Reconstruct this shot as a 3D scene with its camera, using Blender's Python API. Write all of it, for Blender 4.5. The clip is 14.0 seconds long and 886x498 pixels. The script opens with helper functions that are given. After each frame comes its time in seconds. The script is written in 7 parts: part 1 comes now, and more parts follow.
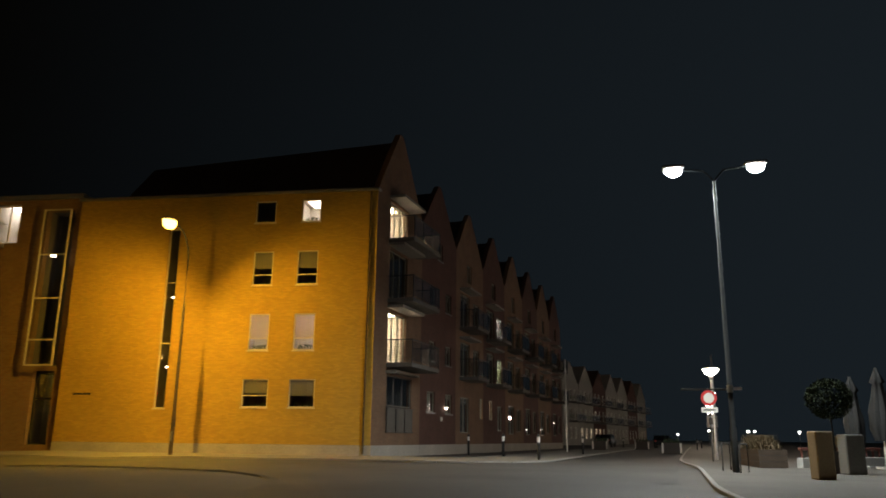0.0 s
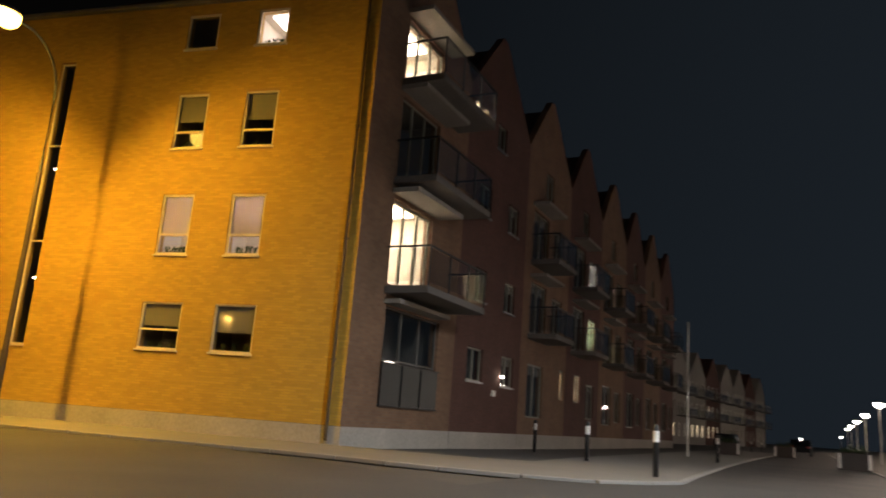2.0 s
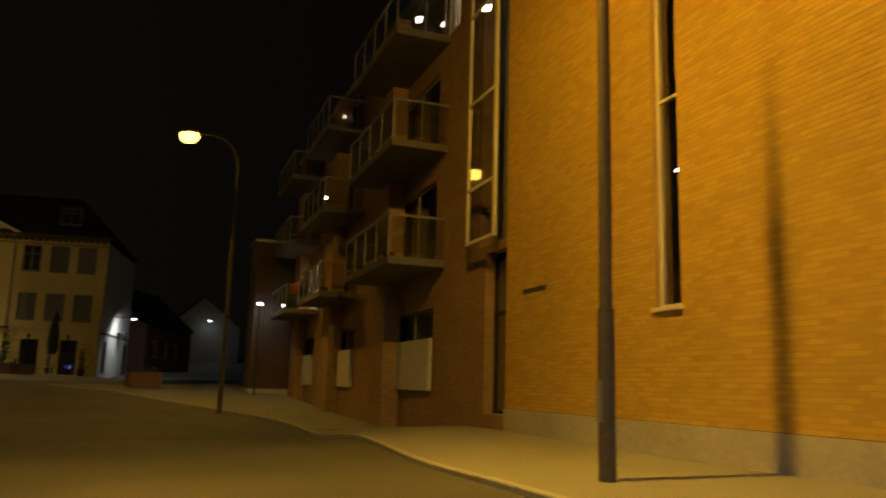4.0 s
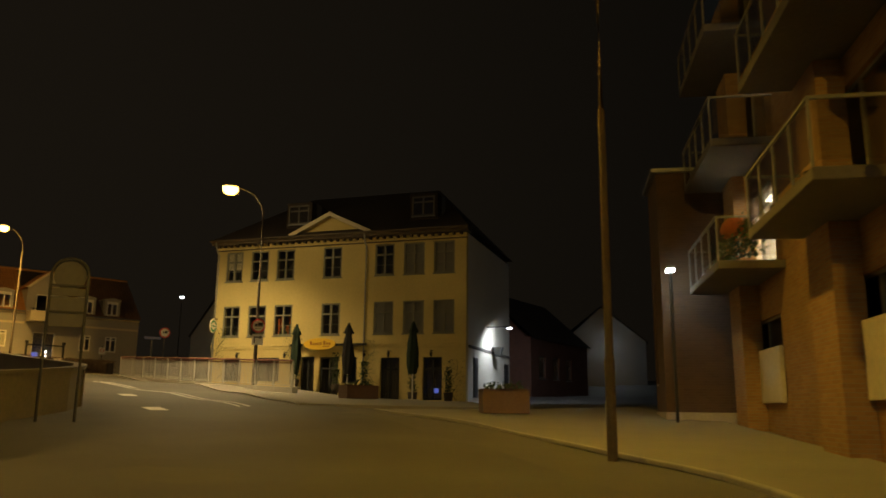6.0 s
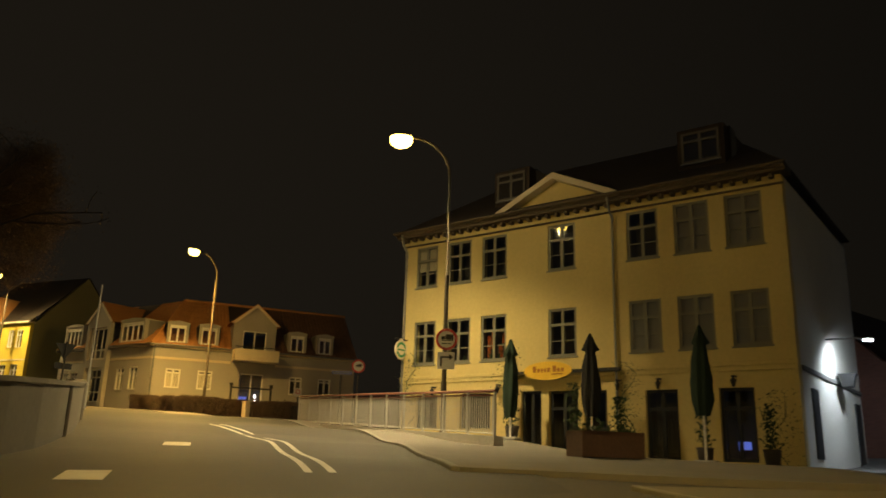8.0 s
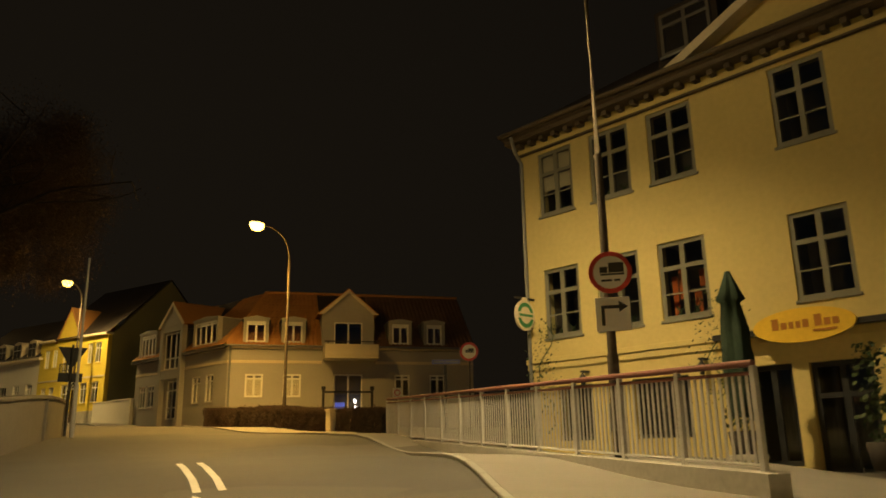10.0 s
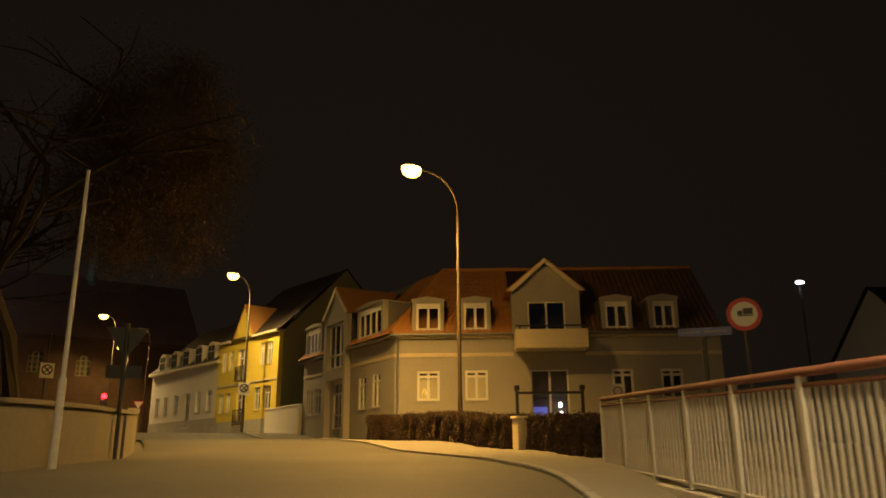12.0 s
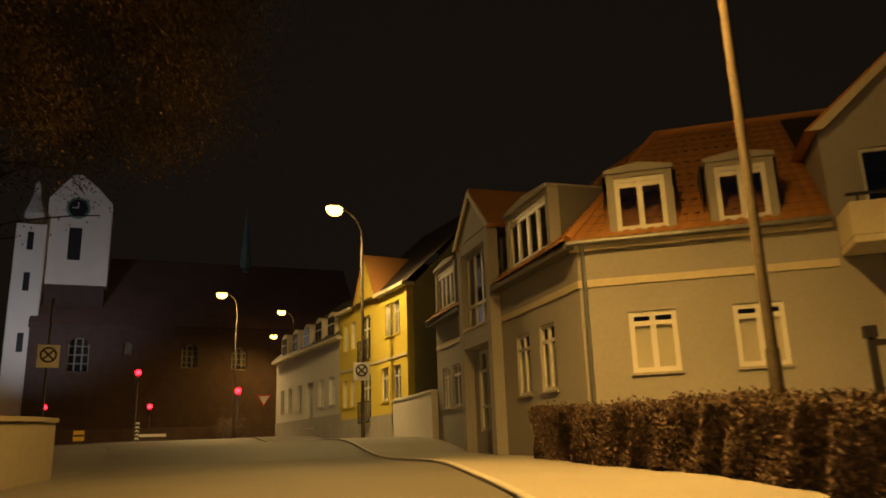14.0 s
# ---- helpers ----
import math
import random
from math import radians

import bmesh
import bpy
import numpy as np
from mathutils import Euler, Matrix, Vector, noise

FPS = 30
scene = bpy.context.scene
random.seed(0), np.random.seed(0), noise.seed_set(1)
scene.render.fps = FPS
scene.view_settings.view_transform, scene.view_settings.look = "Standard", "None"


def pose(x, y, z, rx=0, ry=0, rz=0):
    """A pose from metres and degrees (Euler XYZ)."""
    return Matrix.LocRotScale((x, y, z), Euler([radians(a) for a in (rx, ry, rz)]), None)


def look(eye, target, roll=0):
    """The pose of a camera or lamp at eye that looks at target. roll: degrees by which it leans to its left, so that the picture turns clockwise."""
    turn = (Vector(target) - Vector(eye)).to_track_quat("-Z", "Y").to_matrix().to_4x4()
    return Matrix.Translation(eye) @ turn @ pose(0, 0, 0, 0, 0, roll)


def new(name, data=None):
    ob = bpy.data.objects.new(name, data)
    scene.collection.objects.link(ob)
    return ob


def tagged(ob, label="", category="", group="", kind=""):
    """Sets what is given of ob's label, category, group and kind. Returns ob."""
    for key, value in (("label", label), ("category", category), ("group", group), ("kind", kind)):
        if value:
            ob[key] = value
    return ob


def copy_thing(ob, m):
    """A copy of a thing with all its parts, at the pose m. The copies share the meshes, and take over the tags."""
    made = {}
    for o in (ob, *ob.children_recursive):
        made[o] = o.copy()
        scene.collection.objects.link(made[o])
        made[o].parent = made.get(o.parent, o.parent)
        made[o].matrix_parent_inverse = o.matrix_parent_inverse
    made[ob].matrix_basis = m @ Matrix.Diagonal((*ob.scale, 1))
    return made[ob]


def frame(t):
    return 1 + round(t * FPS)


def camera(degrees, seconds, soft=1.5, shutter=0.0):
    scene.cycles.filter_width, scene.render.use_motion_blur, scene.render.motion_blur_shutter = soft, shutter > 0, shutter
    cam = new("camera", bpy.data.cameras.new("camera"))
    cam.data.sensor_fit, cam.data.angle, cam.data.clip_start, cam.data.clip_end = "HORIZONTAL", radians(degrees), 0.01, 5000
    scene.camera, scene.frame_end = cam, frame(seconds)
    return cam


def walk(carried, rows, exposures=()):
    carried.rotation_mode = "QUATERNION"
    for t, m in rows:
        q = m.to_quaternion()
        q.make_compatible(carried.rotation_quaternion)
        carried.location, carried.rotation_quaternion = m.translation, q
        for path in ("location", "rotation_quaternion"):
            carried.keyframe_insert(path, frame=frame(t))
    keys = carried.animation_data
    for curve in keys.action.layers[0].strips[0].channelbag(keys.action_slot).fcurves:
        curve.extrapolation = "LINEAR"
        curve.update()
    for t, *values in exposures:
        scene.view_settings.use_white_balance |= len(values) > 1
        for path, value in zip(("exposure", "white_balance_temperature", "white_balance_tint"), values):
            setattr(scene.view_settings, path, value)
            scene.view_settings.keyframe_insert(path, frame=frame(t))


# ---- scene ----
cam = camera(60.0, 14.0, soft=1.7, shutter=0.25)
PATH = [
    (0, (8.287, -33.124, 0.808), (7.9848, -31.2058, 1.2857), 0.63),
    (0.5, (8.083, -28.985, 0.795), (7.8754, -27.0622, 1.3054), 0.51),
    (1, (7.986, -24.725, 0.779), (7.7998, -22.7979, 1.2823), 1.85),
    (1.5, (7.840, -20.872, 0.773), (7.5532, -18.9468, 1.2331), 1.85),
    (2, (7.358, -17.267, 0.801), (6.7993, -15.3957, 1.2326), 4.29),
    (2.5, (6.173, -13.882, 0.829), (5.2502, -12.1554, 1.2394), 4.88),
    (3, (4.244, -10.893, 0.852), (2.9514, -9.4193, 1.2473), 3.39),
    (3.5, (1.621, -8.138, 0.846), (-0.0088, -7.0415, 1.2216), 3.14),
    (4, (-1.399, -6.383, 0.857), (-3.2456, -5.6996, 1.2063), 1.61),
    (4.2, (-2.677, -5.850, 0.853), (-4.5738, -5.3176, 1.1963), 1.43),
    (4.9, (-7.804, -4.842, 0.788), (-9.7682, -4.7578, 1.1552), 1.15),
    (5.6, (-13.305, -4.575, 0.626), (-15.2562, -4.7723, 1.0163), 0.87),
    (6.3, (-18.324, -5.004, 0.453), (-20.2388, -5.4064, 0.8673), 0.59),
    (6.5, (-19.594, -5.214, 0.422), (-21.4933, -5.6766, 0.8465), 0.83),
    (7, (-23.019, -5.996, 0.404), (-24.8536, -6.6099, 0.9138), 1.82),
    (7.5, (-26.606, -6.976, 0.492), (-28.3668, -7.7608, 1.0231), 1.90),
    (8, (-29.786, -8.027, 0.697), (-31.4760, -8.9564, 1.2244), 1.78),
    (8.2, (-30.990, -8.761, 0.775), (-32.6525, -9.7396, 1.3030), 1.53),
    (8.9, (-34.652, -10.818, 1.100), (-36.2486, -11.9021, 1.6256), 0.61),
    (9.6, (-37.731, -12.767, 1.367), (-39.2904, -13.9042, 1.8893), -0.30),
    (10.3, (-40.426, -14.528, 1.616), (-41.9149, -15.7580, 2.1358), -1.22),
    (10.5, (-41.144, -15.031, 1.634), (-42.6125, -16.2809, 2.1640), -0.92),
    (11, (-43.137, -16.672, 1.819), (-44.4901, -18.0489, 2.3421), -0.63),
    (11.5, (-45.233, -18.816, 1.879), (-46.4579, -20.2849, 2.4652), 0.01),
    (12, (-47.185, -20.892, 2.176), (-48.3150, -22.4537, 2.7099), -0.43),
    (12.5, (-49.459, -23.735, 2.489), (-50.5131, -25.3448, 3.0327), -0.38),
    (13, (-51.652, -27.024, 2.746), (-52.5882, -28.7152, 3.2588), -0.94),
    (13.5, (-53.924, -30.812, 3.015), (-54.7615, -32.5570, 3.5181), -1.52),
    (14, (-55.953, -34.807, 3.271), (-56.6821, -36.6003, 3.7748), -1.98),
]
walk(cam, [(t, look(eye, target, roll)) for t, eye, target, roll in PATH],
     exposures=[(0.0, 0.0, 6500, 9), (0.6, 0.15, 6450, 12), (1.5, 0.42, 6300, 20), (2.0, 0.28, 6450, 16), (2.5, 0.05, 6600, 10), (3.5, -0.4, 6550, 8), (4.2, -0.5, 6550, 8), (6.5, 0.52, 6300, 5), (7.5, 0.65, 5850, 1), (8.2, 0.5, 6050, 6), (10.3, 0.02, 6500, 8), (11.0, -0.2, 6700, 12), (11.5, -0.02, 6650, 14), (12.0, 0.15, 6550, 15), (13.0, 0.2, 6550, 15), (13.5, 0.05, 6550, 15), (14.0, 0.0, 6550, 15)])

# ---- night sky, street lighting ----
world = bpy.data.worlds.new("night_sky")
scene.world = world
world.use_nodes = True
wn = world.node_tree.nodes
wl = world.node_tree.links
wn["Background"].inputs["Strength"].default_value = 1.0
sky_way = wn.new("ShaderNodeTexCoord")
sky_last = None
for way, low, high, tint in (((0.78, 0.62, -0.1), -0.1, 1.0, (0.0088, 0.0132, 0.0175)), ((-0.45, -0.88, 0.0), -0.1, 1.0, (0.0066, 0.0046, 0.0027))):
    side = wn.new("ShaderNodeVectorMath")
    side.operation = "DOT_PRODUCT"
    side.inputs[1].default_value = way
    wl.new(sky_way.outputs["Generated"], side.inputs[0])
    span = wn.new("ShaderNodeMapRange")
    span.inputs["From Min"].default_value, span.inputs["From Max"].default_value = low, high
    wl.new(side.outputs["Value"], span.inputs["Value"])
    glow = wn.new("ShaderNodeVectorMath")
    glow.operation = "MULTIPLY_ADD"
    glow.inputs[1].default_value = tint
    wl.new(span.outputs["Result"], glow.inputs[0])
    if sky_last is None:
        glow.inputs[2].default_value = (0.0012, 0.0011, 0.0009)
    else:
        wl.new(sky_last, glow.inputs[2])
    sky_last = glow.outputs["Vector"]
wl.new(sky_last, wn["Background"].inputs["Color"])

SODIUM = (1.0, 0.555, 0.05)
SODIUM_MID = (1.0, 0.55, 0.11)
SODIUM_PALE = (1.0, 0.67, 0.23)
COLD = (0.90, 0.95, 0.93)
WARM = (1.0, 0.79, 0.60)


def lamp_down(name, place, watts, colour, cone=168, blend=0.35, size=0.12, aim=(0, 0.001, -1)):
    data = bpy.data.lights.new(name, "SPOT")
    data.energy, data.color, data.shadow_soft_size = watts, colour, size
    data.spot_size, data.spot_blend = radians(cone), blend
    ob = new(name, data)
    ob.matrix_world = look(place, tuple(p + a for p, a in zip(place, aim)))
    return ob


def lamp_round(name, place, watts, colour, size=0.1):
    data = bpy.data.lights.new(name, "POINT")
    data.energy, data.color, data.shadow_soft_size = watts, colour, size
    ob = new(name, data)
    ob.location = place
    return ob


# ---- the lie of the land ----
LAND = [(8.5, -60, -.15), (8.3, -33, -.15), (8, -24, -.16), (7.4, -17, -.15), (20, -20, -.13), (30, 10, -.12), (16, 5, -.12), (24, 60, -.12), (0, 0, -.03), (10, 60, -.08), (-8, -1, 0), (-15, 0, .03), (1.6, -8.1, -.12), (-5, -12, -.12), (-2.7, -5.9, -.11), (-11, -5.2, -.3)]
LAND += [(-19.6, -5.2, -.53), (-26.6, -7, -.46), (-31.3, -8.3, -.16), (-36, -11.3, .25), (-40.4, -14.5, .67), (-45.2, -18.8, .98), (-49.5, -23.7, 1.54), (-53.9, -30.8, 2.06), (-56, -34.8, 2.32), (-61, -49, 3.05), (-62, -65, 3.7), (-62, -84, 4.2), (-58, -112, 4.5), (-52.8, -9.5, .7), (-54.8, -22.9, 1.35), (-71, -6, 1.3), (-82, 0, 2.4), (-96, 4, 3.2), (-68, -42, 2.95), (-61.8, -37.4, 2.42), (-59.3, -32, 2.12), (-63.2, -44, 2.82)]


def land(x, y):
    """The height of the ground."""
    total = weight = 0.0
    for a, b, h in LAND:
        w = ((a - x) ** 2 + (b - y) ** 2 + 20.0) ** -2.5
        total, weight = total + w * h, weight + w
    return total / weight


# ---- materials ----
def nodes_of(name):
    mat = bpy.data.materials.new(name)
    mat.use_nodes = True
    return mat, mat.node_tree.nodes, mat.node_tree.links, mat.node_tree.nodes["Principled BSDF"]


def surface(name, colour, rough=0.7, metal=0.0, vary=0.25, fine=40.0, coarse=1.2, bump=0.15, depth=0.01, island=0.0, item=0.0, spec=0.5, stain=None):
    """A worn surface: colour changes at two scales, a fine relief, and if wished a difference from piece to piece."""
    mat, n, l, b = nodes_of(name)
    b.inputs["Roughness"].default_value, b.inputs["Metallic"].default_value = rough, metal
    b.inputs["Specular IOR Level"].default_value = spec
    where = n.new("ShaderNodeTexCoord")
    small, large = n.new("ShaderNodeTexNoise"), n.new("ShaderNodeTexNoise")
    for tex, scale, detail in ((small, fine, 4.0), (large, coarse, 3.0)):
        tex.inputs["Scale"].default_value, tex.inputs["Detail"].default_value = scale, detail
        l.new(where.outputs["Object"], tex.inputs["Vector"])
    add = n.new("ShaderNodeMath")
    add.operation = "ADD"
    l.new(small.outputs["Fac"], add.inputs[0])
    l.new(large.outputs["Fac"], add.inputs[1])
    last = add.outputs[0]
    for amount, kind, socket in ((island, "ShaderNodeNewGeometry", "Random Per Island"), (item, "ShaderNodeObjectInfo", "Random")):
        if amount:
            source, mul = n.new(kind), n.new("ShaderNodeMath")
            mul.operation = "MULTIPLY_ADD"
            l.new(source.outputs[socket], mul.inputs[0])
            mul.inputs[1].default_value = amount
            l.new(last, mul.inputs[2])
            last = mul.outputs[0]
    top = 1.45 + island + item
    span = n.new("ShaderNodeMapRange")
    span.inputs["From Min"].default_value, span.inputs["From Max"].default_value = 0.55, top
    l.new(last, span.inputs["Value"])
    mix = n.new("ShaderNodeMix")
    mix.data_type = "RGBA"
    dark = [c * (1 - vary) for c in colour] if stain is None else stain
    light = [min(1.0, c * (1 + vary)) for c in colour]
    mix.inputs["A"].default_value, mix.inputs["B"].default_value = (*dark, 1), (*light, 1)
    l.new(span.outputs["Result"], mix.inputs["Factor"])
    l.new(mix.outputs["Result"], b.inputs["Base Color"])
    if bump:
        relief = n.new("ShaderNodeBump")
        relief.inputs["Strength"].default_value, relief.inputs["Distance"].default_value = bump, depth
        l.new(small.outputs["Fac"], relief.inputs["Height"])
        l.new(relief.outputs["Normal"], b.inputs["Normal"])
    return mat


def brickwork(name, one, two, joint, turn=0.0, size=0.23, high=0.075):
    """Distant brick, laid by the real size of a brick."""
    mat, n, l, b = nodes_of(name)
    b.inputs["Roughness"].default_value = 0.85
    where, split, join = n.new("ShaderNodeTexCoord"), n.new("ShaderNodeSeparateXYZ"), n.new("ShaderNodeCombineXYZ")
    l.new(where.outputs["Object"], split.inputs["Vector"])
    add = n.new("ShaderNodeMath")
    add.operation = "ADD"
    l.new(split.outputs["X"], add.inputs[0])
    l.new(split.outputs["Y"], add.inputs[1])
    l.new(add.outputs[0], join.inputs["X"])
    l.new(split.outputs["Z"], join.inputs["Y"])
    tex, large = n.new("ShaderNodeTexBrick"), n.new("ShaderNodeTexNoise")
    l.new(join.outputs["Vector"], tex.inputs["Vector"])
    tex.inputs["Scale"].default_value = 1.0
    tex.inputs["Brick Width"].default_value, tex.inputs["Row Height"].default_value, tex.inputs["Mortar Size"].default_value = size, high, 0.006
    tex.inputs["Color1"].default_value, tex.inputs["Color2"].default_value, tex.inputs["Mortar"].default_value = (*one, 1), (*two, 1), (*joint, 1)
    l.new(where.outputs["Object"], large.inputs["Vector"])
    large.inputs["Scale"].default_value, large.inputs["Detail"].default_value = 0.9, 5.0
    mix = n.new("ShaderNodeMix")
    mix.data_type, mix.blend_type = "RGBA", "MULTIPLY"
    mix.inputs["Factor"].default_value = 0.5
    l.new(tex.outputs["Color"], mix.inputs["A"])
    l.new(large.outputs["Fac"], mix.inputs["B"])
    l.new(mix.outputs["Result"], b.inputs["Base Color"])
    relief = n.new("ShaderNodeBump")
    relief.inputs["Strength"].default_value, relief.inputs["Distance"].default_value = 0.5, 0.006
    relief.invert = True
    l.new(tex.outputs["Fac"], relief.inputs["Height"])
    l.new(relief.outputs["Normal"], b.inputs["Normal"])
    return mat


def glowing(name, colour, strength):
    mat, n, l, b = nodes_of(name)
    b.inputs["Base Color"].default_value = (*colour, 1)
    b.inputs["Emission Color"].default_value = (*colour, 1)
    b.inputs["Emission Strength"].default_value = strength
    return mat


def pane_glass(name):
    """Thin window glass: clear, with the gloss of its face."""
    mat, n, l, b = nodes_of(name)
    clear, gloss, mix, edge = n.new("ShaderNodeBsdfTransparent"), n.new("ShaderNodeBsdfGlossy"), n.new("ShaderNodeMixShader"), n.new("ShaderNodeLayerWeight")
    clear.inputs["Color"].default_value = (0.92, 0.93, 0.92, 1)
    gloss.inputs["Roughness"].default_value = 0.03
    edge.inputs["Blend"].default_value = 0.5
    steep, share = n.new("ShaderNodeMath"), n.new("ShaderNodeMath")
    steep.operation, share.operation = "POWER", "MULTIPLY_ADD"
    l.new(edge.outputs["Facing"], steep.inputs[0])
    steep.inputs[1].default_value = 4.0
    l.new(steep.outputs[0], share.inputs[0])
    share.inputs[1].default_value, share.inputs[2].default_value = 0.85, 0.07
    l.new(share.outputs[0], mix.inputs["Fac"])
    l.new(clear.outputs["BSDF"], mix.inputs[1])
    l.new(gloss.outputs["BSDF"], mix.inputs[2])
    l.new(mix.outputs["Shader"], n["Material Output"].inputs["Surface"])
    return mat


def thin_cloth(name, colour):
    """Blind cloth that lets light through."""
    mat, n, l, b = nodes_of(name)
    front, through_it, mix, tex, where, tint = n.new("ShaderNodeBsdfDiffuse"), n.new("ShaderNodeBsdfTranslucent"), n.new("ShaderNodeMixShader"), n.new("ShaderNodeTexNoise"), n.new("ShaderNodeTexCoord"), n.new("ShaderNodeMix")
    l.new(where.outputs["Object"], tex.inputs["Vector"])
    tex.inputs["Scale"].default_value, tex.inputs["Detail"].default_value = 3.0, 4.0
    tint.data_type = "RGBA"
    tint.inputs["A"].default_value, tint.inputs["B"].default_value = (*[c * 0.85 for c in colour], 1), (*colour, 1)
    l.new(tex.outputs["Fac"], tint.inputs["Factor"])
    l.new(tint.outputs["Result"], front.inputs["Color"])
    l.new(tint.outputs["Result"], through_it.inputs["Color"])
    mix.inputs["Fac"].default_value = 0.6
    l.new(front.outputs["BSDF"], mix.inputs[1])
    l.new(through_it.outputs["BSDF"], mix.inputs[2])
    l.new(mix.outputs["Shader"], n["Material Output"].inputs["Surface"])
    return mat


M = {}
M["brick"] = surface("yellow_brick", (0.545, 0.352, 0.052), 0.85, vary=0.22, fine=60, coarse=0.5, bump=0.4, depth=0.004, island=0.9, item=0.0)
M["brick_piece"] = surface("yellow_brick_piece", (0.545, 0.352, 0.052), 0.85, vary=0.22, fine=60, coarse=0.5, bump=0.4, depth=0.004, item=0.9)
M["mortar"] = surface("mortar", (0.47, 0.3, 0.085), 0.95, vary=0.2, fine=50)
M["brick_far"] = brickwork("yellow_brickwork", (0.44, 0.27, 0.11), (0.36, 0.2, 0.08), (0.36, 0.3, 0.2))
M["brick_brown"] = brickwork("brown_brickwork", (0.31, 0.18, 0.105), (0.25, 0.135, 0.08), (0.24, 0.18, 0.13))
# brown brickwork darkened: the weak light on the end block is in the colour
M["brick_brown_dim"] = brickwork("dimmed_brown_brickwork", (0.13, 0.078, 0.044), (0.105, 0.062, 0.035), (0.14, 0.1, 0.07))
M["brick_red"] = brickwork("red_brickwork", (0.17, 0.074, 0.055), (0.135, 0.058, 0.044), (0.14, 0.094, 0.076))
M["brick_church"] = brickwork("dark_red_brickwork", (0.1, 0.062, 0.05), (0.08, 0.049, 0.04), (0.1, 0.075, 0.062), size=0.4, high=0.12)
M["plaster_yellow"] = surface("yellow_limewash", (0.65, 0.53, 0.22), 0.9, vary=0.1, fine=9, coarse=0.5, bump=0.12, depth=0.01)
M["plaster_bright"] = surface("bright_yellow_paint", (0.72, 0.57, 0.07), 0.85, vary=0.1, fine=9, coarse=0.5, bump=0.1)
M["plaster_grey"] = surface("grey_render", (0.39, 0.37, 0.335), 0.9, vary=0.1, fine=12, coarse=0.6, bump=0.12)
M["plaster_green"] = surface("green_grey_wall", (0.32, 0.30, 0.13), 0.9, vary=0.12, fine=12, coarse=0.5, bump=0.12)
# white plaster of the far quay houses, its dim lighting put into the colour
M["plaster_white_dim"] = surface("dimmed_white_render", (0.4, 0.38, 0.35), 0.88, vary=0.12, fine=10, coarse=0.5, bump=0.14)
M["plaster_white"] = surface("white_limewash", (0.70, 0.67, 0.60), 0.88, vary=0.09, fine=10, coarse=0.5, bump=0.14)
M["plaster_trim"] = surface("pale_stucco", (0.66, 0.58, 0.42), 0.85, vary=0.1, fine=16, bump=0.1)
M["plinth"] = surface("plinth_concrete", (0.42, 0.39, 0.34), 0.9, vary=0.22, fine=14, coarse=0.8, bump=0.25)
M["concrete"] = surface("pale_concrete", (0.52, 0.50, 0.46), 0.85, vary=0.18, fine=12, coarse=0.9, bump=0.2)
# pale parapet paint, darkened to carry the shadow that lies on the wall
M["parapet"] = surface("shaded_parapet", (0.165, 0.147, 0.122), 0.8, vary=0.16, fine=10, coarse=0.7, bump=0.15)
M["asphalt"] = surface("asphalt", (0.080, 0.076, 0.070), 0.72, vary=0.4, fine=110, coarse=0.35, bump=0.5, depth=0.006, spec=0.4)
M["ground"] = surface("paved_ground", (0.105, 0.098, 0.088), 0.85, vary=0.3, fine=60, coarse=0.25, bump=0.35, depth=0.006)
M["slab"] = surface("paving_slab", (0.22, 0.205, 0.185), 0.85, vary=0.22, fine=40, coarse=0.7, bump=0.25, item=0.3, island=0.3)
M["kerb"] = surface("granite_kerb", (0.30, 0.29, 0.27), 0.8, vary=0.25, fine=70, bump=0.2, item=0.3)
M["line"] = surface("road_paint", (0.66, 0.65, 0.60), 0.6, vary=0.25, fine=30, bump=0.1)
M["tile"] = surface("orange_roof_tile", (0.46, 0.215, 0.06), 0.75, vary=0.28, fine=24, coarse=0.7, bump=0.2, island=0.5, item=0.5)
M["tile_brown"] = surface("dark_brown_roof_tile", (0.15, 0.08, 0.045), 0.8, vary=0.3, fine=24, coarse=0.7, bump=0.2, island=0.5)
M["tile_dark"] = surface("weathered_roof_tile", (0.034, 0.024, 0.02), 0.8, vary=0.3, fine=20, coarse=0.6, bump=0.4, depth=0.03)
M["zinc"] = surface("zinc", (0.30, 0.31, 0.32), 0.45, metal=0.8, vary=0.15, fine=8, bump=0.05)
M["galvanised"] = surface("galvanised_steel", (0.085, 0.085, 0.083), 0.75, spec=0.15, vary=0.2, fine=15, bump=0.08)
M["paint_pole"] = surface("grey_painted_steel", (0.20, 0.20, 0.19), 0.5, vary=0.2, fine=15, bump=0.05)
M["pole_dark"] = surface("dark_grey_pole_paint", (0.035, 0.037, 0.038), 0.8, spec=0.08, vary=0.2, fine=15, bump=0.05)
M["black_steel"] = surface("black_steel", (0.02, 0.02, 0.02), 0.5, vary=0.3, fine=15, bump=0.05)
M["rail_grey"] = surface("grey_rail_paint", (0.50, 0.49, 0.48), 0.5, vary=0.15, fine=12, bump=0.06)
M["rail_red"] = surface("red_brown_rail_cap", (0.34, 0.135, 0.095), 0.55, vary=0.2, fine=14, bump=0.08)
M["white_paint"] = surface("white_window_paint", (0.80, 0.78, 0.72), 0.45, vary=0.05, fine=20, bump=0.03)
M["pole_brown"] = surface("weathered_brown_pole_paint", (0.11, 0.09, 0.068), 0.8, spec=0.1, vary=0.3, fine=15, bump=0.08)
M["cornice_brown"] = surface("dark_cornice_paint", (0.1, 0.078, 0.055), 0.75, vary=0.2, fine=14, bump=0.1)
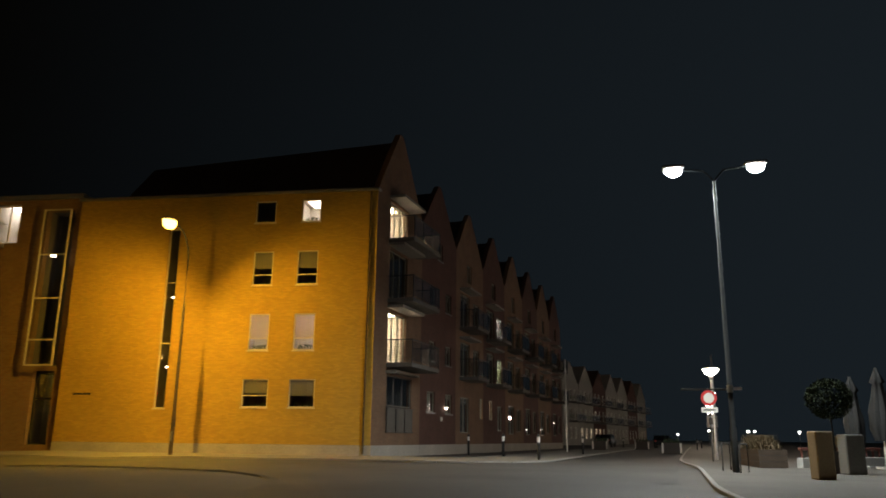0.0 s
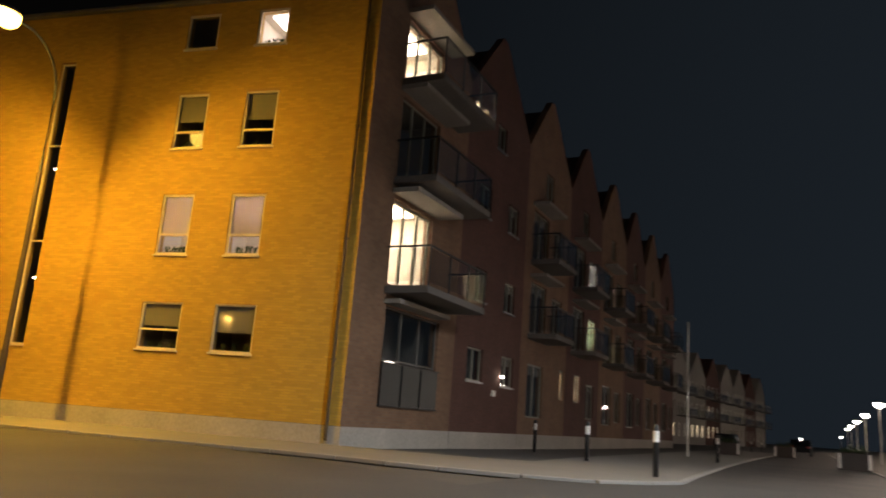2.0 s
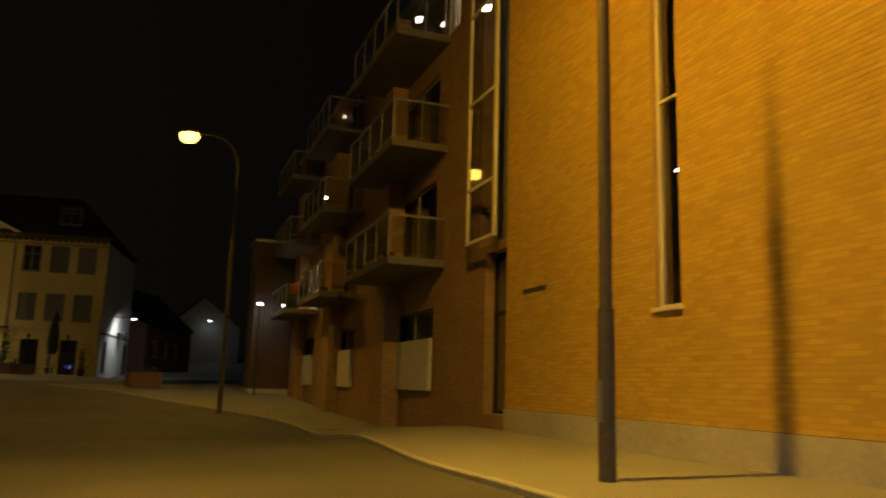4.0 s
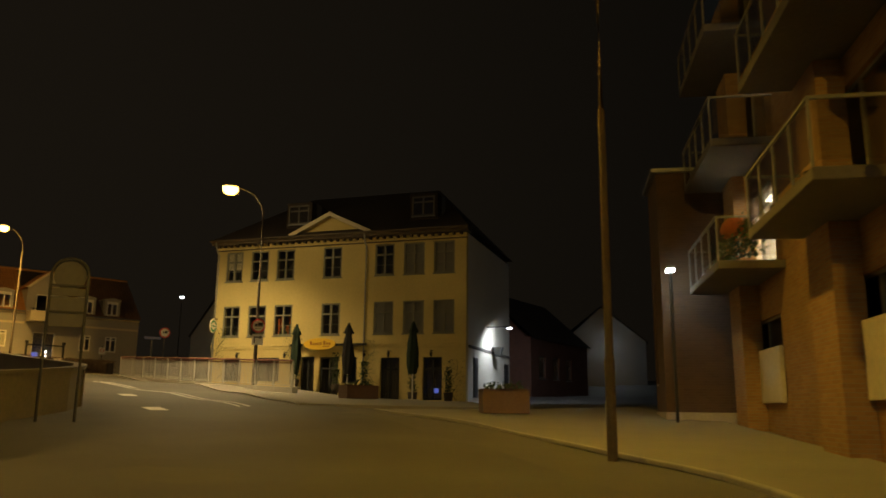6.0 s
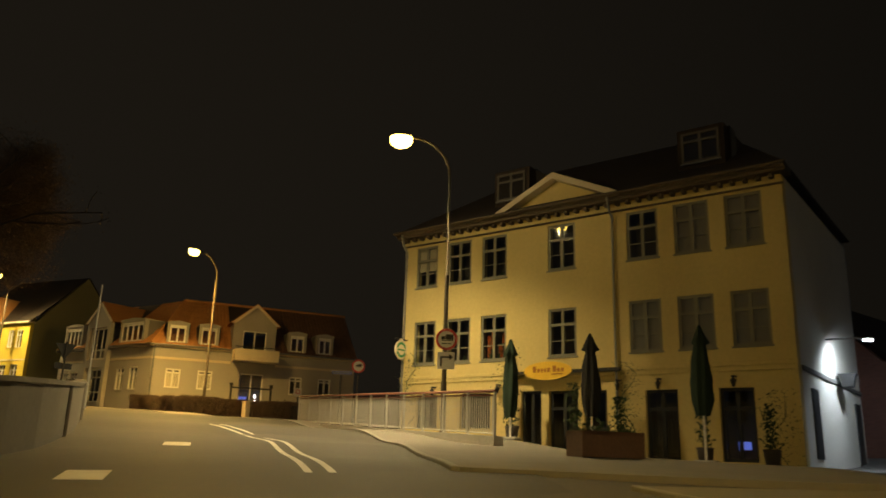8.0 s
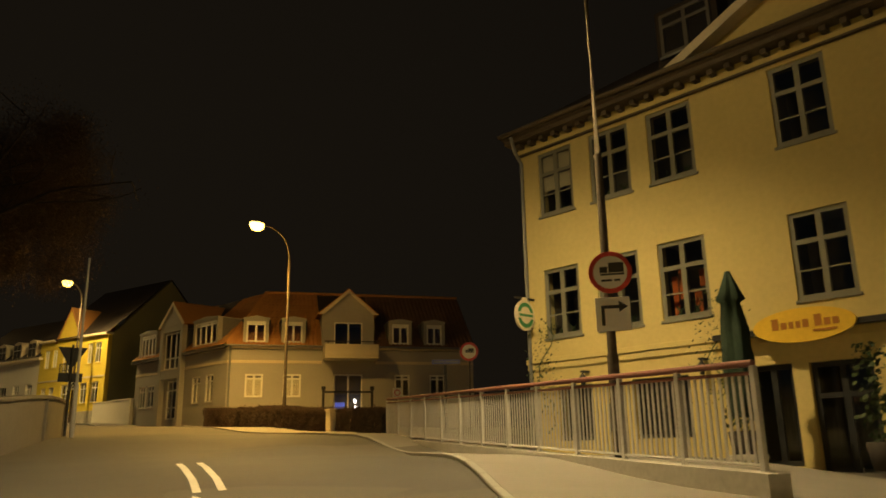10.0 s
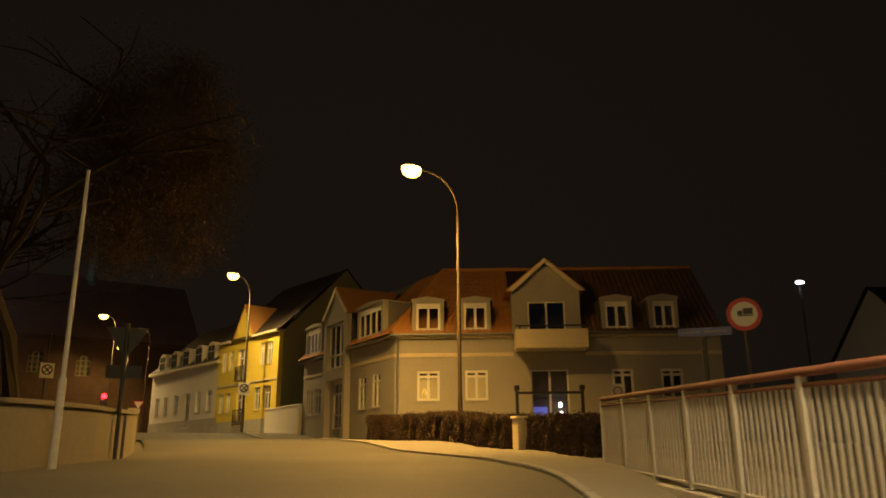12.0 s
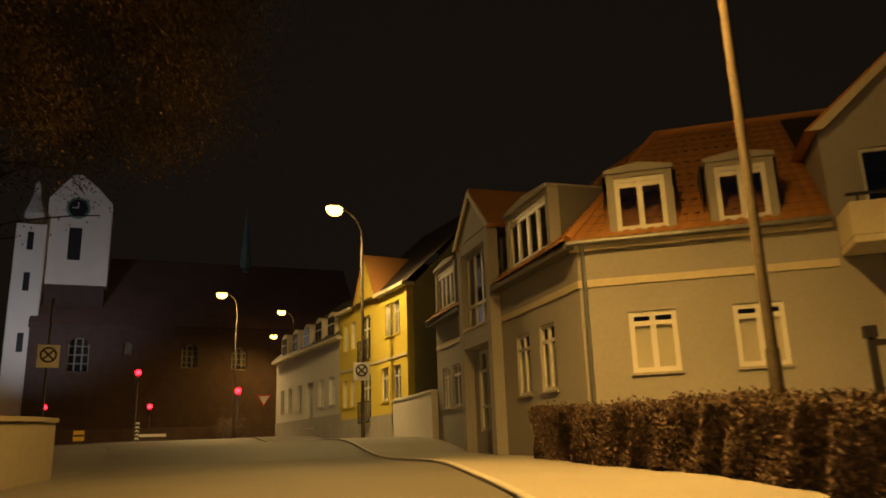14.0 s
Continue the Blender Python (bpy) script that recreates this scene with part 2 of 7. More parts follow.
M["grey_paint"] = surface("grey_window_paint", (0.22, 0.212, 0.165), 0.5, vary=0.08, fine=20, bump=0.03)
M["dark_door"] = surface("dark_door_paint", (0.03, 0.032, 0.035), 0.4, vary=0.2, fine=15, bump=0.05)
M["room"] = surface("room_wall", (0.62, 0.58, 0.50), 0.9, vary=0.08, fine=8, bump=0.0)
# the same room wall with the gloom of an unlit room in its colour
M["room_shaded"] = surface("shaded_room_wall", (0.16, 0.15, 0.14), 0.9, vary=0.1, fine=8, bump=0.0)
M["blind"] = surface("grey_roller_blind", (0.33, 0.31, 0.28), 0.85, vary=0.06, fine=60, bump=0.05)
M["blind_pink"] = thin_cloth("pale_roller_blind", (0.80, 0.72, 0.70))
M["curtain"] = surface("cream_curtain", (0.80, 0.74, 0.62), 0.9, vary=0.08, fine=12, bump=0.1)
M["pot"] = surface("dark_pot", (0.06, 0.05, 0.045), 0.7, vary=0.2, fine=20)
M["terracotta"] = surface("red_brown_planter", (0.13, 0.08, 0.062), 0.8, vary=0.22, fine=14, bump=0.2)
M["leaf"] = surface("evergreen_leaf", (0.045, 0.075, 0.028), 0.7, vary=0.4, fine=6, coarse=0.8, bump=0.0, island=0.8)
# ball tree leaf: the lack of lamplight on it is in the dark colour
M["leaf_shaded"] = surface("shaded_box_leaf", (0.02, 0.026, 0.014), 0.9, spec=0.05, vary=0.3, fine=6, coarse=0.8, bump=0.0, island=0.7)
M["hedge_leaf"] = surface("brown_hedge_leaf", (0.085, 0.055, 0.034), 0.8, vary=0.3, fine=5, coarse=0.8, bump=0.0, island=1.0)
M["dry_grass"] = surface("dry_grass", (0.13, 0.095, 0.05), 0.85, vary=0.3, fine=6, coarse=0.8, bump=0.0, island=0.8)
M["bark"] = surface("bark", (0.028, 0.021, 0.016), 0.9, vary=0.35, fine=16, coarse=1.5, bump=0.6, depth=0.02)
M["autumn_leaf"] = surface("brown_leaf", (0.075, 0.046, 0.022), 0.8, vary=0.4, fine=4, bump=0.0, island=1.0)
M["canvas_green"] = surface("dark_green_canvas", (0.016, 0.036, 0.022), 0.85, vary=0.3, fine=14, bump=0.25, depth=0.01)
M["canvas_black"] = surface("black_canvas", (0.022, 0.022, 0.022), 0.85, vary=0.3, fine=14, bump=0.25)
M["sign_red"] = surface("sign_red", (0.55, 0.03, 0.03), 0.45, vary=0.06, fine=20, bump=0.0)
M["sign_white"] = surface("sign_white", (0.78, 0.76, 0.72), 0.45, vary=0.05, fine=20, bump=0.0)
M["sign_black"] = surface("sign_black", (0.015, 0.015, 0.015), 0.45, vary=0.1, fine=20, bump=0.0)
M["sign_blue"] = surface("sign_blue", (0.10, 0.12, 0.38), 0.45, vary=0.08, fine=20, bump=0.0)
M["sign_yellow"] = surface("sign_yellow", (0.80, 0.52, 0.04), 0.5, vary=0.1, fine=14, bump=0.0)
M["sign_green"] = surface("sign_green", (0.04, 0.22, 0.08), 0.5, vary=0.1, fine=14, bump=0.0)
M["sign_rust"] = surface("sign_letter_red", (0.42, 0.17, 0.02), 0.5, vary=0.1, fine=14, bump=0.0)
M["wood"] = surface("weathered_wood", (0.085, 0.06, 0.042), 0.8, vary=0.3, fine=18, coarse=2, bump=0.3)
M["car_dark"] = surface("dark_car_paint", (0.018, 0.02, 0.024), 0.25, vary=0.2, fine=3, bump=0.0)
M["rubber"] = surface("rubber", (0.02, 0.02, 0.02), 0.85, vary=0.2, fine=20)
M["slate"] = surface("church_roof", (0.26, 0.16, 0.135), 0.85, vary=0.3, fine=6, coarse=0.4, bump=0.3, depth=0.03)
M["copper"] = surface("verdigris_copper", (0.16, 0.24, 0.23), 0.6, vary=0.25, fine=6, bump=0.1)
M["glass"] = pane_glass("window_glass")
M["pipe_brown"] = surface("brown_painted_pipe", (0.12, 0.085, 0.05), 0.7, spec=0.2, vary=0.2, fine=15, bump=0.05)
M["sign_back"] = surface("sign_back_aluminium", (0.13, 0.125, 0.115), 0.6, vary=0.14, fine=9, coarse=1.5, bump=0.04)
M["quay_stone"] = surface("worn_quay_paving", (0.13, 0.12, 0.105), 0.85, vary=0.3, fine=40, coarse=0.5, bump=0.3)
M["rail_red"] = surface("dull_red_paint", (0.2, 0.075, 0.06), 0.75, vary=0.25, fine=14, bump=0.1)
M["cabinet_tan"] = surface("tan_cabinet_board", (0.30, 0.23, 0.14), 0.8, vary=0.15, fine=14, bump=0.1)
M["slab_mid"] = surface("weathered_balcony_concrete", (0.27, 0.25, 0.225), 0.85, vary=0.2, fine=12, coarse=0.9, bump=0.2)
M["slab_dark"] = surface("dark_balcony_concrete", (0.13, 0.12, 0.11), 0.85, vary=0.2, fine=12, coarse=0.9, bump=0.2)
M["frosted"] = surface("frosted_balcony_glass", (0.024, 0.031, 0.031), 0.5, vary=0.08, fine=5, bump=0.0)
M["orange_cloth"] = surface("orange_cloth", (0.45, 0.13, 0.03), 0.9, vary=0.3, fine=6, bump=0.1)
M["glow_sodium"] = glowing("sodium_lens", (1.0, 0.62, 0.10), 9)
M["glow_cold"] = glowing("cold_lens", (0.85, 0.95, 1.0), 60)
M["glow_side"] = glowing("cold_wall_lamp_lens", (0.80, 0.93, 1.0), 22)
M["glow_warm"] = glowing("warm_lens", (1.0, 0.86, 0.68), 30)
M["glow_red"] = glowing("red_signal_lens", (1.0, 0.003, 0.004), 55)
M["glow_room"] = glowing("ceiling_lamp_glass", (1.0, 0.82, 0.60), 17)
M["glow_pale"] = glowing("pale_ceiling_lamp_glass", (1.0, 0.87, 0.82), 9)
M["glow_green_room"] = glowing("cool_ceiling_lamp_glass", (0.82, 1.0, 0.72), 40)
M["glow_cool_room"] = glowing("blueish_ceiling_lamp_glass", (0.80, 0.87, 1.0), 45)
M["glow_blue"] = glowing("blue_glow", (0.20, 0.26, 1.0), 0.4)
M["glow_far"] = glowing("far_lamp_glass", (1.0, 0.93, 0.82), 9)


# ---- building blocks ----
def box(bm, x0, x1, y0, y1, z0, z1):
    v = [bm.verts.new((x, y, z)) for z in (z0, z1) for y in (y0, y1) for x in (x0, x1)]
    for a, b, c, d in ((0, 2, 3, 1), (4, 5, 7, 6), (0, 1, 5, 4), (2, 6, 7, 3), (0, 4, 6, 2), (1, 3, 7, 5)):
        bm.faces.new((v[a], v[b], v[c], v[d]))


def solid(bm, outline, y0, y1):
    """An outline in x and z, drawn out from y0 to y1."""
    front, back = [bm.verts.new((x, y0, z)) for x, z in outline], [bm.verts.new((x, y1, z)) for x, z in outline]
    bm.faces.new(front)
    bm.faces.new(back[::-1])
    for a in range(len(outline)):
        b = (a + 1) % len(outline)
        bm.faces.new((front[b], front[a], back[a], back[b]))


def plate(bm, outline, z0, z1):
    """An outline in x and y, drawn up from z0 to z1."""
    low, high = [bm.verts.new((x, y, z0)) for x, y in outline], [bm.verts.new((x, y, z1)) for x, y in outline]
    bm.faces.new(low[::-1])
    bm.faces.new(high)
    for a in range(len(outline)):
        b = (a + 1) % len(outline)
        bm.faces.new((low[a], low[b], high[b], high[a]))


def tube(bm, points, radii, sides=10, caps=True):
    """A round bar along points, tapering by radii."""
    rings = []
    for n, p in enumerate(points):
        p = Vector(p)
        way = (Vector(points[min(n + 1, len(points) - 1)]) - Vector(points[max(n - 1, 0)])).normalized()
        side = way.cross(Vector((0, 0, 1)))
        side = Vector((1, 0, 0)) if side.length < 1e-3 else side.normalized()
        up = side.cross(way).normalized()
        r = radii[min(n, len(radii) - 1)]
        rings.append([bm.verts.new(p + r * (math.cos(a) * side + math.sin(a) * up)) for a in (2 * math.pi * k / sides for k in range(sides))])
    for one, two in zip(rings, rings[1:]):
        for k in range(sides):
            bm.faces.new((one[k], one[(k + 1) % sides], two[(k + 1) % sides], two[k]))
    if caps:
        # the end discs have corners of their own, so that the round side shades evenly
        bm.faces.new([bm.verts.new(v.co) for v in rings[0][::-1]])
        bm.faces.new([bm.verts.new(v.co) for v in rings[-1]])


def spun(bm, profile, at=(0, 0, 0), sides=16):
    """A turned shape from radius and height pairs, about the vertical."""
    rings = [[bm.verts.new((at[0] + r * math.cos(a), at[1] + r * math.sin(a), at[2] + z)) for a in (2 * math.pi * k / sides for k in range(sides))] for r, z in profile]
    for one, two in zip(rings, rings[1:]):
        for k in range(sides):
            bm.faces.new((one[k], one[(k + 1) % sides], two[(k + 1) % sides], two[k]))
    bm.faces.new(rings[0][::-1])
    bm.faces.new(rings[-1])


def mesh_of(name, bm, material, bevel=0.0, smooth=False):
    if bevel:
        bmesh.ops.bevel(bm, geom=bm.edges[:], offset=bevel, segments=1, affect="EDGES", clamp_overlap=True)
    bmesh.ops.recalc_face_normals(bm, faces=bm.faces[:])
    data = bpy.data.meshes.new(name)
    bm.to_mesh(data)
    bm.free()
    data.materials.append(material)
    if smooth:
        data.shade_smooth()
    return data


def part(name, bm, material, parent, label="", bevel=0.0, smooth=False):
    ob = new(name, mesh_of(name, bm, material, bevel, smooth))
    ob.parent = parent
    return tagged(ob, label)


def boxes(name, material, parent, *extents, label="", bevel=0.0, place=None):
    """One box-shaped part for each of the extents; the first is returned."""
    made = []
    for e in extents:
        bm = bmesh.new()
        box(bm, *e)
        made.append(part(name, bm, material, parent, label, bevel))
        if place is not None:
            made[-1].matrix_local = place
    return made[0]


def thing(name, m, label, category, group="", kind=""):
    ob = new(name)
    ob.empty_display_size = 0.2
    ob.matrix_world = m
    return tagged(ob, label, category, group, kind)


def lone(name, bm, material, m, label, category, group="", kind="", bevel=0.0, smooth=False):
    ob = new(name, mesh_of(name, bm, material, bevel, smooth))
    ob.matrix_world = m
    return tagged(ob, label, category, group, kind)


def holed_wall(bm, u0, u1, z0, z1, thick, holes, y0=0.0):
    """A wall from u0 to u1 with real openings (left, right, bottom, top)."""
    us = sorted({u0, u1, *(h[0] for h in holes), *(h[1] for h in holes)})
    zs = sorted({z0, z1, *(h[2] for h in holes), *(h[3] for h in holes)})
    us, zs = [u for u in us if u0 <= u <= u1], [z for z in zs if z0 <= z <= z1]
    inside = lambda u, z: any(h[0] < u < h[1] and h[2] < z < h[3] for h in holes)
    full = {(a, b): not inside((us[a] + us[a + 1]) / 2, (zs[b] + zs[b + 1]) / 2) for a in range(len(us) - 1) for b in range(len(zs) - 1)}
    quad = lambda *p: bm.faces.new([bm.verts.new(q) for q in p])
    for (a, b), there in full.items():
        if not there:
            continue
        p, q, r, s = us[a], us[a + 1], zs[b], zs[b + 1]
        quad((p, y0, r), (q, y0, r), (q, y0, s), (p, y0, s))
        quad((p, y0 + thick, r), (p, y0 + thick, s), (q, y0 + thick, s), (q, y0 + thick, r))
        if not full.get((a - 1, b)):
            quad((p, y0, r), (p, y0, s), (p, y0 + thick, s), (p, y0 + thick, r))
        if not full.get((a + 1, b)):
            quad((q, y0, r), (q, y0 + thick, r), (q, y0 + thick, s), (q, y0, s))
        if not full.get((a, b - 1)):
            quad((p, y0, r), (p, y0 + thick, r), (q, y0 + thick, r), (q, y0, r))
        if not full.get((a, b + 1)):
            quad((p, y0, s), (q, y0, s), (q, y0 + thick, s), (p, y0 + thick, s))
    bmesh.ops.remove_doubles(bm, verts=bm.verts[:], dist=1e-4)


def hollow(bm, x0, x1, y0, y1, z0, z1):
    """A room without its front."""
    v = [bm.verts.new((x, y, z)) for z in (z0, z1) for y in (y0, y1) for x in (x0, x1)]
    for f in ((0, 1, 3, 2), (4, 6, 7, 5), (2, 3, 7, 6), (0, 2, 6, 4), (1, 5, 7, 3)):
        bm.faces.new([v[k] for k in f])


def window(house, u0, u1, z0, z1, paint="white_paint", mull=(), trans=(), bar=0.06, inset=0.09, y=0.0, wall=0.3, sill=0.05, sill_mat="zinc",
           blind=0.0, blind_mat="blind", lit="", bars=(), deep=1.1, name="window", label="", clutter=0, cafe=0.0):
    """A framed window in its opening, with panes, sill, the room behind it, and a blind or a lit lamp if it has one.
    mull and trans: where its posts and rails stand, as parts of its width and height; bars: thin glazing bars."""
    w, h = u1 - u0, z1 - z0
    f0, f1 = y + inset, y + inset + 0.07
    bm = bmesh.new()
    xs = [u0 + bar] + [e for m in mull for e in (u0 + m * w - bar * 0.6, u0 + m * w + bar * 0.6)] + [u1 - bar]
    zs = [z0 + bar] + [e for m in trans for e in (z0 + m * h - bar * 0.5, z0 + m * h + bar * 0.5)] + [z1 - bar]
    cells = [(xs[k], xs[k + 1], zs[j], zs[j + 1]) for k in range(0, len(xs), 2) for j in range(0, len(zs), 2)]
    holed_wall(bm, u0, u1, z0, z1, 0.07, cells, f0)
    frame_ob = part(name, bm, M[paint], house, label)
    for k in range(0, len(xs), 2):
        for m in bars:
            boxes("glazing_bar", M[paint], frame_ob, (xs[k], xs[k + 1], f0 + 0.01, f1 - 0.01, z0 + m * h - 0.014, z0 + m * h + 0.014))
    for k in range(0, len(xs), 2):
        for j in range(0, len(zs), 2):
            boxes("pane", M["glass"], frame_ob, (xs[k], xs[k + 1], f0 + 0.03, f0 + 0.036, zs[j], zs[j + 1]))
    if sill:
        boxes("sill", M[sill_mat], frame_ob, (u0 - 0.04, u1 + 0.04, y - sill, f0 + 0.02, z0 - 0.055, z0), bevel=0.006)
    bm = bmesh.new()
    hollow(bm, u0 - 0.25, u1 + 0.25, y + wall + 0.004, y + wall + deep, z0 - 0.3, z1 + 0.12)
    # unlit rooms get walls with the darkness already in their colour
    part("room", bm, M["room" if lit else "room_shaded"], frame_ob)
    if blind:
        boxes("blind", M[blind_mat], frame_ob, (u0 + bar, u1 - bar, f1 + 0.006, f1 + 0.014, z1 - blind * h, z1 - bar * 0.5), label="lowered roller blind")
    if cafe:
        boxes("curtain", M["curtain"], frame_ob, (u0 + bar, u1 - bar, f1 + 0.006, f1 + 0.014, z0 + bar * 0.5, z0 + cafe * h), label="pale half curtain")
    if lit:
        boxes("ceiling_lamp", M[lit], frame_ob, (u0 + 0.12 * w, u1 - 0.12 * w, y + wall + 0.25, y + wall + deep * 0.8, z1 + 0.05, z1 + 0.09), label="lit ceiling lamp seen through the window")
    rnd = random.Random(int(abs(u0 * 97 + z0 * 31) * 10))
    for k in range(clutter):
        x = u0 + bar + 0.1 + (w - 2 * bar - 0.2) * (k + 0.5 + rnd.uniform(-0.2, 0.2)) / clutter
        bm = bmesh.new()
        r, t = rnd.uniform(0.035, 0.06), rnd.uniform(0.07, 0.13)
        spun(bm, ((r * 0.8, 0), (r, t), (r * 0.85, t)), (x, f1 + 0.09, z0 + bar * 0.5), 8)
        for _ in range(9):
            a, b = rnd.uniform(0, 6.3), rnd.uniform(0.05, 0.16)
            tip = Vector((x + math.cos(a) * b * 0.6, f1 + 0.09 + math.sin(a) * b * 0.3, z0 + bar * 0.5 + t + b))
            q = [Vector((x, f1 + 0.09, z0 + bar * 0.5 + t)), tip + Vector((0.02, 0, -0.03)), tip, tip + Vector((-0.02, 0, -0.03))]
            bm.faces.new([bm.verts.new(p) for p in q])
        part("potted_plant", bm, M["leaf"], frame_ob)
    return frame_ob


def ground_strip(left, right, lift, thick=0.0):
    """A sheet between two lines of points, draped on the land."""
    bm = bmesh.new()
    rows = []
    for (a, b), (c, d) in zip(left, right):
        row = []
        for k in range(5):
            x, y = a + (c - a) * k / 4, b + (d - b) * k / 4
            row.append(bm.verts.new((x, y, land(x, y) + lift)))
        rows.append(row)
    for one, two in zip(rows, rows[1:]):
        for k in range(4):
            bm.faces.new((one[k], one[k + 1], two[k + 1], two[k]))
    if thick:
        ring = bm.faces[:]
        made = bmesh.ops.extrude_face_region(bm, geom=ring)
        bmesh.ops.translate(bm, verts=[v for v in made["geom"] if isinstance(v, bmesh.types.BMVert)], vec=(0, 0, -thick))
    return bm


def dense(points, step=1.0):
    """Points every step metres along a smooth line through the given ones."""
    out = []
    n = len(points)
    for k in range(n - 1):
        p0, p1, p2, p3 = (Vector((*points[min(max(j, 0), n - 1)][:2], 0)) for j in (k - 1, k, k + 1, k + 2))
        m = max(2, int((p2 - p1).length / step))
        for j in range(m):
            t = j / m
            q = 0.5 * (2 * p1 + (p2 - p0) * t + (2 * p0 - 5 * p1 + 4 * p2 - p3) * t * t + (3 * p1 - p0 - 3 * p2 + p3) * t ** 3)
            out.append((q.x, q.y))
    out.append(tuple(points[-1][:2]))
    return out


def shifted(line, off):
    """The line moved off metres to its left."""
    out = []
    for k, p in enumerate(line):
        a, b = line[max(k - 1, 0)], line[min(k + 1, len(line) - 1)]
        dx, dy = b[0] - a[0], b[1] - a[1]
        s = math.hypot(dx, dy) or 1
        out.append((p[0] - dy / s * off, p[1] + dx / s * off))
    return out


# ---- ground, road, pavements ----
bm = bmesh.new()
xs = [-400, -250, -160, -120] + list(range(-100, 61, 4)) + [80, 120, 200, 400]
ys = [-400, -250, -180] + list(range(-140, 101, 4)) + [120, 160, 240, 400]
grid = [[bm.verts.new((x, y, land(x, y) - 0.03)) for x in xs] for y in ys]
for a in range(len(ys) - 1):
    for b in range(len(xs) - 1):
        bm.faces.new((grid[a][b], grid[a][b + 1], grid[a + 1][b + 1], grid[a + 1][b]))
lone("ground", bm, M["ground"], Matrix(), "dark paved ground of the town at night", "ground", kind="structure", smooth=True)

# the quay street runs on northwards; the side street bends up the hill to the church
ROAD = [(8.2, -70), (8.3, -45), (7.6, -30), (6.5, -17), (2.6, -10), (-3.5, -7.2), (-11, -6.7), (-19.5, -7), (-27, -9.2), (-34, -13.2), (-41, -18.3), (-47.5, -24.5), (-53, -32.5), (-57, -41), (-59.3, -52), (-59.6, -66), (-58.2, -82), (-56.5, -98)]
road_line = dense(ROAD)
lone("road", ground_strip(shifted(road_line, 4.3), shifted(road_line, -4.3), 0.006), M["asphalt"], Matrix(), "worn dark asphalt side street climbing the hill", "road", kind="structure", smooth=True)
QUAY = [(7.2, -14), (8.6, -4), (10.2, 6), (13.5, 26), (18.2, 54), (24.8, 94)]
quay_line = dense(QUAY, 2.0)
lone("road", ground_strip(shifted(quay_line, 3.6), shifted(quay_line, -3.6), 0.010), M["asphalt"], Matrix(), "asphalt quay street running between houses and lamps", "road", kind="structure", smooth=True)


def pavement(name, inner, outer, label, paving="slab"):
    """A raised pavement between its kerb line (inner) and its back line (outer), with a kerb of granite stones."""
    a, b = dense(inner), dense(outer)
    n = max(len(a), len(b))
    pick = lambda line: [line[round(k * (len(line) - 1) / (n - 1))] for k in range(n)]
    a, b = pick(a), pick(b)
    base = lone(name, ground_strip(a, b, 0.055, 0.1), M[paving], Matrix(), label, "pavement", kind="structure")
    side = 1 if (a[1][0] - a[0][0]) * (b[0][1] - a[0][1]) - (a[1][1] - a[0][1]) * (b[0][0] - a[0][0]) > 0 else -1
    bm = bmesh.new()
    box(bm, 0, 0.94, -0.13, 0, 0, 0.085)
    stone = mesh_of("kerb_stone", bm, M["kerb"], 0.015)
    walk_on = 0.0
    for k in range(len(a) - 1):
        p, q = Vector((*a[k], land(*a[k]))), Vector((*a[k + 1], land(*a[k + 1])))
        ob = new("kerb_stone", stone)
        ob.parent = base
        way = q - p
        turn = math.degrees(math.atan2(way.y, way.x))
        ob.matrix_world = pose(p.x, p.y, p.z - 0.02, 0, -math.degrees(math.asin(way.z / max(way.length, 1e-6))), turn) @ Matrix.Diagonal((way.length / 0.955, 1 if side > 0 else -1, 1, 1))
    return base


pavement("pavement", [(7.6, -1.5), (6.2, -3.3), (3.5, -3.6), (0, -3.2), (-7, -3.1), (-15, -2.7), (-25.8, -2.4), (-30.5, -4.0), (-36, -7.0), (-39.3, -10.5)],
         [(4.5, 1.0), (3.2, 0.2), (0.5, -0.02), (-0.2, -0.02), (-7, -0.02), (-15, -0.02), (-26, -0.02), (-33, -0.02), (-40.5, -0.6), (-45, -2.5)], "pale slab pavement along the brick house, with granite kerb")
pavement("pavement", [(7.6, -1.5), (9.4, 12), (13, 34), (17.5, 60)], [(4.5, 1.0), (5.6, 12), (8.8, 34), (13.2, 60)], "slab pavement in front of the gabled quay houses")
pavement("pavement", [(-39.3, -12.9), (-43.9, -16.4), (-49.0, -20.9), (-53.8, -27.2), (-57.8, -35), (-60.2, -43.5), (-62.0, -52), (-62.4, -60), (-62.4, -70), (-61.8, -82)],
         [(-42.5, -7.5), (-48, -10), (-54.6, -22), (-58.6, -28.5), (-61.6, -36), (-63.2, -43), (-64.4, -51), (-65.4, -60), (-66, -70), (-64.2, -83.5)], "slab pavement between the road and the pale houses")
pavement("pavement", [(11.0, -28), (11.2, -18.4), (11.9, -12.2), (12.8, -5), (13.5, 4), (16.0, 20.6), (20.6, 50), (26, 84)], [(24, -28), (24, -18), (24.5, -12), (25, -5), (25, 4), (27, 20), (31, 50), (36, 84)], "broad worn quay pavement with lamps and planters", "quay_stone")

LANE = dense([(-44.0, -5.2), (-54.0, -3.6), (-66.0, -2.2), (-78.0, 1.4), (-96.0, 5.5)])
lone("road", ground_strip(shifted(LANE, 2.3), shifted(LANE, -2.3), 0.012), M["asphalt"], Matrix(), "narrow asphalt lane climbing beside the inn", "road", kind="structure", smooth=True)

